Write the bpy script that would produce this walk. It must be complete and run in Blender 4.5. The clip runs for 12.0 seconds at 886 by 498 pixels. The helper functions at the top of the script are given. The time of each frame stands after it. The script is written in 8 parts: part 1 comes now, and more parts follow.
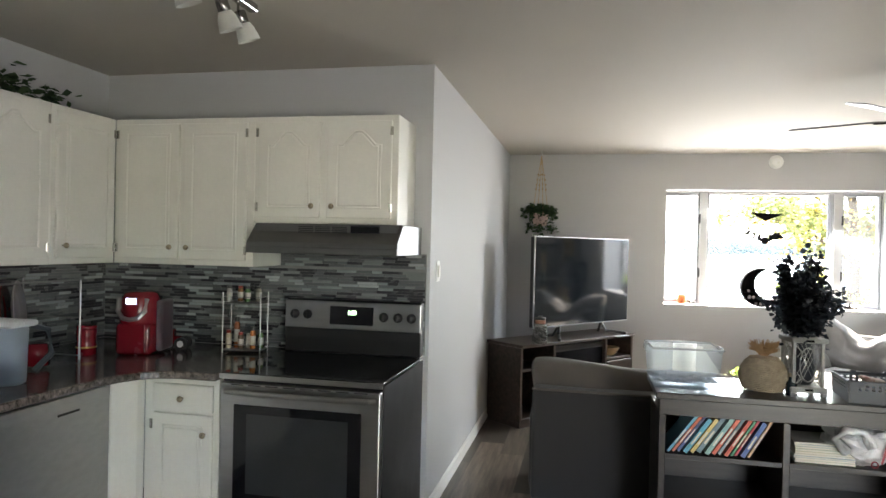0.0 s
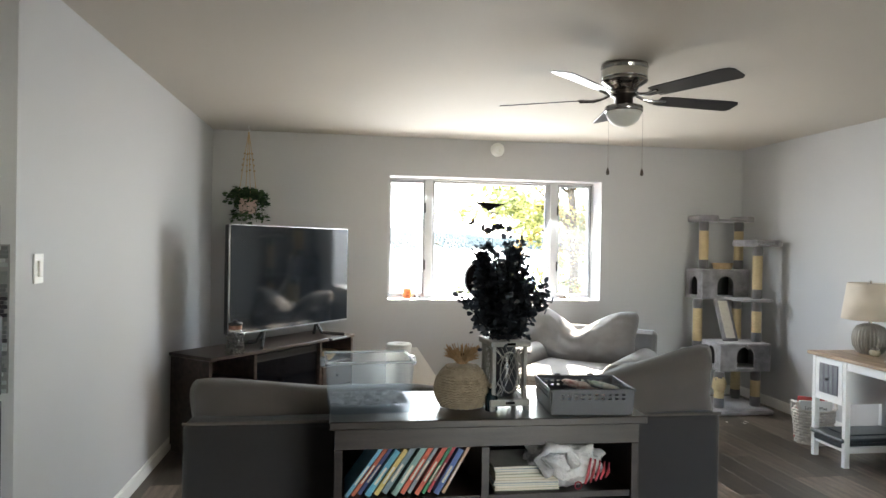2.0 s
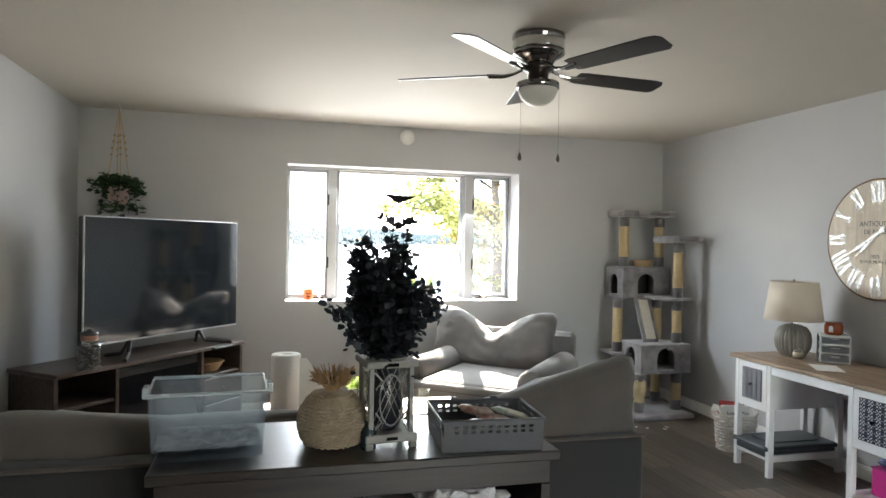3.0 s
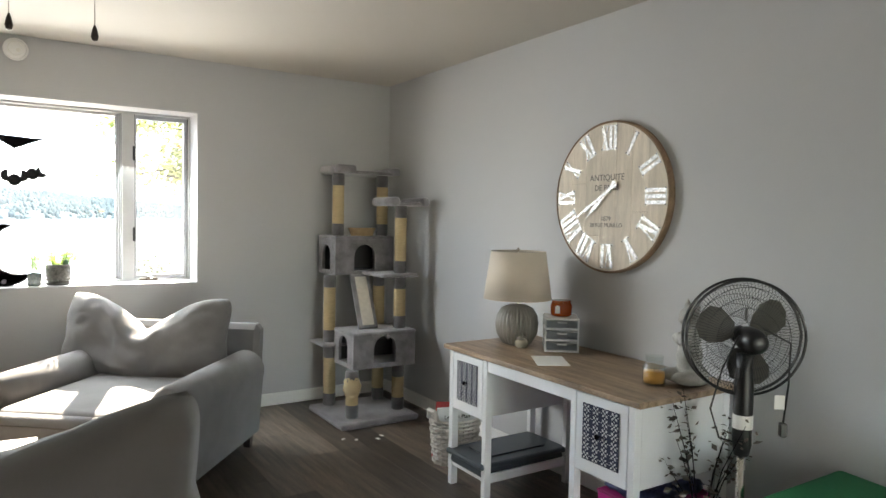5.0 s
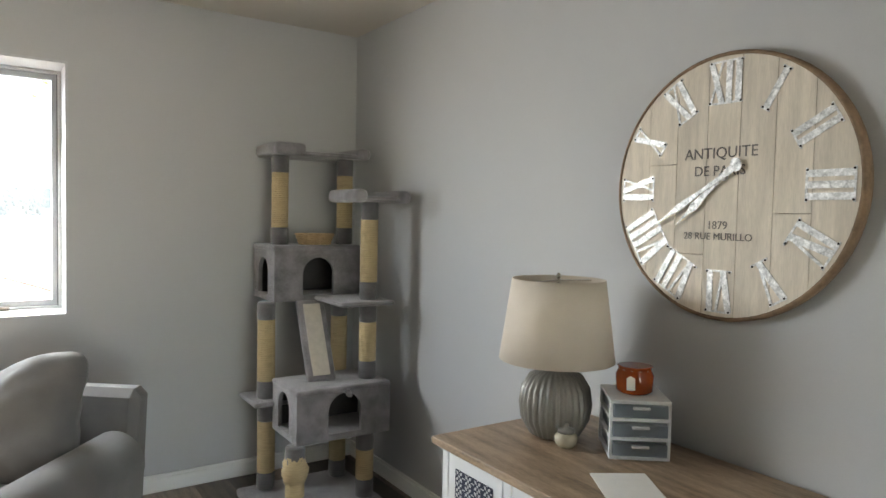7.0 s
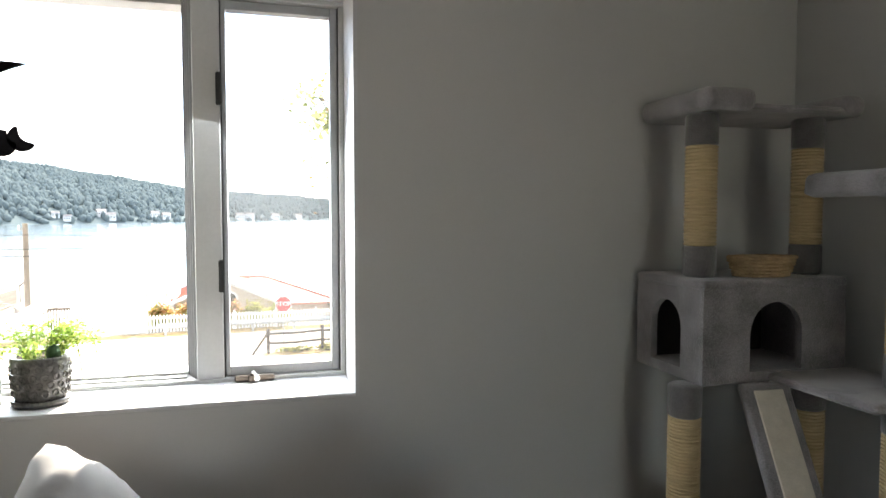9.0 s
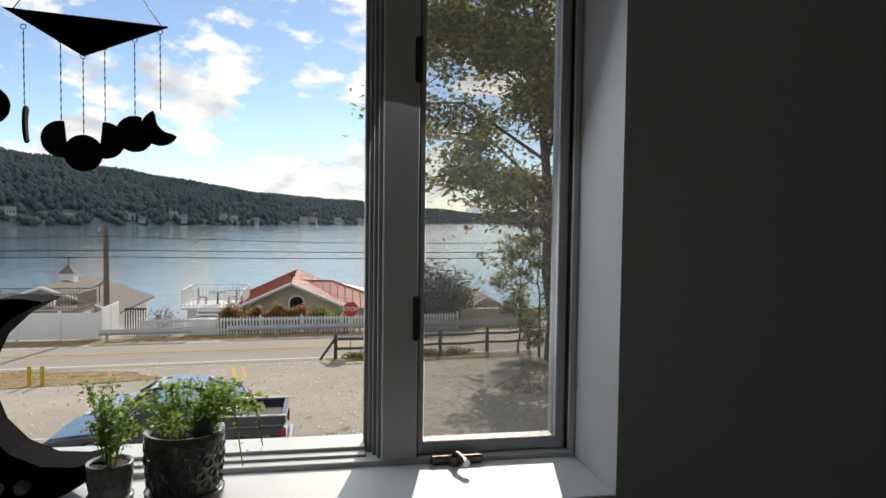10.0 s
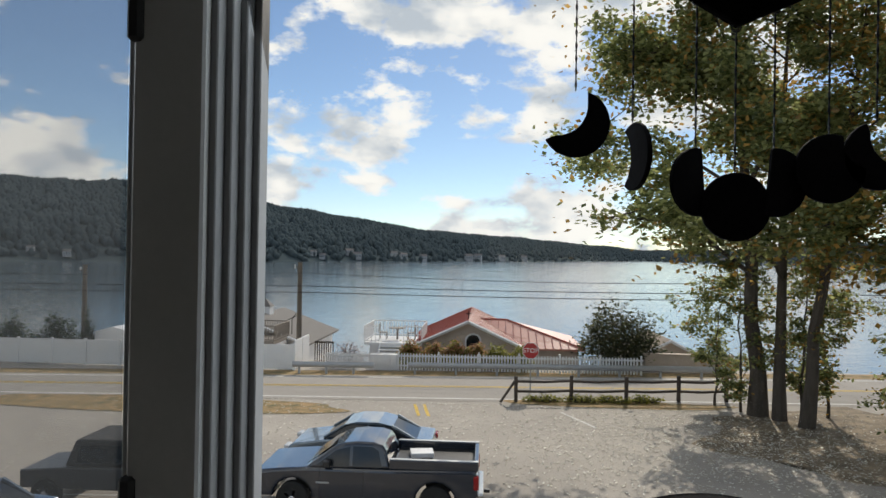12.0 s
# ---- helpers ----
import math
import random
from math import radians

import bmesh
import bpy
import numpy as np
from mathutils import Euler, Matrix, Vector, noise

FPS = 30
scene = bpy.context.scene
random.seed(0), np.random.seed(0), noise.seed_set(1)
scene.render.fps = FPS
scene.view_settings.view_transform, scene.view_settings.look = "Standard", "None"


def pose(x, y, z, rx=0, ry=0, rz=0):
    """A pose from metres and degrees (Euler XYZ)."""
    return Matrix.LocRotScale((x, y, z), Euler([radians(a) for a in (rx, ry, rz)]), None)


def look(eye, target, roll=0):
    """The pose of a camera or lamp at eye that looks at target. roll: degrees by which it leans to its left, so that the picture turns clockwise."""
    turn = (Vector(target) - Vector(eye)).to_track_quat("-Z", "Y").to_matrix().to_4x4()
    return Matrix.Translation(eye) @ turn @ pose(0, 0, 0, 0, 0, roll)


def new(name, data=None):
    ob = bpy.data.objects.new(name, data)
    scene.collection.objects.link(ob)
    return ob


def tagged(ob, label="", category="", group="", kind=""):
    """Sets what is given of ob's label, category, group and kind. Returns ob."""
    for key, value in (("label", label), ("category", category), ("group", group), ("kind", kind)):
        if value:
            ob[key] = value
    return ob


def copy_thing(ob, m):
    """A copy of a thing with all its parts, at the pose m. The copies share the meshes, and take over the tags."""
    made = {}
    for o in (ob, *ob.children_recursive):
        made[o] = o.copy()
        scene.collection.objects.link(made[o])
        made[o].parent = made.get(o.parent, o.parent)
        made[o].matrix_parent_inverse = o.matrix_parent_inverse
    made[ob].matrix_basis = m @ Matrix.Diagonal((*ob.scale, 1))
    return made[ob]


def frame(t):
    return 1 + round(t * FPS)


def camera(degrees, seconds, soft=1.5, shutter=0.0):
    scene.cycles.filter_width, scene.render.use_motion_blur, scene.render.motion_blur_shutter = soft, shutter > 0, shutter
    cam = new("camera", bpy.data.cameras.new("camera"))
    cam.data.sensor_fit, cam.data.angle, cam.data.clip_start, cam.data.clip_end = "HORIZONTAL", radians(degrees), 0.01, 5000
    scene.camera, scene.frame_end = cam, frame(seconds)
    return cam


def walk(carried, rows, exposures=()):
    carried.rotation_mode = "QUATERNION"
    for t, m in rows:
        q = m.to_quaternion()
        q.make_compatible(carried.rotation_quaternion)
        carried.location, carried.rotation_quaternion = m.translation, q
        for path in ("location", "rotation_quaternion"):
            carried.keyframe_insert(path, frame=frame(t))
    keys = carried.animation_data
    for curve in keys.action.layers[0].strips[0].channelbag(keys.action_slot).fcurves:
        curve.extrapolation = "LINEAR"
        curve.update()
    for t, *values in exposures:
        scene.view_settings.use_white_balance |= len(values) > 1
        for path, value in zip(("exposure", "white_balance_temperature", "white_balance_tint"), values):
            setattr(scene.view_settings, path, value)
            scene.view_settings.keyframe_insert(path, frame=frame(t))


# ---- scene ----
cam = camera(67.1, 12.0)
PATH = [
    (0, (0.848, -0.817, 1.53), (0.425, 1.138, 1.515), 1.3),
    (0.5, (0.965, -0.634, 1.491), (0.59, 1.331, 1.482), 1.2),
    (1, (1.034, -0.4, 1.497), (0.871, 1.593, 1.484), 1.2),
    (1.5, (1.149, -0.15, 1.5), (1.244, 1.848, 1.484), 1.1),
    (2, (1.231, 0.058, 1.5), (1.518, 2.038, 1.485), 1.0),
    (2.5, (1.355, 0.303, 1.508), (1.73, 2.267, 1.489), 1.0),
    (3, (1.496, 0.554, 1.499), (1.998, 2.49, 1.477), 1.1),
    (3.5, (1.803, 0.783, 1.474), (2.417, 2.687, 1.448), 0.9),
    (3.7, (1.916, 0.862, 1.476), (2.579, 2.749, 1.439), 0.9),
    (5.3, (2.812, 1.721, 1.429), (3.94, 3.37, 1.336), 1.0),
    (5.5, (2.894, 1.845, 1.434), (4.035, 3.484, 1.339), 0.9),
    (6, (3.137, 2.14, 1.444), (4.286, 3.774, 1.349), 0.8),
    (6.5, (3.395, 2.441, 1.456), (4.554, 4.068, 1.36), 1.0),
    (8.3, (3.529, 3.976, 1.463), (4.255, 5.837, 1.367), 0.5),
    (8.5, (3.503, 4.151, 1.471), (4.17, 6.034, 1.375), 0.1),
    (8.7, (3.476, 4.297, 1.471), (4.1, 6.194, 1.379), 0.8),
    (9, (3.495, 4.538, 1.48), (4.02, 6.465, 1.376), -0.0),
    (9.5, (3.349, 4.903, 1.476), (3.788, 6.852, 1.385), 0.6),
    (10, (3.171, 5.222, 1.51), (3.524, 7.189, 1.423), 0.7),
    (10.5, (2.995, 5.515, 1.519), (3.33, 7.485, 1.434), 0.8),
    (11, (2.802, 5.735, 1.556), (3.039, 7.72, 1.508), 0.8),
    (11.5, (2.582, 5.879, 1.57), (2.623, 7.878, 1.559), 0.7),
    (12, (2.388, 5.991, 1.584), (2.255, 7.986, 1.601), 0.9),
]
EXPOSURES = [(0.0, 4.65, 7200, 11), (1.0, 4.4, 7150, 10), (1.5, 4.4, 7150, 10), (3.7, 4.05, 7200, 9), (5.3, 4.08, 7350, 9), (6.7, 4.08, 7350, 9), (8.3, 3.8, 7250, 10), (9.0, 3.15, 7250, 10), (9.5, 1.45, 7200, 11), (9.9, 0.25, 7100, 10), (10.2, 0.0, 7050, 10), (10.7, -0.1, 6900, 9), (12.0, -0.2, 6800, 8)]
walk(cam, [(t, look(eye, target, roll)) for t, eye, target, roll in PATH], EXPOSURES)

# ---- daylight ----
SUN_AZ, SUN_EL = 14.0, 34.0     # degrees to the right of +y, and above the horizon
world = bpy.data.worlds.new("sky")
scene.world = world
world.use_nodes = True
wn, wl = world.node_tree.nodes, world.node_tree.links
wn.clear()
w_out = wn.new("ShaderNodeOutputWorld")
w_bg = wn.new("ShaderNodeBackground")
sky = wn.new("ShaderNodeTexSky")
sky.sky_type, sky.sun_disc = 'NISHITA', False
sky.sun_elevation, sky.sun_rotation = radians(SUN_EL), radians(SUN_AZ)
sky.altitude, sky.air_density, sky.dust_density, sky.ozone_density = 100, 0.85, 0.1, 3.0
# scattered cumulus: noise on the sky dome, projected on a flat layer
w_co = wn.new("ShaderNodeTexCoord")
w_sep = wn.new("ShaderNodeSeparateXYZ")
wl.new(w_co.outputs["Generated"], w_sep.inputs[0])


def w_math(op, a, b=None, c=None):
    n = wn.new("ShaderNodeMath")
    n.operation = op
    for k, v in enumerate((a, b, c)):
        if v is None:
            continue
        if isinstance(v, (int, float)):
            n.inputs[k].default_value = v
        else:
            wl.new(v, n.inputs[k])
    return n.outputs[0]


w_cmb = wn.new("ShaderNodeCombineXYZ")
wl.new(w_sep.outputs[0], w_cmb.inputs[0])
wl.new(w_sep.outputs[1], w_cmb.inputs[1])
wl.new(w_math('MULTIPLY', w_sep.outputs[2], 1.9), w_cmb.inputs[2])
w_n1 = wn.new("ShaderNodeTexNoise")
w_n1.inputs["Scale"].default_value, w_n1.inputs["Detail"].default_value = 5.2, 10.0
w_n1.inputs["Roughness"].default_value = 0.58
wl.new(w_cmb.outputs[0], w_n1.inputs["Vector"])
w_r1 = wn.new("ShaderNodeValToRGB")
w_r1.color_ramp.elements[0].position, w_r1.color_ramp.elements[1].position = 0.472, 0.535
wl.new(w_n1.outputs[0], w_r1.inputs[0])
w_n2 = wn.new("ShaderNodeTexNoise")
w_n2.inputs["Scale"].default_value, w_n2.inputs["Detail"].default_value = 11.0, 6.0
wl.new(w_cmb.outputs[0], w_n2.inputs["Vector"])
w_r2 = wn.new("ShaderNodeValToRGB")
w_r2.color_ramp.elements[0].position, w_r2.color_ramp.elements[1].position = 0.38, 0.58
w_r2.color_ramp.elements[0].color = (4.6, 5.2, 6.0, 1)
w_r2.color_ramp.elements[1].color = (8.8, 8.8, 8.7, 1)
wl.new(w_n2.outputs[0], w_r2.inputs[0])
w_mix = wn.new("ShaderNodeMix")
w_mix.data_type = 'RGBA'
wl.new(w_r1.outputs[0], w_mix.inputs[0])
wl.new(sky.outputs[0], w_mix.inputs[6])
wl.new(w_r2.outputs[0], w_mix.inputs[7])
wl.new(w_mix.outputs[2], w_bg.inputs[0])
w_bg.inputs[1].default_value = 0.127
wl.new(w_bg.outputs[0], w_out.inputs[0])

sun = new("sun", bpy.data.lights.new("sun", 'SUN'))
sun.data.energy, sun.data.angle, sun.data.color = 3.75, radians(0.55), (1.0, 0.93, 0.84)
sun_dir = Vector((math.sin(radians(SUN_AZ)) * math.cos(radians(SUN_EL)), math.cos(radians(SUN_AZ)) * math.cos(radians(SUN_EL)), math.sin(radians(SUN_EL))))
sun.matrix_world = look(sun_dir * 60, (0, 0, 0))


def window_lamp(name, at, to, sx, sy, watts, color):
    lamp = new(name, bpy.data.lights.new(name, 'AREA'))
    lamp.data.shape, lamp.data.size, lamp.data.size_y = 'RECTANGLE', sx, sy
    lamp.data.energy, lamp.data.color = watts, color
    lamp.matrix_world = look(at, to)
    return lamp


# sky light in the openings: the lake window, and the glazed door behind the walker
window_lamp("window_daylight", (2.69, 6.90, 1.56), (2.3, 3.3, -0.9), 2.0, 1.1, 9.0, (0.80, 0.90, 1.0))
window_lamp("door_daylight", (3.3, -2.96, 1.25), (3.0, 3.0, 1.1), 1.7, 1.9, 0.35, (0.93, 0.96, 1.0))


# ---- materials ----
def mat(name, c, rough=0.6, metal=0.0, var=0.1, scale=6.0, fine=90.0, bump=0.15, dist=0.002, stretch=(1, 1, 1), c2=None, sheen=0.0, coat=0.0, alpha=1.0, spec=0.5, per=0.0, rvar=0.08, detail=4.0):
    """A surface with colour mottling at two scales, uneven gloss and fine relief, in metres."""
    m = bpy.data.materials.new(name)
    m.use_nodes = True
    n, l = m.node_tree.nodes, m.node_tree.links
    b = n["Principled BSDF"]
    co = n.new("ShaderNodeTexCoord")
    mp = n.new("ShaderNodeMapping")
    mp.inputs["Scale"].default_value = stretch
    l.new(co.outputs["Object"], mp.inputs[0])
    big, small = n.new("ShaderNodeTexNoise"), n.new("ShaderNodeTexNoise")
    big.inputs["Scale"].default_value, small.inputs["Scale"].default_value = scale, fine
    big.inputs["Detail"].default_value, small.inputs["Detail"].default_value = detail, 3.0
    l.new(mp.outputs[0], big.inputs["Vector"])
    l.new(mp.outputs[0], small.inputs["Vector"])
    f = n.new("ShaderNodeMix")
    f.inputs[0].default_value = 0.38
    l.new(big.outputs[0], f.inputs[2])
    l.new(small.outputs[0], f.inputs[3])
    ramp = n.new("ShaderNodeValToRGB")
    ramp.color_ramp.elements[0].position, ramp.color_ramp.elements[1].position = 0.32, 0.68
    lo, hi = [max(0.0, v * (1 - var)) for v in c], [min(1.0, v * (1 + var)) for v in (c2 or c)]
    ramp.color_ramp.elements[0].color, ramp.color_ramp.elements[1].color = (*lo, 1), (*hi, 1)
    l.new(f.outputs[0], ramp.inputs[0])
    out = ramp.outputs[0]
    if per:
        info, mul = n.new("ShaderNodeObjectInfo"), n.new("ShaderNodeHueSaturation")
        rng = n.new("ShaderNodeMapRange")
        rng.inputs[3].default_value, rng.inputs[4].default_value = 1 - per, 1 + per
        l.new(info.outputs["Random"], rng.inputs[0])
        l.new(rng.outputs[0], mul.inputs["Value"])
        l.new(out, mul.inputs["Color"])
        out = mul.outputs[0]
    l.new(out, b.inputs["Base Color"])
    rr = n.new("ShaderNodeMapRange")
    rr.inputs[3].default_value, rr.inputs[4].default_value = max(0.02, rough - rvar), min(1.0, rough + rvar)
    l.new(big.outputs[0], rr.inputs[0])
    l.new(rr.outputs[0], b.inputs["Roughness"])
    b.inputs["Metallic"].default_value = metal
    b.inputs["Specular IOR Level"].default_value = spec
    b.inputs["Sheen Weight"].default_value = sheen
    b.inputs["Coat Weight"].default_value = coat
    b.inputs["Alpha"].default_value = alpha
    if bump:
        bp = n.new("ShaderNodeBump")
        bp.inputs["Strength"].default_value, bp.inputs["Distance"].default_value = bump, dist
        l.new(small.outputs[0], bp.inputs["Height"])
        l.new(bp.outputs[0], b.inputs["Normal"])
    return m


def glassy(name, tint=(1, 1, 1), rough=0.0, ior=1.45, milk=0.0):
    """Clear thin glass: mostly see-through, with a real reflection."""
    m = bpy.data.materials.new(name)
    m.use_nodes = True
    n, l = m.node_tree.nodes, m.node_tree.links
    n.clear()
    o, mix = n.new("ShaderNodeOutputMaterial"), n.new("ShaderNodeMixShader")
    tr, gl, fr = n.new("ShaderNodeBsdfTransparent"), n.new("ShaderNodeBsdfGlossy"), n.new("ShaderNodeLayerWeight")
    tr.inputs[0].default_value = (*tint, 1)
    gl.inputs["Roughness"].default_value = rough
    pw, ml = n.new("ShaderNodeMath"), n.new("ShaderNodeMath")
    pw.operation, ml.operation = 'POWER', 'MULTIPLY_ADD'
    pw.inputs[1].default_value = 4.0
    f0 = ((ior - 1) / (ior + 1)) ** 2
    ml.inputs[1].default_value, ml.inputs[2].default_value = min(0.5, 14 * f0), f0
    l.new(fr.outputs["Facing"], pw.inputs[0])
    l.new(pw.outputs[0], ml.inputs[0])
    l.new(ml.outputs[0], mix.inputs[0])
    l.new(tr.outputs[0], mix.inputs[1])
    l.new(gl.outputs[0], mix.inputs[2])
    last = mix
    if milk:
        tl, m2 = n.new("ShaderNodeBsdfTranslucent"), n.new("ShaderNodeMixShader")
        tl.inputs[0].default_value = (0.8, 0.85, 0.9, 1)
        m2.inputs[0].default_value = milk
        l.new(mix.outputs[0], m2.inputs[1])
        l.new(tl.outputs[0], m2.inputs[2])
        last = m2
    l.new(last.outputs[0], o.inputs[0])
    return m


def glow(name, c, strength):
    m = bpy.data.materials.new(name)
    m.use_nodes = True
    b = m.node_tree.nodes["Principled BSDF"]
    b.inputs["Base Color"].default_value = (*c, 1)
    b.inputs["Emission Color"].default_value = (*c, 1)
    b.inputs["Emission Strength"].default_value = strength
    return m


def leafy(name, c, c2, scale=0.6):
    """Leaves: matt colour that varies over the crown, with light shining through."""
    m = bpy.data.materials.new(name)
    m.use_nodes = True
    n, l = m.node_tree.nodes, m.node_tree.links
    n.clear()
    o, mix, add = n.new("ShaderNodeOutputMaterial"), n.new("ShaderNodeMixShader"), n.new("ShaderNodeMixShader")
    df, tr, gl = n.new("ShaderNodeBsdfDiffuse"), n.new("ShaderNodeBsdfTranslucent"), n.new("ShaderNodeBsdfGlossy")
    geo, co, tx = n.new("ShaderNodeNewGeometry"), n.new("ShaderNodeTexCoord"), n.new("ShaderNodeTexNoise")
    tx.inputs["Scale"].default_value = scale
    l.new(co.outputs["Object"], tx.inputs["Vector"])
    av = n.new("ShaderNodeMath")
    av.operation = 'ADD'
    l.new(geo.outputs["Random Per Island"], av.inputs[0])
    l.new(tx.outputs[0], av.inputs[1])
    ramp = n.new("ShaderNodeValToRGB")
    ramp.color_ramp.elements[0].position, ramp.color_ramp.elements[1].position = 0.45, 1.0
    av2 = n.new("ShaderNodeMath")
    av2.operation = 'MULTIPLY'
    av2.inputs[1].default_value = 0.7
    l.new(av.outputs[0], av2.inputs[0])
    l.new(av2.outputs[0], ramp.inputs[0])
    ramp.color_ramp.elements[0].color, ramp.color_ramp.elements[1].color = (*c, 1), (*c2, 1)
    for s in (df, tr):
        l.new(ramp.outputs[0], s.inputs[0])
    gl.inputs["Roughness"].default_value = 0.45
    gl.inputs[0].default_value = (0.5, 0.5, 0.5, 1)
    mix.inputs[0].default_value, add.inputs[0].default_value = 0.66, 0.05
    l.new(df.outputs[0], mix.inputs[1])
    l.new(tr.outputs[0], mix.inputs[2])
    l.new(mix.outputs[0], add.inputs[1])
    l.new(gl.outputs[0], add.inputs[2])
    l.new(add.outputs[0], o.inputs[0])
    return m


M_WALL = mat("wall_paint", (0.45, 0.455, 0.465), 0.62, var=0.03, scale=1.3, fine=260, bump=0.12, dist=0.001)
M_CEIL = mat("ceiling_paint", (0.52, 0.485, 0.435), 0.8, var=0.03, scale=1.1, fine=160, bump=0.25, dist=0.0015)
M_TRIM = mat("trim_paint", (0.78, 0.78, 0.76), 0.4, var=0.03, scale=5, fine=80, bump=0.05)
M_PLANK = mat("floor_plank", (0.060, 0.046, 0.037), 0.40, var=0.45, scale=2.6, fine=36, bump=0.22, dist=0.0012, stretch=(11.0, 1.0, 1.0), c2=(0.135, 0.107, 0.085), per=0.6)
M_SUB = mat("floor_joint", (0.03, 0.027, 0.025), 0.8)
M_CAB = mat("cabinet_paint", (0.74, 0.73, 0.68), 0.42, var=0.04, scale=4, fine=60, bump=0.08)
M_STEEL = mat("brushed_steel", (0.42, 0.42, 0.42), 0.33, 1.0, var=0.08, scale=3, fine=60, bump=0.08, dist=0.0006, stretch=(0.6, 6, 12))
M_BLACKGLASS = mat("black_glass", (0.006, 0.006, 0.008), 0.06, var=0.1, bump=0.0, rvar=0.03)
M_BLACK = mat("black_plastic", (0.012, 0.012, 0.013), 0.4, var=0.1, bump=0.05)
M_CHROME = mat("chrome", (0.62, 0.61, 0.58), 0.18, 1.0, var=0.06, bump=0.0)
M_DARKMETAL = mat("dark_bronze_metal", (0.10, 0.085, 0.075), 0.3, 1.0, var=0.1, bump=0.03)
M_GRANITE = mat("granite", (0.018, 0.017, 0.018), 0.12, var=0.9, scale=55, fine=240, bump=0.0, c2=(0.13, 0.11, 0.10))
M_ESPRESSO = mat("espresso_wood", (0.014, 0.010, 0.010), 0.33, var=0.35, scale=4, fine=60, bump=0.1, dist=0.0008, stretch=(1, 10, 10), c2=(0.026, 0.019, 0.017))
M_WALNUT = mat("walnut_wood", (0.036, 0.025, 0.021), 0.4, var=0.4, scale=3.5, fine=50, bump=0.12, dist=0.001, stretch=(1, 9, 9), c2=(0.064, 0.046, 0.038))
M_DESKTOP = mat("desk_oak", (0.20, 0.135, 0.085), 0.42, var=0.35, scale=3.4, fine=48, bump=0.12, dist=0.001, stretch=(9, 1, 9), c2=(0.36, 0.26, 0.18))
M_DESKWHITE = mat("desk_white", (0.72, 0.73, 0.74), 0.42, var=0.03, bump=0.06)
M_SOFA = mat("sofa_fabric", (0.022, 0.020, 0.021), 0.9, var=0.14, scale=10, fine=520, bump=0.5, dist=0.0018, sheen=0.25)
M_CUSH = mat("cushion_fabric", (0.080, 0.068, 0.060), 0.92, var=0.12, scale=9, fine=480, bump=0.5, dist=0.0018, sheen=0.25)
M_ARM = mat("armchair_fabric", (0.140, 0.134, 0.132), 0.92, var=0.16, scale=9, fine=520, bump=0.5, dist=0.0018, sheen=0.2)
M_PLUSH = mat("grey_plush", (0.20, 0.19, 0.205), 0.95, var=0.5, scale=11, fine=240, bump=0.7, dist=0.005, sheen=0.5)
# darkened copy of the grey plush: shade inside the boxes put into the colour
M_PLUSH_SHADE = mat("dark_plush", (0.05, 0.047, 0.05), 0.95, var=0.2, bump=0.4)
M_SISAL = mat("sisal_rope", (0.50, 0.39, 0.23), 0.9, var=0.16, scale=20, fine=260, bump=0.6, dist=0.003, stretch=(1, 1, 9))
M_RAMP = mat("ramp_sisal", (0.56, 0.52, 0.46), 0.95, var=0.1, scale=40, fine=320, bump=0.6, dist=0.002)
M_PANE = glassy("window_glass", ior=1.18)
M_SCREENMESH = glassy("insect_screen_mesh", (0.78, 0.78, 0.78), 0.4, 1.05, 0.012)
M_JARGLASS = glassy("jar_glass", (0.95, 0.97, 0.96), 0.02)


# ---- building blocks ----
def thing(name, label, category, at=(0, 0, 0), rz=0, group="", kind=""):
    e = new(name)
    e.empty_display_size = 0.05
    e.matrix_world = pose(*at, 0, 0, rz)
    return tagged(e, label, category, group, kind)


def part(name, bm, material, parent=None, label="", at=None, smooth=False):
    """One bmesh as one mesh object under a thing or a part."""
    me = bpy.data.meshes.new(name)
    bm.to_mesh(me)
    bm.free()
    me.materials.append(material)
    if smooth:
        me.polygons.foreach_set("use_smooth", [True] * len(me.polygons))
    ob = new(name, me)
    if parent is not None:
        ob.parent = parent
    if at is not None:
        ob.matrix_basis = at
    if label:
        ob["label"] = label
    return ob


def again(ob, parent, at):
    """The same mesh once more, as an object of its own."""
    o = new(ob.name.split(".")[0], ob.data)
    o.parent = parent
    o.matrix_basis = at
    if "label" in ob:
        o["label"] = ob["label"]
    return o


def B(x0, y0, z0, x1, y1, z1, bevel=0.0, seg=2, bm=None):
    """A box between two corners, its edges rounded."""
    own = bmesh.new()
    r = bmesh.ops.create_cube(own, size=1.0)
    bmesh.ops.transform(own, verts=own.verts, matrix=Matrix.LocRotScale(((x0 + x1) / 2, (y0 + y1) / 2, (z0 + z1) / 2), None, (abs(x1 - x0), abs(y1 - y0), abs(z1 - z0))))
    if bevel:
        bmesh.ops.bevel(own, geom=own.edges[:], offset=bevel, segments=seg, profile=0.5, affect='EDGES', clamp_overlap=True)
    return put(bm, own)


def put(bm, own, m=None):
    """Adds own to bm (or gives own back if there is none yet)."""
    if m is not None:
        bmesh.ops.transform(own, verts=own.verts, matrix=m)
    if bm is None:
        return own
    me = bpy.data.meshes.new("tmp")
    own.to_mesh(me)
    own.free()
    bm.from_mesh(me)
    bpy.data.meshes.remove(me)
    return bm


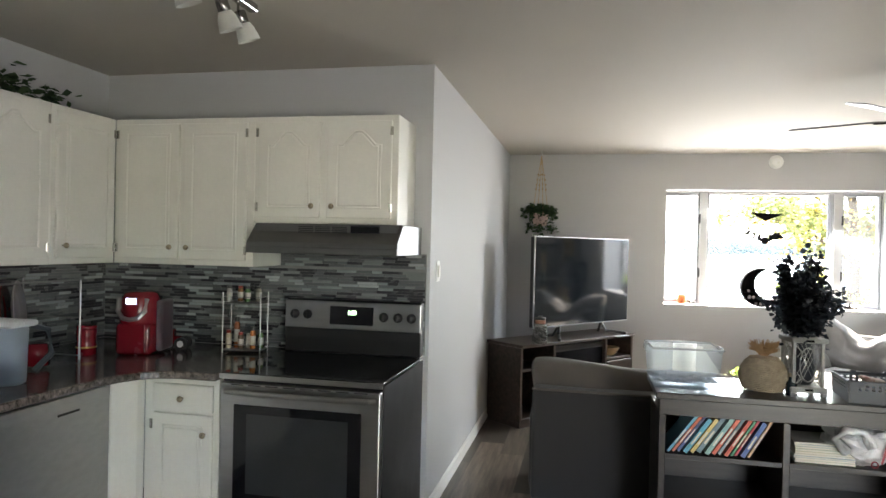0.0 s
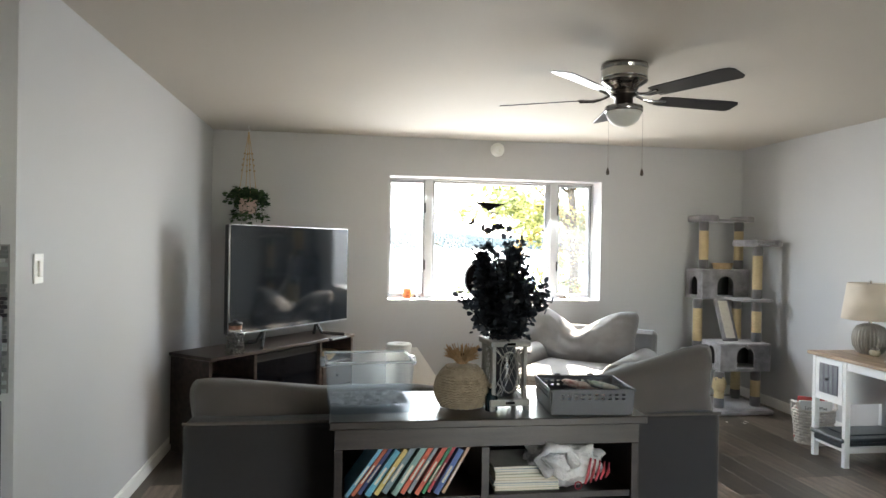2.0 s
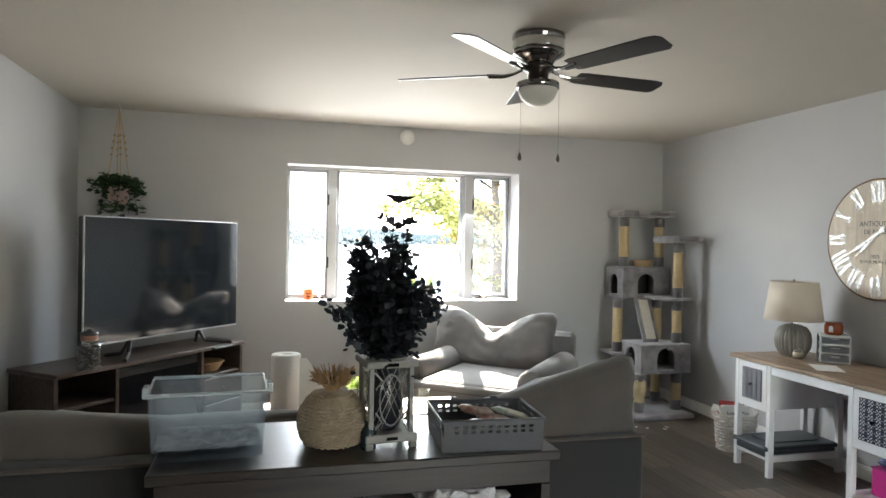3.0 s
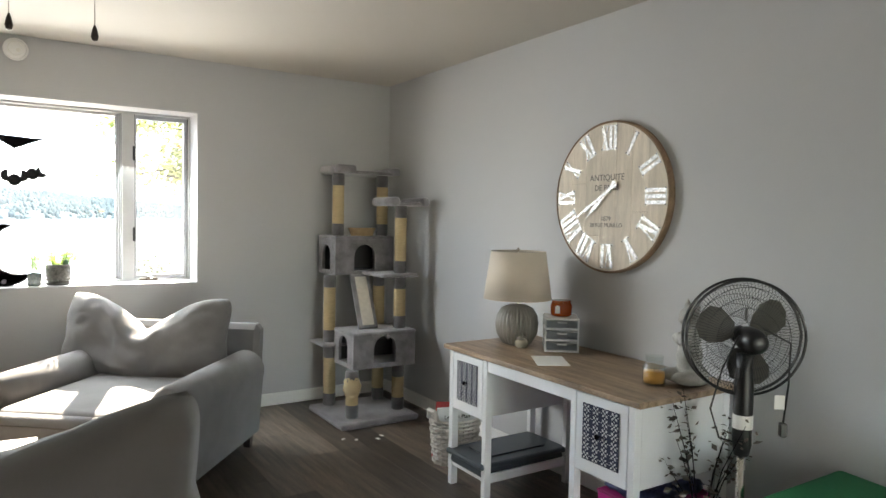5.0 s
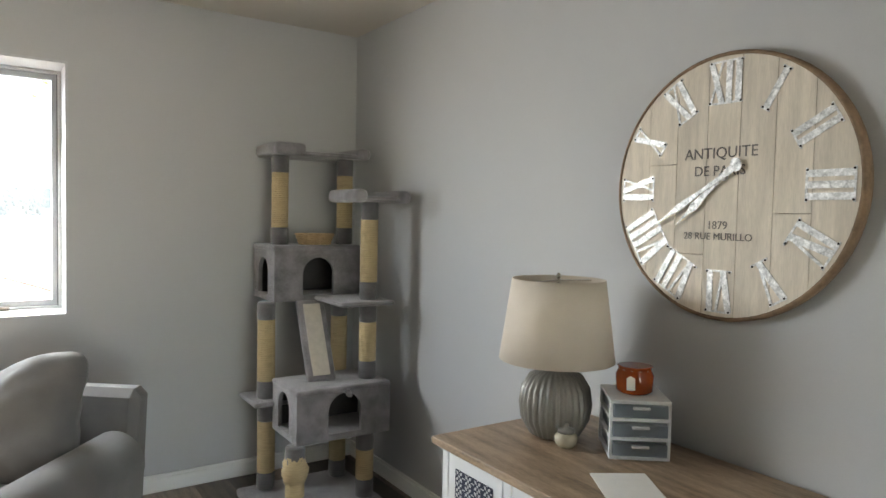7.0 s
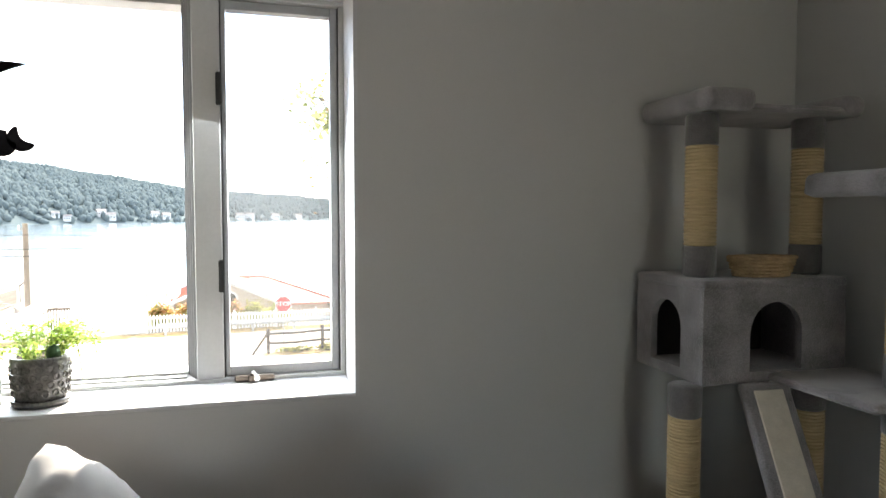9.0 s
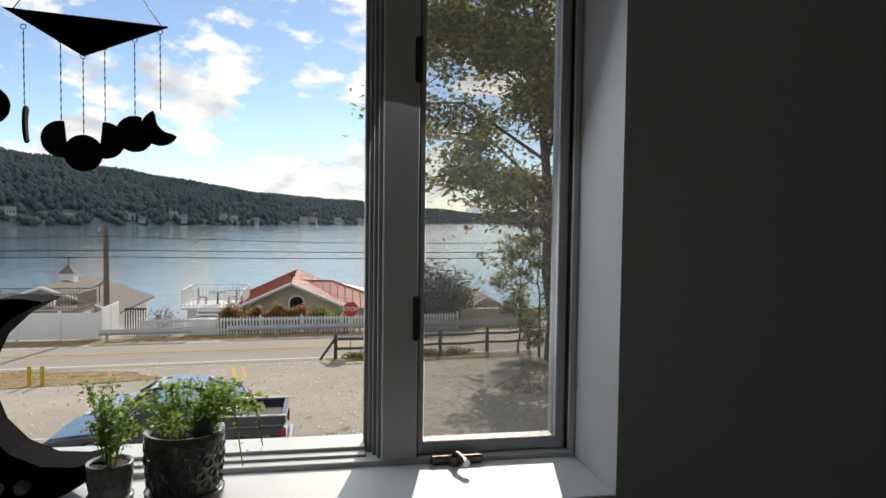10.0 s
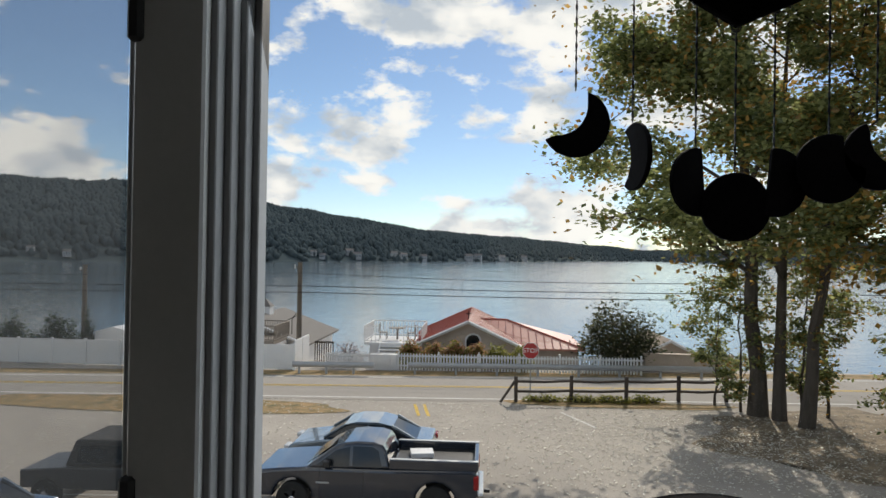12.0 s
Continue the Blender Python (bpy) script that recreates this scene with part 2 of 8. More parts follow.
def L(profile, seg=24, bm=None, m=None, wave=None):
    """A turned body from (radius, height) pairs; wave(angle, k) may scale the radius."""
    own = bmesh.new()
    rings = []
    for k, (r, z) in enumerate(profile):
        ring = []
        for i in range(seg):
            a = 2 * math.pi * i / seg
            rr = max(r, 0.0002) * (wave(a, k) if wave else 1.0)
            ring.append(own.verts.new((rr * math.cos(a), rr * math.sin(a), z)))
        rings.append(ring)
    for a, b in zip(rings, rings[1:]):
        for i in range(seg):
            own.faces.new((a[i], a[(i + 1) % seg], b[(i + 1) % seg], b[i]))
    if profile[0][0] < 1e9:
        own.faces.new(list(reversed(rings[0])))
        own.faces.new(rings[-1])
    return put(bm, own, m)


def C(x, y, z0, z1, r, seg=20, bm=None, r2=None, bevel=0.0):
    """An upright cylinder with a small edge round."""
    r2 = r if r2 is None else r2
    e = bevel
    prof = [(r - e, z0), (r, z0 + e), (r2, z1 - e), (r2 - e, z1)] if e else [(r, z0), (r2, z1)]
    return L(prof, seg, bm, Matrix.Translation((x, y, 0)))


def T(points, r, seg=8, bm=None, closed=False, taper=None):
    """A round tube along points."""
    own = bmesh.new()
    pts = [Vector(p) for p in points]
    n = len(pts)
    rings, up = [], Vector((0.123, 0.231, 1)).normalized()
    for k, p in enumerate(pts):
        a = pts[(k - 1) % n] if (closed or k) else p
        b = pts[(k + 1) % n] if (closed or k < n - 1) else p
        d = (b - a).normalized()
        u = d.cross(up)
        if u.length < 1e-4:
            u = d.cross(Vector((1, 0, 0)))
        u.normalize()
        v = d.cross(u)
        rr = r if taper is None else r * taper[k]
        rings.append([own.verts.new(p + rr * (math.cos(2 * math.pi * i / seg) * u + math.sin(2 * math.pi * i / seg) * v)) for i in range(seg)])
    for a, b in zip(rings, rings[1:] + (rings[:1] if closed else [])):
        for i in range(seg):
            own.faces.new((a[i], a[(i + 1) % seg], b[(i + 1) % seg], b[i]))
    if not closed:
        own.faces.new(list(reversed(rings[0])))
        own.faces.new(rings[-1])
    bmesh.ops.recalc_face_normals(own, faces=own.faces)
    return put(bm, own)


def P(outline, depth, bm=None, m=None, bevel=0.0):
    """A plate: an outline in its own xy plane, made depth thick."""
    own = bmesh.new()
    f = own.faces.new([own.verts.new((x, y, 0)) for x, y in outline])
    r = bmesh.ops.extrude_face_region(own, geom=[f])
    bmesh.ops.translate(own, verts=[v for v in r["geom"] if isinstance(v, bmesh.types.BMVert)], vec=(0, 0, depth))
    bmesh.ops.recalc_face_normals(own, faces=own.faces)
    if bevel:
        rim = [e for e in own.edges if len(e.link_faces) == 2 and e.calc_face_angle(0) > 1.0]
        bmesh.ops.bevel(own, geom=rim, offset=bevel, segments=1, affect='EDGES', clamp_overlap=True)
    return put(bm, own, m)


def soft(sx, sy, sz, crush=0.0, seed=0, puff=0.35, n=14, bumps=0.012, freq=5.0):
    """A stuffed cushion: a rounded pad, fat in its middle, with uneven folds."""
    own = bmesh.new()
    k = n + 1
    lay = []
    for side in (1, -1):
        row = []
        for i in range(k):
            for j in range(k):
                u, v = -1 + 2 * i / n, -1 + 2 * j / n
                edge = (1 - abs(u) ** 3.5) * (1 - abs(v) ** 3.5)
                h = max(0.0, edge) ** 0.42
                pin = 1 - 0.06 * (1 - abs(u)) * abs(v) ** 4 - 0.0
                pin2 = 1 - 0.06 * (1 - abs(v)) * abs(u) ** 4
                p = Vector((u * sx / 2 * pin2 * (1 - .07 * v ** 6), v * sy / 2 * pin * (1 - .10 * u ** 8), side * sz / 2 * h))
                w = noise.noise_vector(p * freq + Vector((seed * 7.1, seed * 3.3, side))) * bumps * (0.3 + h)
                w += noise.noise_vector(p * freq * 3.3 + Vector((seed, 2.2, side * .3))) * bumps * 0.4
                row.append(own.verts.new(p + w * (1 if h > 0 else 0)))
        lay.append(row)
    for s, row in enumerate(lay):
        for i in range(n):
            for j in range(n):
                q = [row[i * k + j], row[(i + 1) * k + j], row[(i + 1) * k + j + 1], row[i * k + j + 1]]
                own.faces.new(q if s == 0 else list(reversed(q)))
    bmesh.ops.remove_doubles(own, verts=own.verts, dist=0.0008)
    return own


def text_bm(words, size, depth=0.001):
    """Flat lettering with the built-in font, in the xy plane, centred."""
    cu = bpy.data.curves.new("lettering", 'FONT')
    cu.body, cu.size, cu.extrude, cu.align_x, cu.align_y = words, size, depth, 'CENTER', 'CENTER'
    cu.resolution_u = 3
    ob = bpy.data.objects.new("lettering", cu)
    scene.collection.objects.link(ob)
    me = bpy.data.meshes.new_from_object(ob.evaluated_get(bpy.context.evaluated_depsgraph_get()))
    bm = bmesh.new()
    bm.from_mesh(me)
    bpy.data.objects.remove(ob)
    bpy.data.curves.remove(cu)
    bpy.data.meshes.remove(me)
    return bm


def structure(name, bm, material, label, category):
    return tagged(part(name, bm, material), label, category, kind="structure")


# ---- the room ----
H, WX, EX, NY, KY = 2.52, 0.0, 5.278, 6.464, 2.778     # ceiling, west and east walls, lake wall, kitchen wall
KX, SY = -2.06, -3.0                                   # kitchen's west wall, the wall behind
OX0, OX1, OZ0, OZ1, NT = 1.634, 3.755, 0.96, 2.148, 0.38
structure("ceiling", B(KX - .3, SY - .3, H, EX + .3, NY + NT, H + .2), M_CEIL, "white painted ceiling with faint texture", "ceiling")
structure("wall_west", B(-.14, KY, 0, 0, NY, H), M_WALL, "light grey painted living room side wall", "wall")
structure("wall_kitchen", B(KX, KY, 0, -.14, KY + .14, H), M_WALL, "grey painted kitchen wall behind white cabinets", "wall")
structure("wall_kitchen_west", B(KX - .14, SY, 0, KX, KY + .14, H), M_WALL, "grey painted kitchen side wall", "wall")
structure("wall_east", B(EX, SY, 0, EX + .15, NY + NT, H), M_WALL, "light grey painted wall with a large clock", "wall")
LN = 0.012     # thickness of the boards that line the window opening
bm = B(-.14, NY, 0, OX0 - LN, NY + NT, H)
B(OX1 + LN, NY, 0, EX, NY + NT, H, bm=bm)
B(OX0 - LN, NY, 0, OX1 + LN, NY + NT, OZ0 - LN, bm=bm)
B(OX0 - LN, NY, OZ1 + LN, OX1 + LN, NY + NT, H, bm=bm)
structure("wall_north", bm, M_WALL, "grey painted wall around the wide lake window", "wall")
bm = B(KX - .14, SY - .15, 0, 2.4, SY, H)
B(4.2, SY - .15, 0, EX + .15, SY, H, bm=bm)
B(2.4, SY - .15, 2.1, 4.2, SY, H, bm=bm)
structure("wall_south", bm, M_WALL, "grey painted wall with a glazed door opening", "wall")
floor = structure("floor", B(KX - .14, SY - .15, -.2, EX + .15, NY + NT, -.004), M_SUB, "dark grey-brown wood plank floor", "floor")


def baseboard(name, x0, y0, x1, y1, t):
    """A white skirting with a stepped top along a wall line."""
    bm = B(x0, y0, 0.0, x1, y1, 0.075, 0.002, 1)
    ix, iy = (0.004 if x1 - x0 < .1 else 0), (0.004 if y1 - y0 < .1 else 0)
    B(x0 + (0 if t < 2 else ix), y0 + (iy if t == 1 else 0), 0.074, x1 - (ix if t == 0 else 0), y1, 0.092, 0.003, 1, bm)
    return structure(name, bm, M_TRIM, "white painted wooden baseboard", "baseboard")


baseboard("baseboard", 0.0, KY, 0.014, NY - .015, 0)
baseboard("baseboard_north", 0.0, NY - .014, EX, NY, 1)
baseboard("baseboard_east", EX - .014, SY, EX, NY - .015, 2)


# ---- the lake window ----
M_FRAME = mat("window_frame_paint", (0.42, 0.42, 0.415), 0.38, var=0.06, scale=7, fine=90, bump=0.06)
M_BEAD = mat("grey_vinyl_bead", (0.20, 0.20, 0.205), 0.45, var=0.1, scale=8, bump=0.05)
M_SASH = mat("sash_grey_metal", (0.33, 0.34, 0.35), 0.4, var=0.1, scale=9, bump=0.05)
M_GASKET = mat("black_gasket", (0.012, 0.012, 0.012), 0.7, bump=0.1)
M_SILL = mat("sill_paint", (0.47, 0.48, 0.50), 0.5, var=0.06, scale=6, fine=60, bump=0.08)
win = thing("window_1", "wide white window with a fixed pane between two casements", "window", (0, 0, 0), kind="structure")
YF = 6.69
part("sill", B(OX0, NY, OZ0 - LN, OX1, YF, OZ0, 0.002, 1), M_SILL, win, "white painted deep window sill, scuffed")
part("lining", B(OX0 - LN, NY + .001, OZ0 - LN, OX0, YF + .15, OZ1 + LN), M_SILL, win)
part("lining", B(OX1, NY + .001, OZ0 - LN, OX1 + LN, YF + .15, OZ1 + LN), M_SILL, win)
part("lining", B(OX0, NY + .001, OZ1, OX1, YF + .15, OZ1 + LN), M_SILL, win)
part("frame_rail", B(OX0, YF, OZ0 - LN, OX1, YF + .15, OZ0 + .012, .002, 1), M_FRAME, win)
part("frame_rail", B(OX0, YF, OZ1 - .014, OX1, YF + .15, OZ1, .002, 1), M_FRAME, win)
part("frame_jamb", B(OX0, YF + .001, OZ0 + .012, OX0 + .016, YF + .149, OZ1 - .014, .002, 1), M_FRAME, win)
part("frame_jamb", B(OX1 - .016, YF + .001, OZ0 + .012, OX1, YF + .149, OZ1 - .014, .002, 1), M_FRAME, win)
for s in (-1, 1):
    cx = lambda v: (2.6945 if s > 0 else 2.6865) + s * (v - 2.6945)
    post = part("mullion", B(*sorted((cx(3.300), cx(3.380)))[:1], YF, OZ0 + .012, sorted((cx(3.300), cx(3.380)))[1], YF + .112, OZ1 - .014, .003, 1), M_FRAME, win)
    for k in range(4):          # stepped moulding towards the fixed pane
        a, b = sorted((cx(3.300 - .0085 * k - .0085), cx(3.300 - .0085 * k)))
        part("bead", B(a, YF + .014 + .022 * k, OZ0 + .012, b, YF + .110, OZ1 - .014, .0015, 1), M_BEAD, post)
bm = B(2.113, YF + .03, OZ0 + .012, 3.268, YF + .15, OZ0 + .018, .001, 1)
B(2.113, YF + .06, OZ0 + .018, 3.268, YF + .15, OZ0 + .026, .001, 1, bm)
B(2.113, YF + .06, OZ1 - .03, 3.268, YF + .15, OZ1 - .014, .001, 1, bm)
part("fixed_pane_frame", bm, M_FRAME, win)
pane = part("pane", B(2.110, 6.796, OZ0 + .024, 3.271, 6.801, OZ1 - .028), M_PANE, win)
pane.visible_shadow = False
for s in (-1, 1):
    X = lambda v: (2.6945 if s > 0 else 2.6865) + s * (v - 2.6945)

    def strip(x0, y0, z0, x1, y1, z1, bev=.002):
        a, b = sorted((X(x0), X(x1)))
        return B(a, y0, z0, b, y1, z1, bev, 1)
    z0, z1 = OZ0 + .013, OZ1 - .016
    sash = thing("casement_sash", "", "")
    sash.parent = win
    for k in ("category", "label"):
        if k in sash:
            del sash[k]
    part("stile", strip(3.384, 6.712, z0, 3.397, 6.752, z1), M_SASH, sash)
    part("stile", strip(3.713, 6.712, z0, 3.736, 6.752, z1), M_SASH, sash)
    part("rail", strip(3.397, 6.712, z0, 3.713, 6.752, z0 + .03), M_SASH, sash)
    part("rail", strip(3.397, 6.712, z1 - .028, 3.713, 6.752, z1), M_SASH, sash)
    part("gasket", strip(3.3805, 6.700, z0, 3.3838, 6.74, z1, .0005), M_GASKET, sash)
    part("gasket", strip(3.7365, 6.700, z0, 3.739, 6.74, z1, .0005), M_GASKET, sash)
    p = part("pane", strip(3.395, 6.730, z0 + .028, 3.715, 6.734, z1 - .026, 0), M_PANE, sash)
    p.visible_shadow = False
    mesh = part("insect_screen", strip(3.400, 6.716, z0 + .030, 3.710, 6.7175, z1 - .028, 0), M_SCREENMESH, sash, "fine grey insect screen")
    mesh.visible_shadow = False
    for z in (1.29, 1.86):
        part("hinge_latch", strip(3.368, 6.682, z - .05, 3.385, 6.70, z + .05, .004), M_GASKET, sash)
    bm = strip(3.41, 6.672, OZ0 + .001, 3.53, 6.69, OZ0 + .02, .004)
    xk = X(3.462)
    put(bm, L([(.012, 0), (.012, .018), (.008, .022)], 14, None, Matrix.Translation((xk, 6.672, OZ0 + .002))))
    part("crank_base", bm, M_DARKMETAL, sash)
    T([(xk, 6.672, OZ0 + .024), (xk + .004, 6.655, OZ0 + .032), (xk + .012, 6.63, OZ0 + .03), (xk + .016, 6.612, OZ0 + .024)], .007, 8, (bm := bmesh.new()), taper=[1, 1, .9, 1.3])
    part("crank_handle", bm, M_CHROME, sash)

# ---- things on and at the sill ----
M_SOOT = mat("black_stained_wood", (0.005, 0.0045, 0.005), 0.85, var=0.4, scale=20, fine=150, bump=0.2, spec=0.03)
M_STRING = mat("black_chain", (0.05, 0.05, 0.055), 0.4, 0.8, bump=0)
M_GLAZE = mat("dark_glazed_ceramic", (0.06, 0.058, 0.06), 0.16, var=0.3, scale=30, fine=120, bump=0.06, c2=(0.12, 0.115, 0.11))
M_GLAZE2 = mat("blue_grey_glazed_ceramic", (0.10, 0.14, 0.15), 0.2, var=0.3, scale=12, fine=90, bump=0.05, c2=(0.26, 0.29, 0.28))
M_SOIL = mat("potting_soil", (0.05, 0.032, 0.02), 0.95, var=0.5, scale=80, fine=300, bump=0.9, dist=0.01)
M_FERN = leafy("bright_fern_leaf", (0.14, 0.24, 0.04), (0.36, 0.46, 0.10), 8)
M_CACTUS = mat("cactus_green", (0.03, 0.08, 0.03), 0.6, var=0.3, bump=0.3)
M_ORANGE = mat("orange_ceramic", (0.55, 0.13, 0.03), 0.35, var=0.15, bump=0.05)


def leaf_cloud(name, centres, count, size, spread, material, parent, seed, label="", flat=0.35, rounded=False):
    """Many small bent leaves scattered round given centres (x, y, z, weight)."""
    rng = np.random.default_rng(seed)
    c = np.array(centres, float)
    pick = rng.choice(len(c), count, p=c[:, 3] / c[:, 3].sum())
    p = c[pick, :3] + rng.normal(0, 1, (count, 3)) * np.array(spread) * (0.6 + 0.8 * rng.random((count, 1)))
    d = rng.normal(0, 1, (count, 3)) * (1, 1, flat)
    d /= np.linalg.norm(d, axis=1)[:, None]
    up = rng.normal(0, 0.6, (count, 3)) + (0, 0, 1)
    w = np.cross(d, up)
    w /= np.linalg.norm(w, axis=1)[:, None] + 1e-9
    s = size * (0.6 + 0.8 * rng.random((count, 1)))
    n = np.cross(w, d)
    if rounded:
        ring = [p, p + s * (.22 * d + .36 * w), p + s * (.62 * d + .42 * w + .05 * n), p + s * (.95 * d + .2 * w), p + s * (.95 * d - .2 * w), p + s * (.62 * d - .42 * w + .05 * n), p + s * (.22 * d - .36 * w)]
    else:
        ring = [p, p + s * (.5 * d + .32 * w + .06 * n), p + s * d, p + s * (.5 * d - .32 * w + .06 * n)]
    k = len(ring)
    me = bpy.data.meshes.new(name)
    me.from_pydata(np.stack(ring, 1).reshape(-1, 3).tolist(), [], np.arange(k * count).reshape(-1, k).tolist())
    me.materials.append(material)
    ob = new(name, me)
    ob.parent = parent
    if label:
        ob["label"] = label
    return ob


mobile = thing("moon_mobile", "black wooden moon phase mobile hanging on chains before the window", "mobile", (2.67, 6.77, 1.60))
part("plate", P([(-.155, .338), (.168, .322), (-.003, .248)], .012, None, pose(0, .006, 0, 90, 0, 3), .002), M_SOOT, mobile)
part("hanging_string", T([(-.14, 0, .335), (-.02, .02, .52)], .0012, 5), M_STRING, mobile)
part("hanging_string", T([(.155, 0, .32), (.02, .02, .52)], .0012, 5), M_STRING, mobile)


def disc(r, cut=None, rc=None, n=26):
    """The outline of a moon: a disc, a half, or a crescent cut by a second circle."""
    pts = [(r * math.cos(2 * math.pi * i / n), r * math.sin(2 * math.pi * i / n)) for i in range(n)]
    if cut is None:
        return pts
    keep = [p for p in pts if math.hypot(p[0] - cut[0], p[1] - cut[1]) > rc]
    k = max(range(len(keep)), key=lambda i: math.dist(keep[i], keep[i - 1]))
    keep = keep[k:] + keep[:k]
    a0 = math.atan2(keep[-1][1] - cut[1], keep[-1][0] - cut[0])
    a1 = math.atan2(keep[0][1] - cut[1], keep[0][0] - cut[0])
    da = (a1 - a0 + math.pi) % (2 * math.pi) - math.pi
    best = [[(cut[0] + rc * math.cos(a0 + d * t / 9), cut[1] + rc * math.sin(a0 + d * t / 9)) for t in range(1, 9)] for d in (da, da - math.copysign(2 * math.pi, da))]
    inner = min(best, key=lambda q: max(math.hypot(*p) for p in q))
    return keep + inner


R = .039
for x, z, shape, top, turn in ((-.183, .137, disc(R, (-.022, .022), .036), .31, 0), (-.118, .10, disc(R, (.04, 0), .036), .297, 103.6), (-.047, .071, disc(R, (.505, .06), .5), .273, 28),
                               (-.003, .043, disc(R), .242, 0), (.040, .071, disc(R, (-.505, .06), .5), .263, 12), (.100, .087, disc(R, (.042, .03), .028), .283, 0), (.152, .102, disc(R, (.026, .024), .036), .302, 0)):
    m = part("moon", P(shape, .006, None, pose(x, 0, z, 90, 0, turn), .001), M_SOOT, mobile)
    bm = bmesh.new()
    n = 9
    for k in range(n):
        za = z + R + (top - z - R) * k / n
        zb = z + R + (top - z - R) * (k + 1) / n
        T([(x + .0012 * math.cos(a), .0012 * math.sin(a), (za + zb) / 2 + (zb - za) * .6 * math.sin(a * 1)) for a in (0, 1.57, 3.14, 4.71)], .0005, 4, bm, closed=True)
    T([(x, 0, z + R), (x, 0, top)], .0008, 4, bm)
    T([(x + .0055 * math.cos(i * .785), 0, top + .006 + .0055 * math.sin(i * .785)) for i in range(8)], .0011, 5, bm, closed=True)
    part("chain", bm, M_STRING, m)

moon = thing("moon_shelf", "black crescent moon shaped wooden shelf standing on the window sill", "shelf", (2.605, 6.615, OZ0))
out = [(p[0], p[1] + .197) for p in disc(.197, (.085, .03), .157, 72)]
part("back_panel", P(out, .006, None, pose(0, .05, 0, 90)), M_SOOT, moon)
bm = bmesh.new()
f = [bm.verts.new((x, -.04, z)) for x, z in out]
g = [bm.verts.new((x, .05, z)) for x, z in out]
for i in range(len(out)):
    bm.faces.new((f[i], f[(i + 1) % len(out)], g[(i + 1) % len(out)], g[i]))
bmesh.ops.recalc_face_normals(bm, faces=bm.faces)
shell = part("rim", bm, M_SOOT, moon)
sol = shell.modifiers.new("thick", 'SOLIDIFY')
sol.thickness, sol.offset = .010, -1
part("shelf_board", B(-.183, -.034, .135, -.085, .046, .142), M_SOOT, moon)
part("shelf_board", B(-.155, -.034, .070, -.02, .046, .077), M_SOOT, moon)
M_QUARTZ = mat("pale_mineral", (0.42, 0.36, 0.37), 0.35, var=0.3, scale=30, bump=0.3)
for k, (x, z) in enumerate(((-.12, .1435), (-.07, .0785), (-.11, .0785), (-.045, .012), (.0, .012))):
    bm = bmesh.new()
    bmesh.ops.create_icosphere(bm, subdivisions=1, radius=.014 + .003 * (k % 3))
    for v in bm.verts:
        v.co = v.co * (1 + .3 * noise.noise(v.co * 60 + Vector((k, 0, 0))))
        v.co.z += .015
    st = tagged(part("crystal", bm, M_QUARTZ), "small pale rough mineral stone on the moon shelf", "stone", "crystals on the moon shelf")
    st.matrix_world = pose(2.605 + x, 6.605, OZ0 + z)


def flower_pot(name, label, at, r, h, material, dimples):
    e = thing(name, label, "pot plant", at)
    prof = [(r * .80, .012), (r * .86, .018), (r * .97, h * .55), (r, h * .9), (r * 1.0, h), (r * .9, h), (r * .88, h * .9)]
    body = part("pot", L(prof, 40), material, e, smooth=True)
    part("saucer", L([(r * .82, 0), (r * .98, .004), (r * 1.0, .018), (r * .9, .018)], 32), material, e, smooth=True)
    part("soil", C(0, 0, h * .8, h * .93, r * .885, 24), M_SOIL, e)
    if dimples:
        me_src = None
        for j in range(4):
            for i in range(16):
                a = 2 * math.pi * (i + .5 * (j % 2)) / 16
                z = .03 + j * (h - .045) / 4 + .008
                rr = r * (.87 + .11 * min(1, z / (h * .6)))
                if me_src is None:
                    bm = bmesh.new()
                    T([(.0085 * math.cos(t * .785), .0085 * math.sin(t * .785), 0) for t in range(8)], .0022, 5, bm, closed=True)
                    me_src = part("dimple", bm, material, body)
                    me_src.matrix_basis = Matrix.Translation((rr * math.cos(a), rr * math.sin(a), z)) @ Euler((0, math.pi / 2, a)).to_matrix().to_4x4()
                else:
                    again(me_src, body, Matrix.Translation((rr * math.cos(a), rr * math.sin(a), z)) @ Euler((0, math.pi / 2, a)).to_matrix().to_4x4())
    return e


pot = flower_pot("fern_pot", "bright green fern in a dimpled dark glazed pot", (2.905, 6.585, OZ0), .075, .135, M_GLAZE, True)
rng = random.Random(5)
cen, bm = [], bmesh.new()
for k in range(34):
    a, l = rng.random() * 6.28, .04 + .11 * rng.random()
    up = .045 + .085 * rng.random() * (1 - l * 3)
    pts = [(.03 * math.cos(a), .03 * math.sin(a), .12), (l * .55 * math.cos(a), l * .55 * math.sin(a) * .8, .125 + up), (l * math.cos(a), l * .8 * math.sin(a), .12 + up * .95)]
    T(pts, .0011, 4, bm)
    for t in range(1, 9):
        q = t / 8
        p = [(1 - q) ** 2 * pts[0][i] + 2 * q * (1 - q) * pts[1][i] + q * q * pts[2][i] for i in range(3)]
        cen.append((*p, 1))
T([(.05, .02, .125), (.085, -.01, .20), (.10, -.03, .16), (.115, -.045, .07)], .0012, 4, bm)
T([(.03, .02, .125), (.10, .02, .22), (.135, .0, .17), (.15, -.02, .10)], .0012, 4, bm)
cen += [(.085 + .007 * i, -.012 - .007 * i, .19 - .024 * i, .7) for i in range(5)] + [(.115 + .009 * i, .006 - .006 * i, .20 - .02 * i, .7) for i in range(5)]
tagged(part("stem_bunch", bm, M_FERN, pot), kind="stuff")
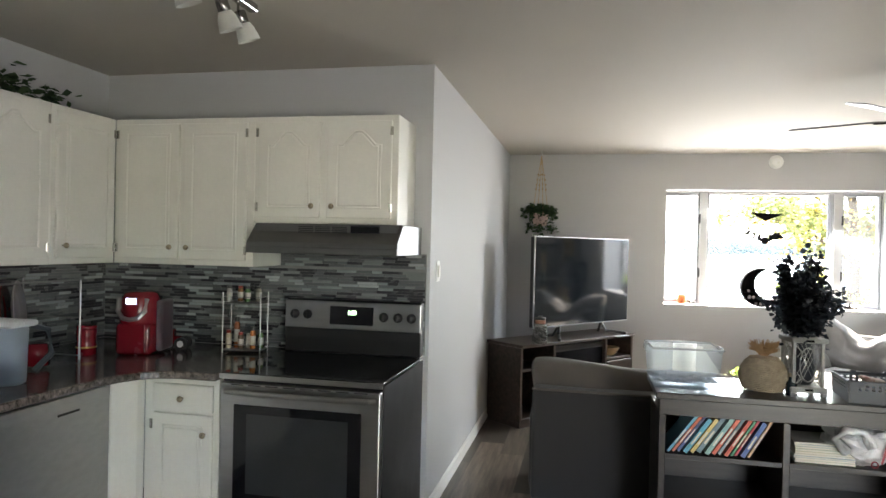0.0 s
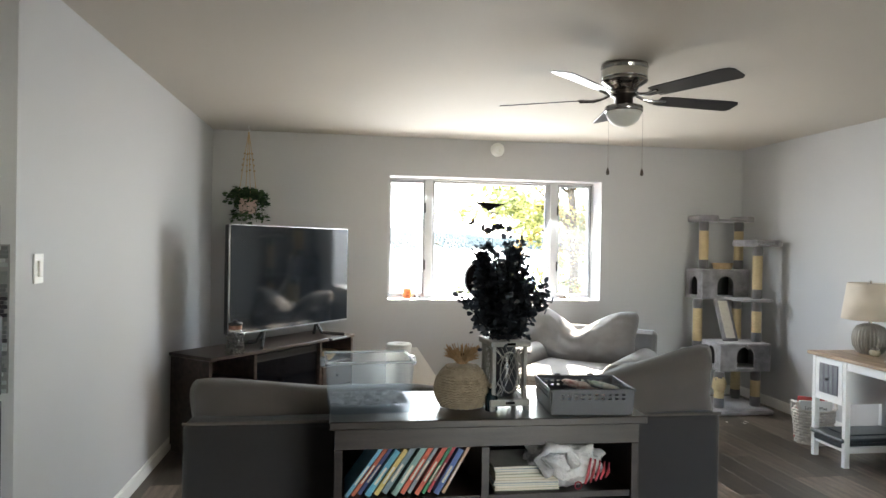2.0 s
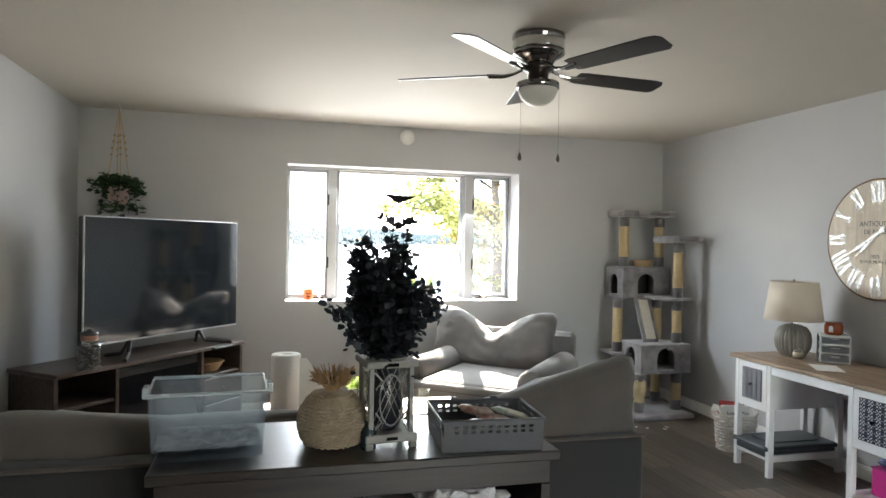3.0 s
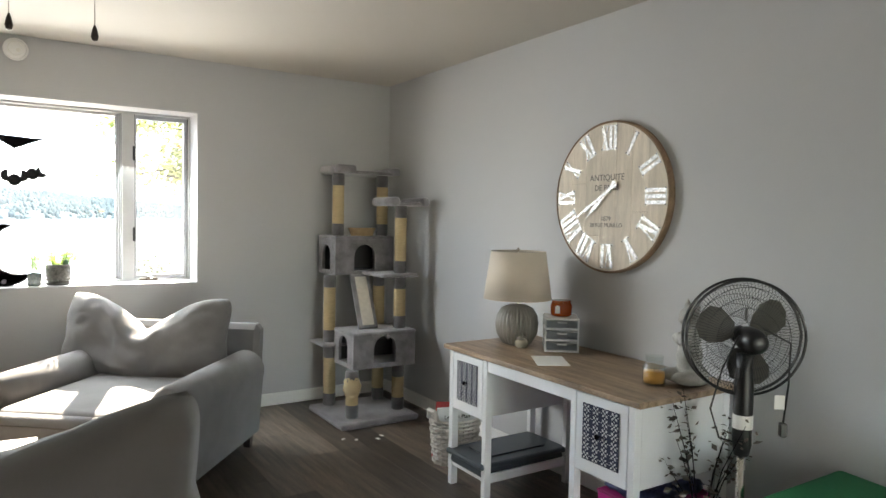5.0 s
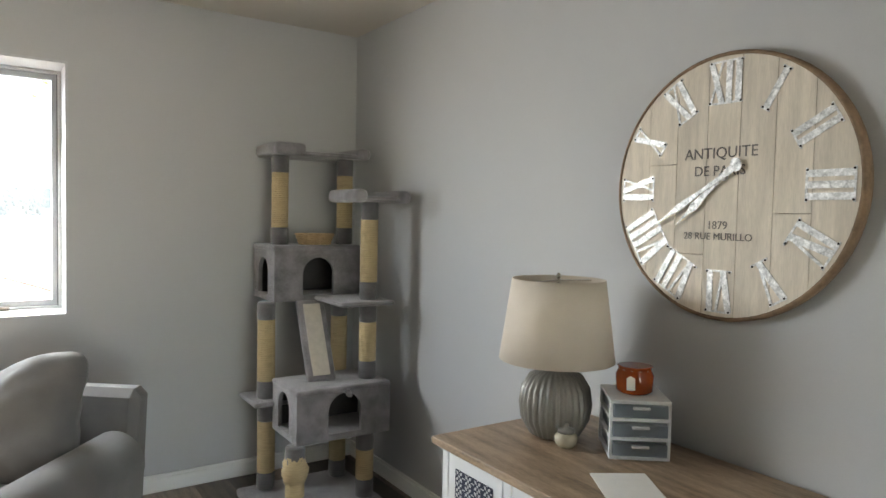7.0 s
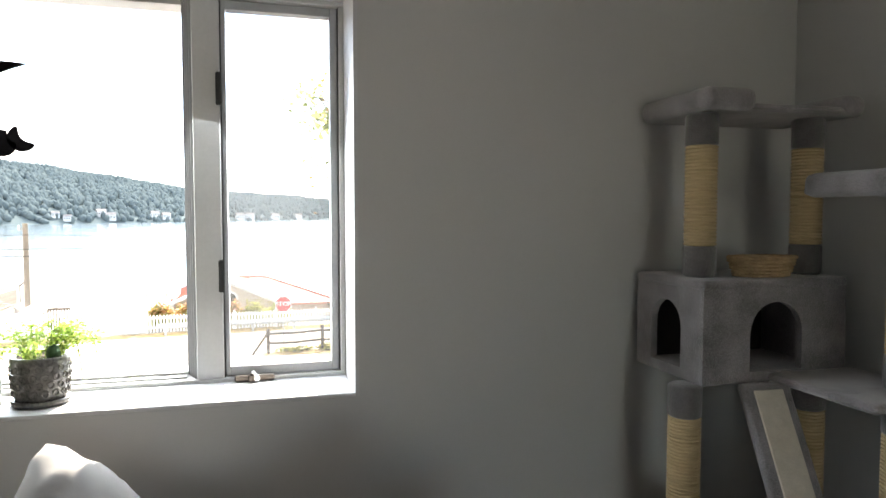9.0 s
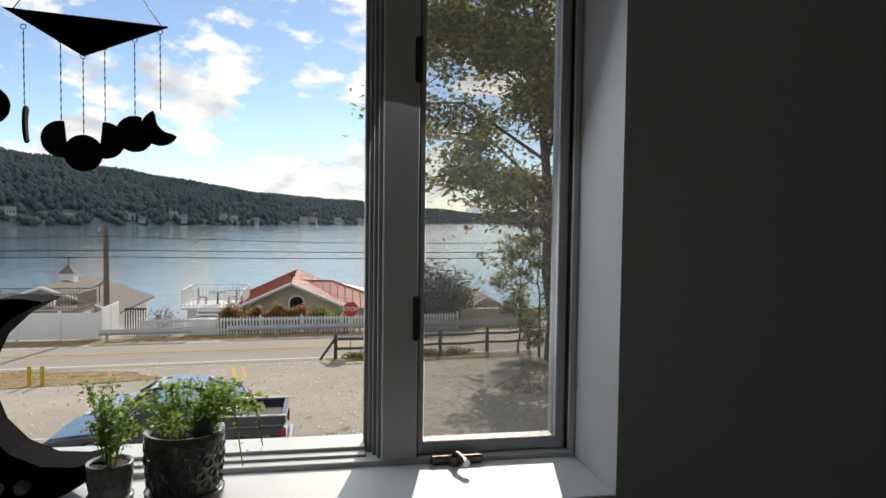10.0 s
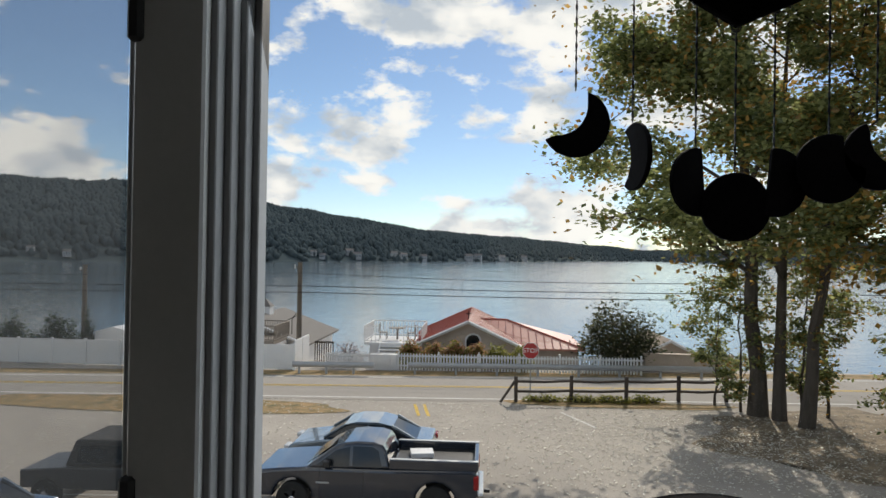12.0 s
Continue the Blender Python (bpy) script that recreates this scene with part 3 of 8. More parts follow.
leaf_cloud("fronds", cen, 2100, .011, (.007, .007, .007), M_FERN, pot, 3)
part("cactus", L([(.0, .12), (.013, .126), (.017, .142), (.013, .16), (.001, .168)], 14, None, Matrix.Translation((.042, -.035, 0)), lambda a, k: 1 + .1 * math.cos(7 * a)), M_CACTUS, pot, smooth=True)
pot = flower_pot("sprout_pot", "small feathery green plant in a blue-grey ceramic pot", (2.772, 6.57, OZ0), .042, .082, M_GLAZE2, False)
cen, bm = [], bmesh.new()
for k in range(15):
    a, l, u = rng.random() * 6.28, .012 + .028 * rng.random(), .06 + .10 * rng.random()
    T([(.008 * math.cos(a), .008 * math.sin(a), .07), (l * math.cos(a), l * math.sin(a), .075 + u)], .0009, 4, bm)
    cen += [(l * q * math.cos(a), l * q * math.sin(a), .08 + u * q, .5 + q) for q in (.3, .5, .65, .8, .9, 1)]
tagged(part("stem_bunch", bm, M_FERN, pot), kind="stuff")
leaf_cloud("fronds", cen, 1300, .009, (.007, .007, .006), M_FERN, pot, 4)

jack = thing("pumpkin_candle", "orange carved pumpkin face candle holder on the sill", "candle holder", (1.835, 6.64, OZ0))
part("cup", L([(.030, 0), (.040, .008), (.042, .05), (.038, .085), (.041, .092), (.036, .092), (.034, .06)], 24, None, None, lambda a, k: 1 + .04 * math.cos(8 * a)), M_ORANGE, jack, smooth=True)
for x, z, s in ((-.014, .058, .009), (.014, .058, .009), (0, .045, .006)):
    part("cut_eye", P([(-s, -s * .7), (s, -s * .7), (0, s)], .003, None, pose(x, -.041, z, 90)), M_SOOT, jack)
part("cut_mouth", B(-.018, -.045, .022, .018, -.040, .031, .002, 1), M_SOOT, jack)


# ---- living room ----
# sofa with its back to the kitchen
sofa = thing("sofa", "charcoal grey fabric sofa seen from behind", "sofa", (.54, 2.976, 0))
SW = 2.475
part("back", B(.02, 0, .09, SW - .02, .17, .725, .03, 3), M_SOFA, sofa, smooth=True)
part("back_piping", T([(.02, .012, .722), (SW - .02, .012, .722)], .008, 6), M_CUSH, sofa)
part("base", B(.03, .18, .09, SW - .03, .90, .30, .03, 2), M_SOFA, sofa)
for x in (0, SW - .2):
    part("arm", B(x, .10, .09, x + .2, .95, .585, .05, 3), M_SOFA, sofa, smooth=True)
for x0 in (.21, 1.24):
    part("seat_cushion", B(x0, .22, .305, x0 + 1.02, .93, .46, .05, 3), M_CUSH, sofa, smooth=True)
for x in (.06, SW - .12):
    for y in (.06, .84):
        part("leg", C(x + .03, y, 0, .095, .03, 10, r2=.035), M_BLACK, sofa)


def bend(bm, f):
    for v in bm.verts:
        v.co = f(v.co)
    return bm


# loose back cushions: the left one lies flat and long, the right one stands up at a slant
c1 = soft(1.22, .46, .26, seed=3, n=22, bumps=.02)
bend(c1, lambda p: Vector((p.x, p.z + .02 * math.sin(p.x * 5), p.y + (.045 if p.x < 0 else 0) * (-p.x / .6) - (.02 * max(0, p.x)))))
c = tagged(part("back_cushion", c1, M_CUSH, None, "", smooth=True), "soft grey sofa back cushion, slumped", "cushion", "sofa cushions")
c.matrix_world = pose(1.13, 3.22, .612, -4, 0, 0)
c2 = soft(1.2, .50, .26, seed=5, n=22, bumps=.02)
bend(c2, lambda p: Vector((p.x, p.z, p.y + .15 * (p.x / .6) * (.6 + .4 * p.x))))
c = tagged(part("back_cushion", c2, M_CUSH, None, "", smooth=True), "soft grey sofa back cushion, tilted up at one end", "cushion", "sofa cushions")
c.matrix_world = pose(2.47, 3.15, .645, 4, -5, 0)

# low bookcase behind the sofa
bk = thing("bookcase", "dark espresso low bookcase with two open bays behind the sofa", "bookcase", (1.20, 2.50, 0))
BW = 1.165
part("top", B(-.02, -.03, .825, BW + .02, .46, .855, .004, 1), M_ESPRESSO, bk)
part("apron", B(0, .0, .745, BW, .02, .825, .002, 1), M_ESPRESSO, bk)
for x in (0, .545, BW - .03):
    part("upright", B(x, .0, 0, x + .03, .43, .744, .002, 1), M_ESPRESSO, bk)
part("back_panel", B(.03, .43, .02, BW - .03, .44, .825), M_ESPRESSO, bk)
for x0, x1 in ((.03, .545), (.575, BW - .03)):
    part("shelf_board", B(x0, .01, .535, x1, .43, .560, .002, 1), M_ESPRESSO, bk)
    part("shelf_board", B(x0, .01, .06, x1, .43, .085, .002, 1), M_ESPRESSO, bk)
    part("shelf_board", B(x0, .01, .30, x1, .43, .322, .002, 1), M_ESPRESSO, bk)

BOOK = [(.11, .30, .42), (.42, .10, .05), (.04, .07, .20), (.08, .30, .40), (.55, .42, .15), (.14, .20, .22), (.20, .33, .30), (.50, .10, .05), (.20, .25, .26), (.45, .09, .06), (.03, .19, .09), (.40, .04, .06), (.05, .10, .26), (.46, .30, .18)]
book_mats = [mat("book_cover", c, .45, var=.12, scale=20, bump=.05) for c in BOOK]
M_PAGES = mat("book_pages", (.62, .58, .50), .9, var=.12, scale=60, fine=400, bump=.3, stretch=(1, 1, 20))


def book(label, w, h, t, cover, group):
    """A closed book, standing, spine to -y."""
    e = thing("book", label, "book", group=group)
    part("cover", B(0, 0, 0, .002, w, h), cover, e)
    part("cover", B(t - .002, 0, 0, t, w, h), cover, e)
    part("spine", B(.0, -.003, 0, t, .0, h, .001, 1), cover, e)
    part("page_block", B(.0022, .002, .004, t - .0022, w - .004, h - .004), M_PAGES, e)
    bars = bmesh.new()
    B(t * .3, -.0042, h * .25, t * .7, -.003, h * .62, bm=bars)
    part("spine_title", bars, M_PAGES, e)
    return e


NAMES = ["light blue", "orange-red", "navy blue", "teal", "mustard yellow", "slate", "grey-green", "bright orange", "grey", "brick red", "dark green", "crimson", "royal blue", "tan"]
rb = random.Random(2)
x = 1.238
for k in range(14):
    t = rb.choice((.014, .018, .022, .012))
    h = (.225, .22, .215, .20, .20, .205, .21, .245, .225, .23, .20, .205, .19, .215)[k]
    lean = 36 - .5 * k
    e = book(NAMES[k] + " children's picture book leaning on the shelf", .20, h, t, book_mats[k], "leaning picture books")
    hyp = t / math.cos(radians(lean))
    e.matrix_world = pose(x, 2.525 + .012 * (k % 3), .561 + t * math.sin(radians(lean)), 0, lean, 0)
    x += hyp + .0075
z = .562
for k in range(9):
    t = rb.uniform(.007, .014)
    m_ = mat("magazine_cover", [(.36, .40, .30), (.45, .42, .33), (.30, .36, .38), (.50, .48, .45), (.44, .36, .24)][k % 5], .4, var=.15, scale=15, bump=.03)
    e = thing("magazine", "thin picture book lying flat in the stack", "book", (1.80 + rb.uniform(-.006, .006), 2.53 + rb.uniform(-.008, .01), z), rb.uniform(-3, 3), "stacked picture books")
    part("cover", B(0, 0, t - .0015, .255, .21, t), m_, e)
    part("cover", B(0, 0, 0, .255, .21, .0015), m_, e)
    part("page_block", B(.002, .002, .0015, .253, .208, t - .0015), M_PAGES, e)
    z += t + .0004
M_BAG = mat("thin_white_plastic", (.62, .61, .62), .35, var=.1, scale=14, fine=70, bump=.7, dist=.012, spec=.6)
M_BAGRED = mat("red_print", (.42, .06, .08), .45, var=.1, bump=.2)
bag = thing("plastic_bag", "crumpled white plastic bag with red stripes", "bag", (2.13, 2.60, .562))
bm = bmesh.new()
bmesh.ops.create_icosphere(bm, subdivisions=4, radius=1)
for v in bm.verts:
    n1 = noise.fractal(v.co * 2.1, .6, 2.1, 5) * .30 + abs(noise.noise(v.co * 5.2)) * .16
    q = v.co * (1 + n1)
    v.co = Vector((q.x * .145 - .03, q.y * .085, max(0, .085 + q.z * .085 + .03 * max(0, -q.x))))
part("bag_body", bm, M_BAG, bag, smooth=True)
bm = bmesh.new()
T([(-.12, -.09, .07), (-.17, -.10, .13), (-.13, -.10, .175), (-.05, -.10, .165), (-.02, -.09, .10)], .016, 8, bm, taper=[1.5, 1, 1.3, 1, 1.6])
part("handle_loop", bm, M_BAG, bag, smooth=True)
for k in range(5):
    bm = bmesh.new()
    T([(.02 + .022 * k, -.100 + .004 * k, .03 + .004 * k), (.03 + .022 * k, -.104 + .004 * k, .07), (.045 + .02 * k, -.09 + .004 * k, .125 - .006 * k)], .006, 5, bm, taper=[.7, 1.1, .7])
    part("red_stripe", bm, M_BAGRED, bag)
part("red_ring", T([(-.01 + .014 * math.cos(i * .785), -.108, .028 + .014 * math.sin(i * .785)) for i in range(8)], .003, 5, closed=True), M_BAGRED, bag)

# ---- things on the bookcase ----
TZ = .855
M_CLEARPL = glassy("clear_plastic", (.95, .98, 1.0), .03, 1.25, .05)
M_CLEARPL2 = mat("milky_plastic_rim", (.55, .60, .63), .2, bump=0, alpha=.4)
bn = thing("plastic_bin", "clear plastic storage bin with a little litter inside", "storage bin", (1.325, 2.70, TZ), 4)
bw, bd, bh = .165, .13, .195


def tub(wx, wy, h, flare, t, closed=True):
    """An open box with slanted sides and a real wall thickness."""
    own = bmesh.new()
    def ring(sx, sy, z):
        c = .02
        return [own.verts.new(p) for p in ((-sx + c, -sy, z), (sx - c, -sy, z), (sx, -sy + c, z), (sx, sy - c, z), (sx - c, sy, z), (-sx + c, sy, z), (-sx, sy - c, z), (-sx, -sy + c, z))]
    r = [ring(wx * (1 - flare), wy * (1 - flare), 0), ring(wx, wy, h), ring(wx - t, wy - t, h), ring(wx * (1 - flare) - t, wy * (1 - flare) - t, t)]
    for a, b in zip(r, r[1:]):
        for i in range(8):
            own.faces.new((a[i], a[(i + 1) % 8], b[(i + 1) % 8], b[i]))
    own.faces.new(list(reversed(r[0])))
    own.faces.new(r[3])
    return own


part("tub", tub(bw, bd, bh, .07, .003), M_CLEARPL, bn)
part("rim", T([(-bw, -bd, bh), (bw, -bd, bh), (bw, bd, bh), (-bw, bd, bh)], .006, 6, closed=True), M_CLEARPL2, bn)
for s in (-1, 1):
    part("clip", B(s * (bw + .004), -.03, bh - .03, s * (bw + .022), .03, bh + .002, .003, 1), M_CLEARPL2, bn)
bm = bmesh.new()
bmesh.ops.create_grid(bm, x_segments=24, y_segments=20, size=1)
for v in bm.verts:
    v.co = Vector((v.co.x * bw * .90, v.co.y * bd * .90, .035 + .010 * noise.noise(v.co * 4) + .004 * noise.noise(v.co * 30)))
part("litter", bm, mat("cat_litter", (.13, .125, .13), .95, var=.5, scale=120, fine=400, bump=1, dist=.004), bn)

M_RAFFIA = mat("raffia", (.27, .215, .15), .9, var=.25, scale=40, fine=300, bump=.7, dist=.002)
M_RAFFIA2 = mat("orange_raffia", (.28, .17, .085), .9, var=.25, scale=40, fine=300, bump=.5)
pk = thing("raffia_pumpkin", "woven raffia pumpkin with a frayed orange top", "decoration", (1.695, 2.675, TZ))
body = part("body", L([(.045, .0), (.085, .018), (.103, .06), (.102, .10), (.082, .145), (.045, .168), (.01, .172)], 40, None, None, lambda a, k: 1 + .03 * math.cos(9 * a)), M_RAFFIA, pk, smooth=True)
for j in range(16):
    q = (j + .5) / 16
    zz = .008 + .155 * q
    rr = .045 + .062 * math.sin(math.pi * min(1, .18 + q * .78)) ** .8
    part("braid", T([(rr * (1 + .022 * math.cos(9 * a)) * math.cos(a), rr * (1 + .022 * math.cos(9 * a)) * math.sin(a), zz + .0035 * math.sin(26 * a + j)) for a in [i * 2 * math.pi / 60 for i in range(60)]], .0052, 5, closed=True), M_RAFFIA, body)
bm = bmesh.new()
for i in range(260):
    a, l = rb.random() * 6.283, .025 + .04 * rb.random()
    T([(.012 * math.cos(a), .012 * math.sin(a), .168), (.03 * math.cos(a), .03 * math.sin(a), .185 + .02 * rb.random()), ((.03 + l * .7) * math.cos(a), (.03 + l * .7) * math.sin(a), .195 + .05 * rb.random())], .0030, 4, bm, taper=[1, 1, .4])
part("frayed_top", bm, M_RAFFIA2, pk)
part("stem", C(0, 0, .165, .21, .012, 8, r2=.009), M_SOOT, pk)

M_LANT = mat("whitewashed_wood", (.24, .235, .225), .7, var=.18, scale=14, fine=90, bump=.3)
ln = thing("lantern", "whitewashed wooden lantern with lattice sides", "lantern", (1.862, 2.66, TZ), 6)
ln.scale = (.82, .82, 1)
for s0 in (-1, 1):
    for s1 in (-1, 1):
        part("post", B(s0 * .078 - .009, s1 * .078 - .009, .045, s0 * .078 + .009, s1 * .078 + .009, .25, .002, 1), M_LANT, ln)
part("base", B(-.10, -.10, .02, .10, .10, .046, .004, 1), M_LANT, ln)
for s0 in (-1, 1):
    for s1 in (-1, 1):
        part("foot", B(s0 * .085 - .014, s1 * .085 - .014, 0, s0 * .085 + .014, s1 * .085 + .014, .02, .003, 1), M_LANT, ln)
part("roof", B(-.10, -.10, .25, .10, .10, .272, .004, 1), M_LANT, ln)
part("roof_opening", L([(.076, .2722), (.076, .276), (.066, .276), (.066, .2722)], 24), M_LANT, ln)
part("plaque", B(-.022, -.103, .256, .022, -.0995, .266, .001, 1), M_SOOT, ln)
part("plaque", B(-.022, -.103, .028, .022, -.0995, .038, .001, 1), M_SOOT, ln)
for side in range(4):
    bm = bmesh.new()
    for k in (-1, 0, 1):
        for s in (-1, 1):
            T([(s * (-.066) + k * .022, -.078, .05), (s * .04 + k * .022 if abs(s * .04 + k * .022) < .068 else .068 * s, -.078, .245)], .0016, 4, bm)
    T([(.045 * math.cos(i * .3927), -.078, .148 + .08 * math.sin(i * .3927)) for i in range(16)], .0035, 5, bm, closed=True)
    for s in (-1, 1):
        for z0 in (.055, .235):
            T([(s * .066, -.078, z0), (s * .035, -.078, .148 + (z0 - .148) * .72), (s * .060, -.078, .148 + (z0 - .148) * .4)], .004, 4, bm)
    bmesh.ops.transform(bm, verts=bm.verts, matrix=Euler((0, 0, side * math.pi / 2)).to_matrix().to_4x4())
    part("lattice", bm, M_LANT, ln)

M_EUC = leafy("eucalyptus_leaf", (.010, .015, .022), (.035, .045, .058), 6)
M_VASE = mat("dark_vase_glaze", (.010, .012, .018), .3, var=.2, scale=10, bump=.05)
vs = thing("eucalyptus_vase", "tall dark vase of dried eucalyptus branches", "plant", (1.862, 2.66, TZ + .048))
part("vase", L([(.034, 0), (.050, .02), (.056, .09), (.046, .15), (.042, .20), (.062, .24), (.064, .245), (.055, .245), (.036, .20)], 28), M_VASE, vs, smooth=True)
cen, bm = [], bmesh.new()
for k in range(40):
    a = rb.random() * 6.283
    out_, up = .02 + .135 * math.sqrt(rb.random()), .22 + .18 * rb.random()
    up -= .05 * max(0, out_ - .12) / .05
    if k in (3, 11):
        out_, up = .19, .20
        a = 3.3 if k == 3 else .2
    if k in (5, 17, 23):
        up = .43
        out_ *= .6
    pts = [(.02 * math.cos(a), .02 * math.sin(a), .2), (out_ * .6 * math.cos(a), out_ * .6 * math.sin(a), .2 + up * .55), (out_ * math.cos(a), out_ * math.sin(a), .2 + up)]
    T(pts, .0018, 5, bm, taper=[1.2, 1, .5])
    for t in range(2, 14):
        q = t / 13
        cen.append((*[(1 - q) ** 2 * pts[0][i] + 2 * q * (1 - q) * pts[1][i] + q * q * pts[2][i] for i in range(3)], 1 if q < .85 else .7))
part("branches", bm, M_SOOT, vs)
leaf_cloud("leaves", cen, 3400, .024, (.009, .009, .009), M_EUC, vs, 7, flat=.8, rounded=True)
leaf_cloud("leaves_low", [(.0, .0, .25 + .024 * i, 1) for i in range(8)], 2000, .026, (.034, .034, .02), M_EUC, vs, 8, flat=.8, rounded=True)

M_BOTTLE = mat("dark_bottle_glass", (.01, .02, .025), .08, bump=0)
bt = thing("small_bottle", "small dark glass bottle with a cork", "bottle", (1.80, 2.60, TZ))
part("body", L([(.022, 0), (.025, .004), (.025, .055), (.013, .072), (.013, .085), (.016, .088)], 20), M_BOTTLE, bt, smooth=True)
part("cork", C(0, 0, .086, .104, .011, 10), M_RAFFIA, bt)

M_CRATE = mat("grey_plastic", (.055, .058, .066), .45, var=.06, bump=.08)
cr = thing("plastic_basket", "grey perforated plastic basket with packets inside", "basket", (2.18, 2.625, TZ), -4)
cw, cd, chh = .165, .135, .098
part("floor", B(-cw * .9, -cd * .9, 0, cw * .9, cd * .9, .006), M_CRATE, cr)


def holed(length, h):
    """A wall panel with two rows of slots cut through."""
    own = bmesh.new()
    n = max(6, int(length / .026))
    w = length / n
    zs = [0, h * .60, h * .68, h * .76, h * .84, h]
    for i in range(n):
        for j in range(5):
            for a, b, hole in ((0, .3, 0), (.3, .82, 1), (.82, 1, 0)):
                if hole and j in (1, 3) and 0 < i < n - 1:
                    continue
                B(-length / 2 + (i + a) * w, -.002, zs[j], -length / 2 + (i + b) * w, .002, zs[j + 1], bm=own)
    bmesh.ops.remove_doubles(own, verts=own.verts, dist=.0001)
    return own


for ln_, tx, ty, a in ((cw * 1.9, 0, -cd * .95, 0), (cw * 1.9, 0, cd * .95, 180), (cd * 1.9, cw * .95, 0, 90), (cd * 1.9, -cw * .95, 0, -90)):
    part("side", holed(ln_, chh), M_CRATE, cr, at=Matrix.Translation((tx, ty, .002)) @ Euler((0, 0, radians(a))).to_matrix().to_4x4() @ Euler((radians(5), 0, 0)).to_matrix().to_4x4())
part("rim", T([(-cw, -cd, chh), (cw, -cd, chh), (cw, cd, chh), (-cw, cd, chh)], .006, 6, closed=True), M_CRATE, cr)
for x in (-.07, .07):
    part("lug", B(x - .012, cd - .002, chh - .004, x + .012, cd + .01, chh + .012, .002, 1), M_CRATE, cr)
for k, (cx_, cy_, rz_, col, nm) in enumerate(((-.05, .02, 20, (.08, .22, .40), "blue"), (.03, .0, -25, (.50, .48, .44), "white"), (.06, .06, -10, (.42, .06, .05), "red"), (-.02, -.04, 35, (.10, .30, .42), "light blue"), (.0, .08, 5, (.36, .05, .05), "red"), (.09, -.03, -40, (.20, .34, .22), "green"))):
    bm = soft(.13, .055, .022, seed=k, n=8, bumps=.004, freq=20)
    o = tagged(part("snack_packet", bm, mat("packet_foil", col, .35, var=.3, scale=30, bump=.3, dist=.004, c2=(.5, .45, .4)), smooth=True), nm + " foil packet lying in the basket", "packet", "packets in the basket")
    o.matrix_world = pose(2.18 + cx_ * .9, 2.625 + cy_ * .9, TZ + .030 + .012 * k, 8 * (-1) ** k, 10, rz_)

# ---- television corner ----
tv_dir = Vector((.846, 1.056, 0)).normalized()
tv_rz = math.degrees(math.atan2(tv_dir.y, tv_dir.x))
TVW, TVH = 1.353, .80
tv = thing("television", "large flat curved-foot television, switched off", "television", (.8245, 5.56, .70), tv_rz)
M_SCREEN = mat("tv_screen", (.008, .011, .015), .07, var=.05, bump=0, rvar=.015, spec=.9)
M_SILVER = mat("satin_silver", (.55, .56, .57), .35, .8, var=.05, bump=0)
part("back_shell", B(-TVW / 2, .012, .115, TVW / 2, .055, .115 + TVH, .01, 2), M_BLACK, tv)
part("bezel", B(-TVW / 2, .0, .11, TVW / 2, .012, .115 + TVH + .004, .002, 1), M_SILVER, tv, "thin silver bezel")
part("screen", B(-TVW / 2 + .007, -.0025, .122, TVW / 2 - .007, .0, .115 + TVH - .004), M_SCREEN, tv)
for s in (-1, 1):
    part("foot", T([(s * .30, .03, .12), (s * .34, .0, .03), (s * .48, -.13, .012)], .014, 8, T([(s * .30, .03, .12), (s * .33, .08, .02), (s * .40, .15, .012)], .012, 8)), M_BLACK, tv)
st = thing("tv_stand", "dark walnut television stand with a fireplace insert", "tv stand", (.8145, 5.36, 0), tv_rz)
SWD = 1.56
part("top", B(-SWD / 2, -.02, .675, SWD / 2, .42, .70, .003, 1), M_WALNUT, st)
for x in (-SWD / 2, -.37, .35, SWD / 2 - .025):
    part("upright", B(x, 0, .05, x + .025, .40, .674, .002, 1), M_WALNUT, st)
part("plinth", B(-SWD / 2 + .01, .01, 0, SWD / 2 - .01, .40, .075, .002, 1), M_WALNUT, st)
part("back_panel", B(-SWD / 2 + .025, .40, .06, SWD / 2 - .025, .41, .67), M_WALNUT, st)
for x0, x1 in ((-SWD / 2 + .025, -.37), (.375, SWD / 2 - .025)):
    part("shelf_board", B(x0, .01, .47, x1, .40, .49, .002, 1), M_WALNUT, st)
for z0, z1 in ((.09, .27), (.285, .46)):
    dw = part("drawer_front", B(.38, -.006, z0, SWD / 2 - .03, .012, z1, .003, 1), M_WALNUT, st)
    part("knob", C(0, 0, 0, .02, .010, 12), M_DARKMETAL, dw, at=pose(.56, -.006, (z0 + z1) / 2, 90))
ins = part("fireplace_insert", B(-.34, .03, .10, .345, .30, .66, .004, 1), M_BLACK, st, "black electric fireplace insert")
part("fireplace_glass", B(-.325, .022, .13, .33, .030, .60), M_BLACKGLASS, ins)
part("vent_slot", B(-.325, .022, .615, .33, .028, .645), M_GASKET, ins)

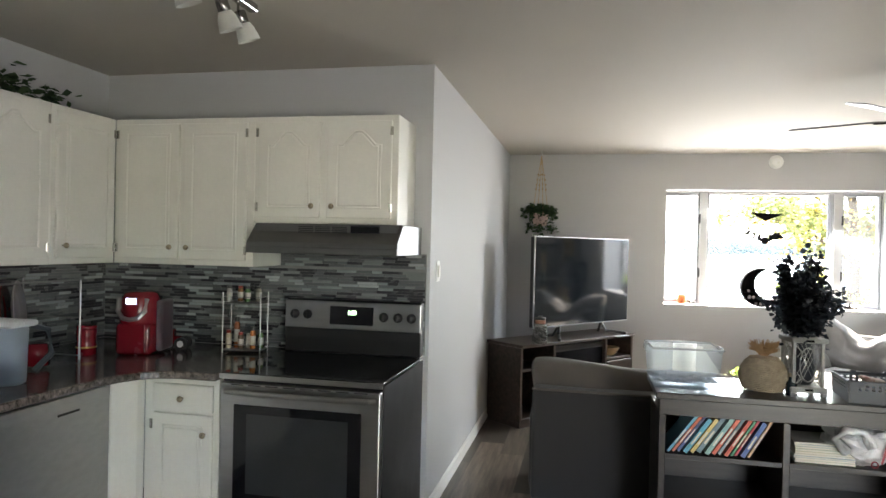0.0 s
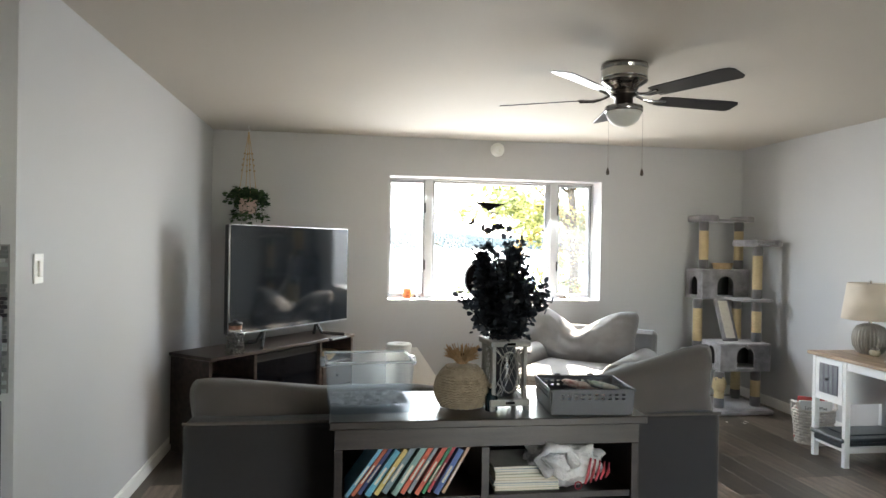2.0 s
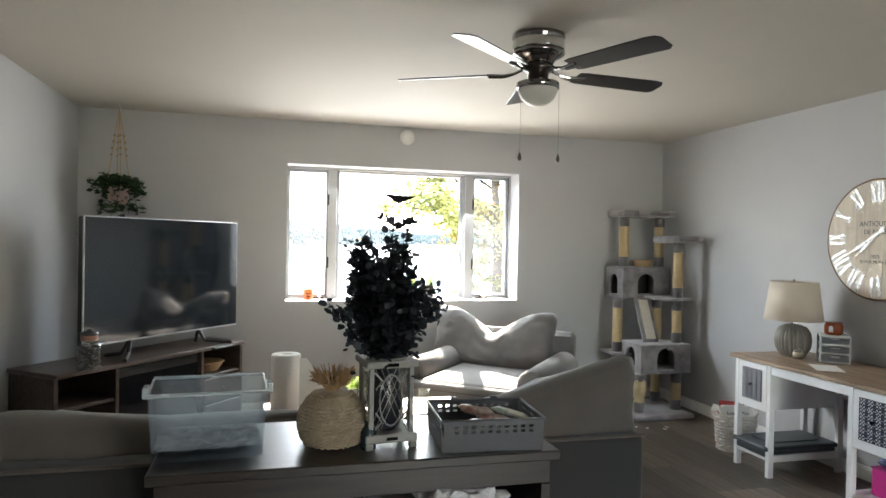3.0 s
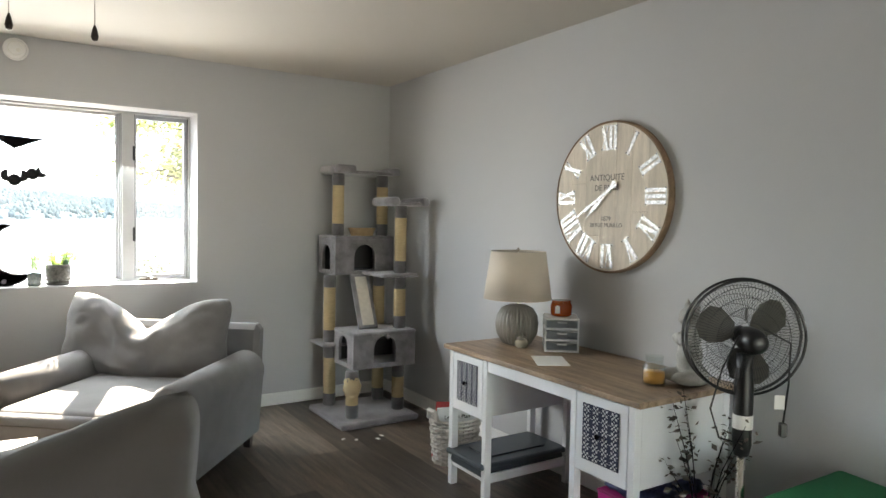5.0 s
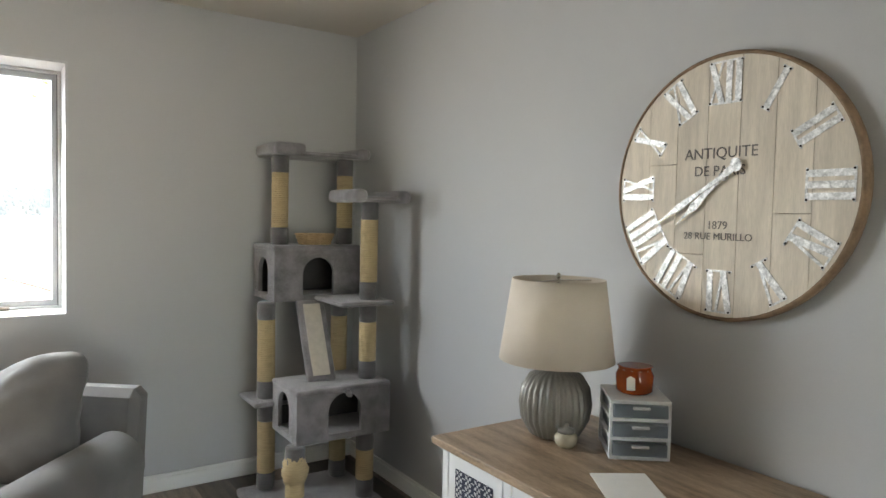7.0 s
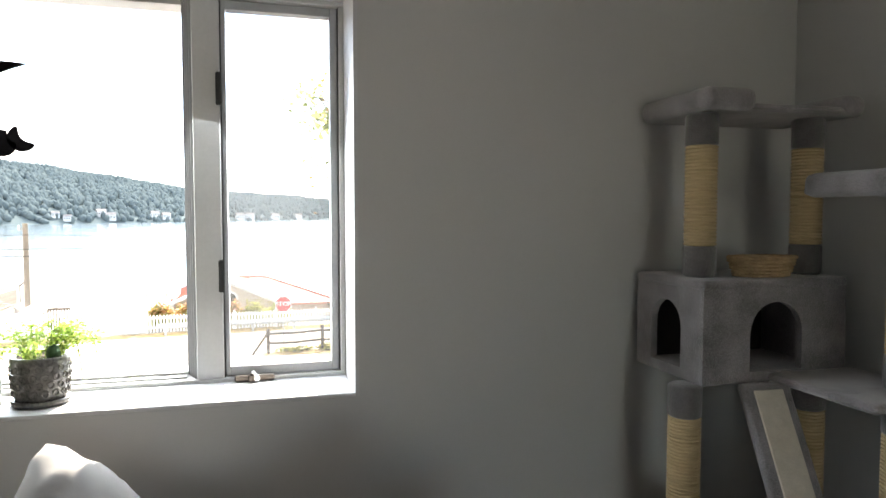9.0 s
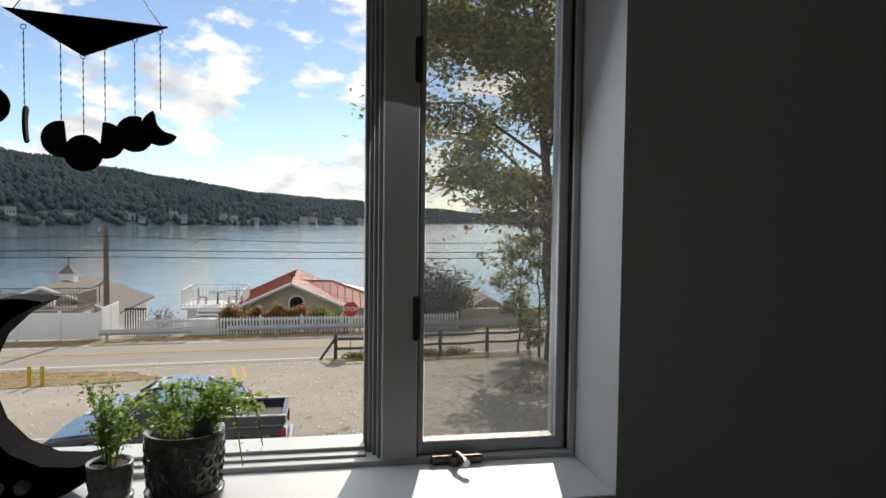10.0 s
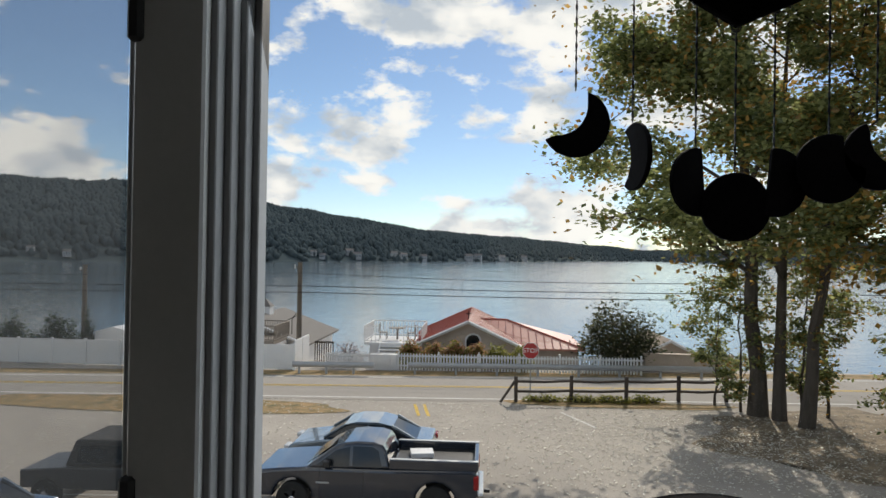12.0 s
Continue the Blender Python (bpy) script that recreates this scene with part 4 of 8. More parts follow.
jar = thing("stone_jar", "glass jar of dark pebbles with a copper band and black lid", "jar", (.47, 4.90, .70))
M_COPPER = mat("copper_band", (.28, .15, .10), .35, .8, var=.1, bump=.05)
part("glass", L([(.060, 0), (.066, .006), (.066, .15), (.044, .175), (.044, .19)], 28), M_JARGLASS, jar, smooth=True)
part("neck_band", C(0, 0, .176, .206, .046, 24), M_COPPER, jar)
part("lid", L([(.044, .206), (.050, .210), (.050, .222), (.02, .228), (.012, .24)], 24), M_BLACK, jar, smooth=True)
bm = bmesh.new()
for k in range(210):
    a, q, h_ = rb.random() * 6.283, .054 * rb.random() ** .3, .012 + .135 * rb.random()
    own = bmesh.new()
    bmesh.ops.create_icosphere(own, subdivisions=1, radius=.011 + .005 * rb.random())
    put(bm, own, Matrix.Translation((q * math.cos(a), q * math.sin(a), h_)) @ Matrix.Diagonal((1, 1, .7, 1)))
part("pebbles", bm, mat("dark_pebble", (.05, .047, .047), .5, var=.4, scale=30, bump=.2, c2=(.12, .11, .10)), jar)
M_WICKER = mat("tan_wicker", (.36, .25, .14), .8, var=.25, scale=40, fine=200, bump=.6, dist=.002)


def wicker(name, label, at, r0, r1, h, turns, material, rod, oval=1.0, rz=0, handles=False):
    """A basket woven of rings of rod around upright stakes."""
    e = thing(name, label, "basket", at, rz)
    n = 26
    for j in range(turns):
        q = j / (turns - 1)
        r = r0 + (r1 - r0) * q
        part("weave", T([((r + rod * .55 * (1 if (i + j) % 2 else -1)) * math.cos(2 * math.pi * i / n), (r + rod * .55 * (1 if (i + j) % 2 else -1)) * oval * math.sin(2 * math.pi * i / n), rod + (h - 2 * rod) * q) for i in range(n)], rod, 5, closed=True), material, e)
    for i in range(n):
        a = 2 * math.pi * i / n
        part("stake", T([(r0 * math.cos(a), r0 * oval * math.sin(a), .003), (r1 * math.cos(a), r1 * oval * math.sin(a), h)], rod * .6, 4), material, e)
    part("bottom", L([(r0 * .98, .0), (r0 * .98, .006)], 24, None, Matrix.Diagonal((1, oval, 1, 1))), material, e)
    if handles:
        for s in (-1, 1):
            part("handle", T([(s * r1, -.05, h), (s * (r1 + .01), -.03, h + .05), (s * (r1 + .01), .03, h + .05), (s * r1, .05, h)], rod * 1.4, 6), material, e)
    return e


stm = Matrix.Translation((.8145, 5.36, 0)) @ Euler((0, 0, radians(tv_rz))).to_matrix().to_4x4()
bp = stm @ Vector((.56, .15, .49))
wicker("wicker_bowl", "shallow tan wicker bowl on the stand's shelf", tuple(bp), .07, .12, .075, 6, M_WICKER, .006)
sp = stm @ Vector((.1, -.03, .70))
sb = tagged(part("remote_control", B(-.10, -.02, 0, .10, .02, .015, .004, 1), M_BLACK), "black remote control on the television stand", "remote")
sb.matrix_world = pose(1.18, 5.62, .70, 0, 0, tv_rz)

# hanging plant in the corner
hp = thing("hanging_plant", "trailing green plant in a beaded macrame hanger", "plant", (.36, 6.18, 1.72))
M_JUTE = mat("jute_cord", (.45, .33, .19), .9, var=.15, bump=.4)
M_IVY = leafy("ivy_leaf", (.02, .05, .02), (.07, .12, .05), 5)
part("ceiling_hook", T([(0, 0, .80), (0, 0, .775), (.012, 0, .76), (0, 0, .748)], .003, 6), M_TRIM, hp)
for k in range(4):
    a = k * 1.571 + .4
    part("cord", T([(0, 0, .75), (.03 * math.cos(a), .03 * math.sin(a), .55), (.085 * math.cos(a), .085 * math.sin(a), .14), (.05 * math.cos(a), .05 * math.sin(a), .02)], .0035, 5), M_JUTE, hp)
    for z_, r_ in ((.55, .033), (.50, .042), (.45, .05), (.40, .055)):
        part("bead", L([(.002, -.008), (.009, -.004), (.009, .004), (.002, .008)], 10, None, Matrix.Translation((r_ * math.cos(a), r_ * math.sin(a), z_))), M_WICKER, hp)
part("pot", L([(.05, .02), (.07, .03), (.085, .14), (.088, .15), (.078, .15)], 24), mat("pale_pink_pot", (.42, .30, .26), .6, bump=.1), hp, smooth=True)
cen, bm = [], bmesh.new()
for k in range(46):
    a, r_ = rb.random() * 6.283, .07 + .10 * rb.random()
    drop = rb.uniform(-.03, .05) if k % 4 else -.16 - .12 * rb.random()
    pts = [(.03 * math.cos(a), .03 * math.sin(a), .15), (r_ * .7 * math.cos(a), r_ * .7 * math.sin(a), .22), (r_ * math.cos(a), r_ * math.sin(a), .15 + drop)]
    T(pts, .0016, 4, bm)
    cen += [(*[(1 - q) ** 2 * pts[0][i] + 2 * q * (1 - q) * pts[1][i] + q * q * pts[2][i] for i in range(3)], 1) for q in (.3, .45, .6, .75, .9, 1)]
part("stems", bm, M_IVY, hp)
leaf_cloud("leaves", cen, 950, .050, (.022, .022, .022), M_IVY, hp, 9)

# ---- armchair by the window ----
TH = 39
ac = thing("armchair", "wide beige-grey upholstered armchair under the window", "armchair", (3.195, 5.545, 0), -TH)
AW, AD = 1.15, .95          # local: x across, -y to the front
HX = AW / 2


def rolled_arm(s):
    """An arm with a rolled top that swells towards the front."""
    prof = []
    for i in range(15):
        t = math.pi * (-.12 + 1.30 * i / 14)
        prof.append((.12 * math.cos(t), .49 + .12 * math.sin(t)))
    prof = [(.085, .10)] + prof + [(-.085, .10)]
    bm = P(prof, .92, None, pose(0, 0, 0, 90), .02)
    for v in bm.verts:
        q = -v.co.y / .92
        v.co.z *= 1 + .10 * math.sin(math.pi * min(1, max(0, q * 1.1))) if v.co.z > .3 else 1
        v.co.x *= s
    if s < 0:
        bmesh.ops.reverse_faces(bm, faces=bm.faces)
    return bm


for s in (-1, 1):
    part("arm", rolled_arm(s), M_ARM, ac, at=Matrix.Translation((s * (HX - .10), .48, 0)), smooth=True)
    part("arm_panel", P([(.08 * math.cos(i * .449), .50 + .085 * math.sin(i * .449)) for i in range(14)], .012, None, pose(s * (HX - .10), -.435, .02, 90), .004), M_ARM, ac)
part("base", B(-HX + .06, -.46, .10, HX - .06, .56, .31, .03, 3), M_ARM, ac, smooth=True)
seat = B(-HX + .20, -.56, .305, HX - .20, .42, .485, .055, 4)
for v in seat.verts:
    if v.co.z > .4:
        v.co.z += .025 * math.cos(v.co.x * 3.4) * math.cos((v.co.y + .13) * 3)
part("seat_cushion", seat, M_ARM, ac, smooth=True)
part("seat_front", B(-HX + .03, -.60, .30, HX - .12, -.47, .475, .06, 4), M_ARM, ac, smooth=True)
part("seat_seam", T([(-HX + .05, -.602, .43), (HX - .14, -.602, .43)], .004, 5), M_CUSH, ac)
part("seat_end", L([(.085, 0), (.088, .05), (.07, .075), (.03, .08), (.012, .072)], 22, None, pose(HX - .14, -.53, .40, 0, 90, 0)), M_ARM, ac, smooth=True)
part("back", P([(0, .12), (.14, .12), (.20, .765), (.09, .765)], AW - .06, None, pose(-HX + .03, .40, 0, 90, 0, 90), .03), M_ARM, ac)
for x in (-HX + .10, HX - .10):
    for y in (-.38, .50):
        part("leg", L([(.026, 0), (.032, .04), (.038, .105)], 4, None, pose(x, y, 0, 0, 0, 45)), M_ESPRESSO, ac)
pw = soft(1.10, .50, .24, seed=9, n=40, bumps=.03)
for v in pw.verts:
    q = v.co.copy()
    sag = .16 * math.exp(-(q.x / .17) ** 2) * (.5 + q.y / .5)
    ear = .085 * max(0, abs(q.x) - .22) / .33 * (.5 + q.y)
    v.co = Vector((q.x * 1.03, q.z * (1 - .3 * max(0, q.y * 2)) + .03 * math.exp(-(q.x / .12) ** 2) * math.sin(40 * q.y + 9 * q.x) * .35, q.y - sag + ear))
pillow = tagged(part("back_pillow", pw, M_ARM, None, "", smooth=True), "large slouched beige-grey pillow with pointed corners", "pillow")
pillow.matrix_world = Matrix.Translation((3.325, 5.885, .660)) @ Euler((0, 0, radians(-45))).to_matrix().to_4x4() @ pose(0, 0, 0, -12, 0, 0)

# coffee table with small things
ct = thing("coffee_table", "white topped coffee table with a wooden frame", "table", (2.30, 4.62, 0), -4)
M_TABLETOP = mat("white_table_top", (.62, .61, .58), .3, var=.05, bump=.03)
part("tabletop", B(-.42, -.40, .40, .42, .40, .43, .004, 1), M_TABLETOP, ct)
part("apron", B(-.40, -.38, .33, .40, .38, .40, .003, 1), M_WALNUT, ct)
for x in (-.38, .34):
    for y in (-.36, .32):
        part("leg", B(x, y, 0, x + .04, y + .04, .33, .003, 1), M_WALNUT, ct)
mug = thing("mason_jar_mug", "clear glass mason jar mug with a handle", "mug", (2.46, 4.68, .43))
part("glass", L([(.034, 0), (.038, .005), (.038, .09), (.033, .105), (.034, .13), (.031, .13), (.030, .10), (.034, .085), (.034, .008)], 24), M_JARGLASS, mug, smooth=True)
part("handle", T([(-.037, 0, .09), (-.062, 0, .085), (-.064, 0, .05), (-.037, 0, .03)], .005, 7), M_JARGLASS, mug)
tray = thing("wooden_bowl", "dark oval wooden bowl on the coffee table", "bowl", (2.20, 4.86, .43))
part("bowl", L([(.06, 0), (.11, .02), (.13, .05), (.12, .05), (.10, .025), (.05, .012)], 28, None, Matrix.Diagonal((1.25, .8, 1, 1))), M_SOOT, tray, smooth=True)
bon = thing("bonsai_pot", "small bright green plant in a dark pot", "pot plant", (2.06, 4.90, .43))
part("pot", L([(.03, 0), (.045, .02), (.048, .05), (.04, .05)], 20), M_SOOT, bon, smooth=True)
part("stem", T([(0, 0, .045), (.01, 0, .08), (-.005, .005, .12)], .004, 6), M_WALNUT, bon)
leaf_cloud("leaves", [(.0, 0, .13, 1), (.03, .01, .12, 1), (-.03, 0, .115, 1), (.01, .02, .15, 1), (.045, 0, .10, .6)], 170, .028, (.02, .02, .012), M_FERN, bon, 10)
for k, (x, y, c_, nm) in enumerate(((2.10, 4.62, (.45, .42, .40), "pale"), (2.22, 4.56, (.06, .06, .065), "black"), (2.04, 4.52, (.40, .24, .18), "brown"))):
    o = tagged(part("game_controller" if k == 0 else ("remote_control" if k == 1 else "toy_figure"), soft(.15, .06, .04, seed=20 + k, n=8, bumps=.006, freq=18), mat("plastic_toy", c_, .5, var=.15, bump=.05), smooth=True), nm + " small object lying on the coffee table", "clutter")
    o.matrix_world = pose(x, y, .447, 0, 0, 30 * k - 20)
twl = thing("paper_towel_roll", "white paper towel roll with a loose sheet", "paper towel", (1.60, 4.62, .43))
twl.scale = (1.4, 1.4, 1.4)
M_PAPER = mat("paper_towel", (.76, .75, .72), .95, var=.03, scale=30, fine=150, bump=.4, dist=.002)
part("roll", L([(.055, 0), (.062, .004), (.062, .27), (.058, .275), (.022, .275), (.020, .25)], 32), M_PAPER, twl, smooth=True)
part("loose_sheet", P([(0, 0), (.20, 0), (.03, .25), (0, .25)], .002, None, pose(.055, -.03, .01, 90)), M_PAPER, twl)
tt = thing("side_table", "small dark side table by the sofa", "table", (1.66, 4.66, 0))
part("tabletop", B(-.19, -.40, .40, .15, .36, .43, .004, 1), M_WALNUT, tt)
for x in (-.17, .11):
    for y in (-.38, .32):
        part("leg", B(x, y, 0, x + .03, y + .03, .40, .002, 1), M_WALNUT, tt)

# ---- ceiling fan ----
fan = thing("ceiling_fan", "five-blade ceiling fan with a frosted bowl light", "ceiling fan", (2.755, 3.62, H))
M_NICKEL = mat("polished_nickel", (.30, .29, .28), .14, 1.0, var=.08, bump=0)
M_BLADE2 = mat("dark_fan_blade", (.035, .033, .036), .35, var=.2, scale=5, bump=.05, stretch=(1, 8, 1))
M_FROST = mat("frosted_glass", (.62, .62, .58), .5, var=.04, bump=.02)
housing = part("motor_housing", L([(.10, 0), (.128, -.004), (.13, -.02), (.124, -.03), (.124, -.085), (.13, -.09), (.128, -.10), (.105, -.115), (.08, -.13), (.072, -.15)], 36), M_NICKEL, fan, smooth=True)
part("housing_band", L([(.1255, -.034), (.1275, -.04), (.1275, -.075), (.1255, -.08)], 36), M_CHROME, housing)
part("hub", L([(.06, -.148), (.075, -.155), (.075, -.175), (.05, -.185), (.05, -.225)], 28), M_DARKMETAL, fan, smooth=True)
part("light_collar", L([(.055, -.222), (.102, -.235), (.105, -.242), (.105, -.262), (.10, -.266)], 32), M_NICKEL, fan, smooth=True)
part("glass_bowl", L([(.098, -.264), (.094, -.285), (.080, -.312), (.055, -.335), (.025, -.346), (.002, -.349)], 32), M_FROST, fan, smooth=True)
blade_out = [(.21, -.052), (.24, -.058), (.65, -.068), (.695, -.06), (.715, -.035), (.712, .045), (.69, .066), (.24, .058), (.21, .05)]
for k in range(5):
    a = -66 + 72 * k
    m = Euler((0, 0, radians(a))).to_matrix().to_4x4()
    iron = part("blade_iron", T([(.07, 0, -.165), (.12, 0, -.185), (.17, .012, -.195), (.25, .02, -.190)], .008, 6, T([(.07, 0, -.165), (.12, 0, -.185), (.17, -.012, -.195), (.25, -.02, -.190)], .008, 6)), M_NICKEL, fan, at=m)
    part("blade", P(blade_out, .006, None, Matrix.Translation((0, 0, -.190)) @ Euler((radians(-12), 0, 0)).to_matrix().to_4x4(), .0015), M_BLADE2, iron)
for x, y, l in ((-.095, -.02, .62), (.10, -.03, .62)):
    part("pull_chain", T([(x, y, -.25), (x, y, -l + .04)], .0014, 5), M_CHROME, fan)
    part("pull_knob", L([(.002, -l + .04), (.006, -l + .03), (.010, -l + .01), (.007, -l), (.002, -l - .002)], 12, None, Matrix.Translation((x, y, 0))), M_DARKMETAL, fan)
sd = thing("smoke_detector", "round white smoke detector high on the wall", "smoke detector", (2.68, NY, 2.43))
part("base", L([(.068, 0), (.068, .012), (.062, .014)], 32, None, pose(0, 0, 0, 90)), M_TRIM, sd, smooth=True)
cov = part("cover", L([(.060, .012), (.058, .028), (.05, .036), (.002, .038)], 32, None, pose(0, 0, 0, 90)), M_TRIM, sd, smooth=True)
part("grille_ring", T([(.042 * math.cos(i * .5236), -.0375, .042 * math.sin(i * .5236)) for i in range(12)], .0025, 5, closed=True), M_CAB, cov)
part("test_button", C(0, 0, 0, .006, .012, 14), M_CAB, cov, at=pose(.014, -.037, -.01, 90))
th = thing("light_switch", "white rocker switch plate on the side wall", "switch", (0, 2.96, 1.372))
part("plate", B(0, -.04, -.06, .006, .04, .06, .002, 1), M_TRIM, th)
part("rocker", B(.006, -.017, -.033, .016, .017, .033, .003, 1), M_CAB, th)
ol = thing("wall_outlet", "white double electrical outlet low on the wall", "outlet", (4.06, NY, .38))
part("plate", B(-.036, -.006, -.058, .036, 0, .058, .002, 1), M_TRIM, ol)
for z_ in (-.026, .026):
    s_ = part("socket", B(-.017, -.009, z_ - .018, .017, -.006, z_ + .018, .003, 1), M_CAB, ol)
    for x in (-.008, .004):
        part("slot", B(x, -.0095, z_ - .008, x + .003, -.0088, z_ + .006), M_BLACK, s_)


# ---- east side: cat tree, desk, clock ----
cat = thing("cat_tree", "tall grey plush cat tree with sisal posts and two boxes", "cat tree", (4.805, 5.9, 0))
ox, oy = 4.84, 5.9


def plush(x0, y0, z0, x1, y1, z1, bev=.018):
    return B(x0 - ox, y0 - oy, z0, x1 - ox, y1 - oy, z1, bev, 3)


part("base", plush(4.53, 5.60, 0, 5.13, 6.20, .045), M_PLUSH, cat, smooth=True)


def cat_post(x, y, z0, z1, r=.042):
    e = part("post", C(x - ox, y - oy, z0 + .09, z1 - .09, r, 24), M_SISAL, cat, smooth=True)
    bm = bmesh.new()
    n = max(4, int((z1 - z0 - .18) / .0095))
    for k in range(n):
        z = z0 + .09 + (z1 - z0 - .18) * (k + .5) / n
        T([(x - ox + (r + .001) * math.cos(i * .628), y - oy + (r + .0005) * math.sin(i * .628), z) for i in range(10)], .0040, 4, bm, closed=True)
    part("rope_winding", bm, M_SISAL, e, smooth=True)
    for a, b in ((z0, z0 + .09), (z1 - .09, z1)):
        part("plush_collar", C(x - ox, y - oy, a, b, r + .004, 20, bevel=.006), M_PLUSH_GREY, e, smooth=True)
    return e


M_PLUSH_GREY = mat("dark_grey_plush", (.11, .105, .11), .95, var=.3, scale=18, fine=240, bump=.7, dist=.004, sheen=.4)
for x, y, z0, z1 in ((4.66, 6.12, .045, .49), (4.66, 6.13, .515, 1.01), (4.67, 5.745, .045, .375), (5.055, 5.785, .045, .375), (5.05, 6.10, .045, 1.01), (5.09, 5.84, .632, 1.01), (5.09, 5.84, 1.035, 1.53),
                     (4.75, 6.20, 1.30, 1.765), (5.12, 6.20, 1.30, 1.765)):
    cat_post(x, y, z0, z1)
fr = part("frayed_rope", L([(.044, .20), (.058, .23), (.06, .27), (.052, .30), (.044, .33)], 18, None, Matrix.Translation((4.67 - ox, 5.745 - oy, 0)), lambda a, k: 1 + .15 * math.sin(5 * a + k * 2)), M_SISAL, cat, "frayed sisal rope", smooth=True)


def condo(x0, y0, z0, x1, y1, z1):
    """A plush box with arched doorways cut through two sides."""
    w, d, h = x1 - x0, y1 - y0, z1 - z0 - .012
    t = .022

    def wall(width, cut_w, cut_h, sill):
        own = bmesh.new()
        n = 12
        hw, hc = width / 2, cut_w / 2
        arch_ = [(hc * math.cos(math.pi * i / n), sill + cut_h - hc + hc * math.sin(math.pi * i / n)) for i in range(n + 1)]
        right = [(hw, 0), (hw, h), (0, h)] + [p for p in reversed(arch_) if p[0] >= -1e-6] + [(hc, sill), (hc, 0)]
        left = [(-x, y) for x, y in reversed(right)]
        bottom = [(-hc, 0), (hc, 0), (hc, sill), (-hc, sill)]
        for poly in (right, left, bottom):
            P(poly, t, own)
        bmesh.ops.remove_doubles(own, verts=own.verts, dist=.0005)
        return own
    e = part("condo_floor", plush(x0 + .003, y0 + .003, z0 + .001, x1 - .003, y1 - .003, z0 + .021, .003), M_PLUSH, cat, smooth=True)
    part("condo_roof", plush(x0 - .004, y0 - .004, z1 - .03, x1 + .004, y1 + .004, z1, .012), M_PLUSH, cat, smooth=True)
    hh = h - .03
    part("condo_front", put(None, wall(w, .175, .195, .03), pose((x0 + x1) / 2 - ox, y0 - oy + t, z0, 90)), M_PLUSH, cat)
    part("condo_side", put(None, wall(d - t - .003, .15, .19, .03), pose(x0 - ox + .001, (y0 + t + .002 + y1 - .001) / 2 - oy, z0, 90, 0, 90)), M_PLUSH, cat)
    part("condo_side", plush(x1 - t, y0 + t + .002, z0 + .002, x1 - .001, y1, z1 - .02, .004), M_PLUSH, cat)
    # inner back wall, painted dark for the shade behind the doorway
    part("condo_back", plush(x0 + t + .002, y1 - t, z0 + .002, x1 - t - .002, y1 - .002, z1 - .02, .004), M_PLUSH_SHADE, cat)


condo(4.67, 5.73, .375, 5.165, 6.06, .632)
condo(4.685, 6.09, 1.01, 5.165, 6.42, 1.30)
part("platform", plush(4.70, 6.11, 1.765, 5.23, 6.43, 1.79), M_PLUSH, cat, smooth=True)
part("platform_bolster", plush(4.695, 6.10, 1.765, 4.86, 6.17, 1.83, .025), M_PLUSH, cat, smooth=True)
part("platform_bolster", plush(4.69, 6.10, 1.765, 4.75, 6.43, 1.83, .025), M_PLUSH, cat, smooth=True)
part("platform_bolster", plush(5.15, 6.10, 1.765, 5.235, 6.43, 1.825, .025), M_PLUSH, cat, smooth=True)
part("perch", plush(4.95, 5.72, 1.53, 5.262, 6.04, 1.556), M_PLUSH, cat, smooth=True)
part("perch_bolster", plush(4.945, 5.71, 1.525, 5.02, 6.04, 1.59, .025), M_PLUSH, cat, smooth=True)
part("perch_bolster", plush(5.19, 5.71, 1.525, 5.265, 6.04, 1.59, .025), M_PLUSH, cat, smooth=True)
part("shelf", plush(4.90, 5.75, 1.01, 5.20, 6.10, 1.035), M_PLUSH, cat, smooth=True)
part("step", plush(4.57, 6.03, .49, 4.76, 6.30, .515), M_PLUSH, cat, smooth=True)
rm = pose(4.865 - ox, 5.98 - oy, .822, 62, 0, -4)
ramp = part("ramp", put(None, B(-.075, -.215, -.014, .075, .215, .014, .01, 2), rm), M_PLUSH, cat, smooth=True)
part("ramp_mat", put(None, B(-.045, -.19, .014, .045, .19, .020, .002, 1), rm), M_RAMP, ramp)
part("loose_tuft", soft(.03, .03, .03, n=6), M_PLUSH, cat, at=Matrix.Translation((4.93 - ox, 5.72 - oy, .60)))
wicker("wicker_tray", "small woven basket on the cat tree's upper box", (4.895, 6.16, 1.301), .085, .105, .06, 6, M_WICKER, .005, .6)

# writing desk
dk = thing("desk", "white desk with a wood-look top and dark tiled drawer fronts", "desk", (4.95, 3.90, 0))
dx, dy = 4.95, 3.90


def D(x0, y0, z0, x1, y1, z1, bev=.002):
    return B(x0 - dx, y0 - dy, z0, x1 - dx, y1 - dy, z1, bev, 1)


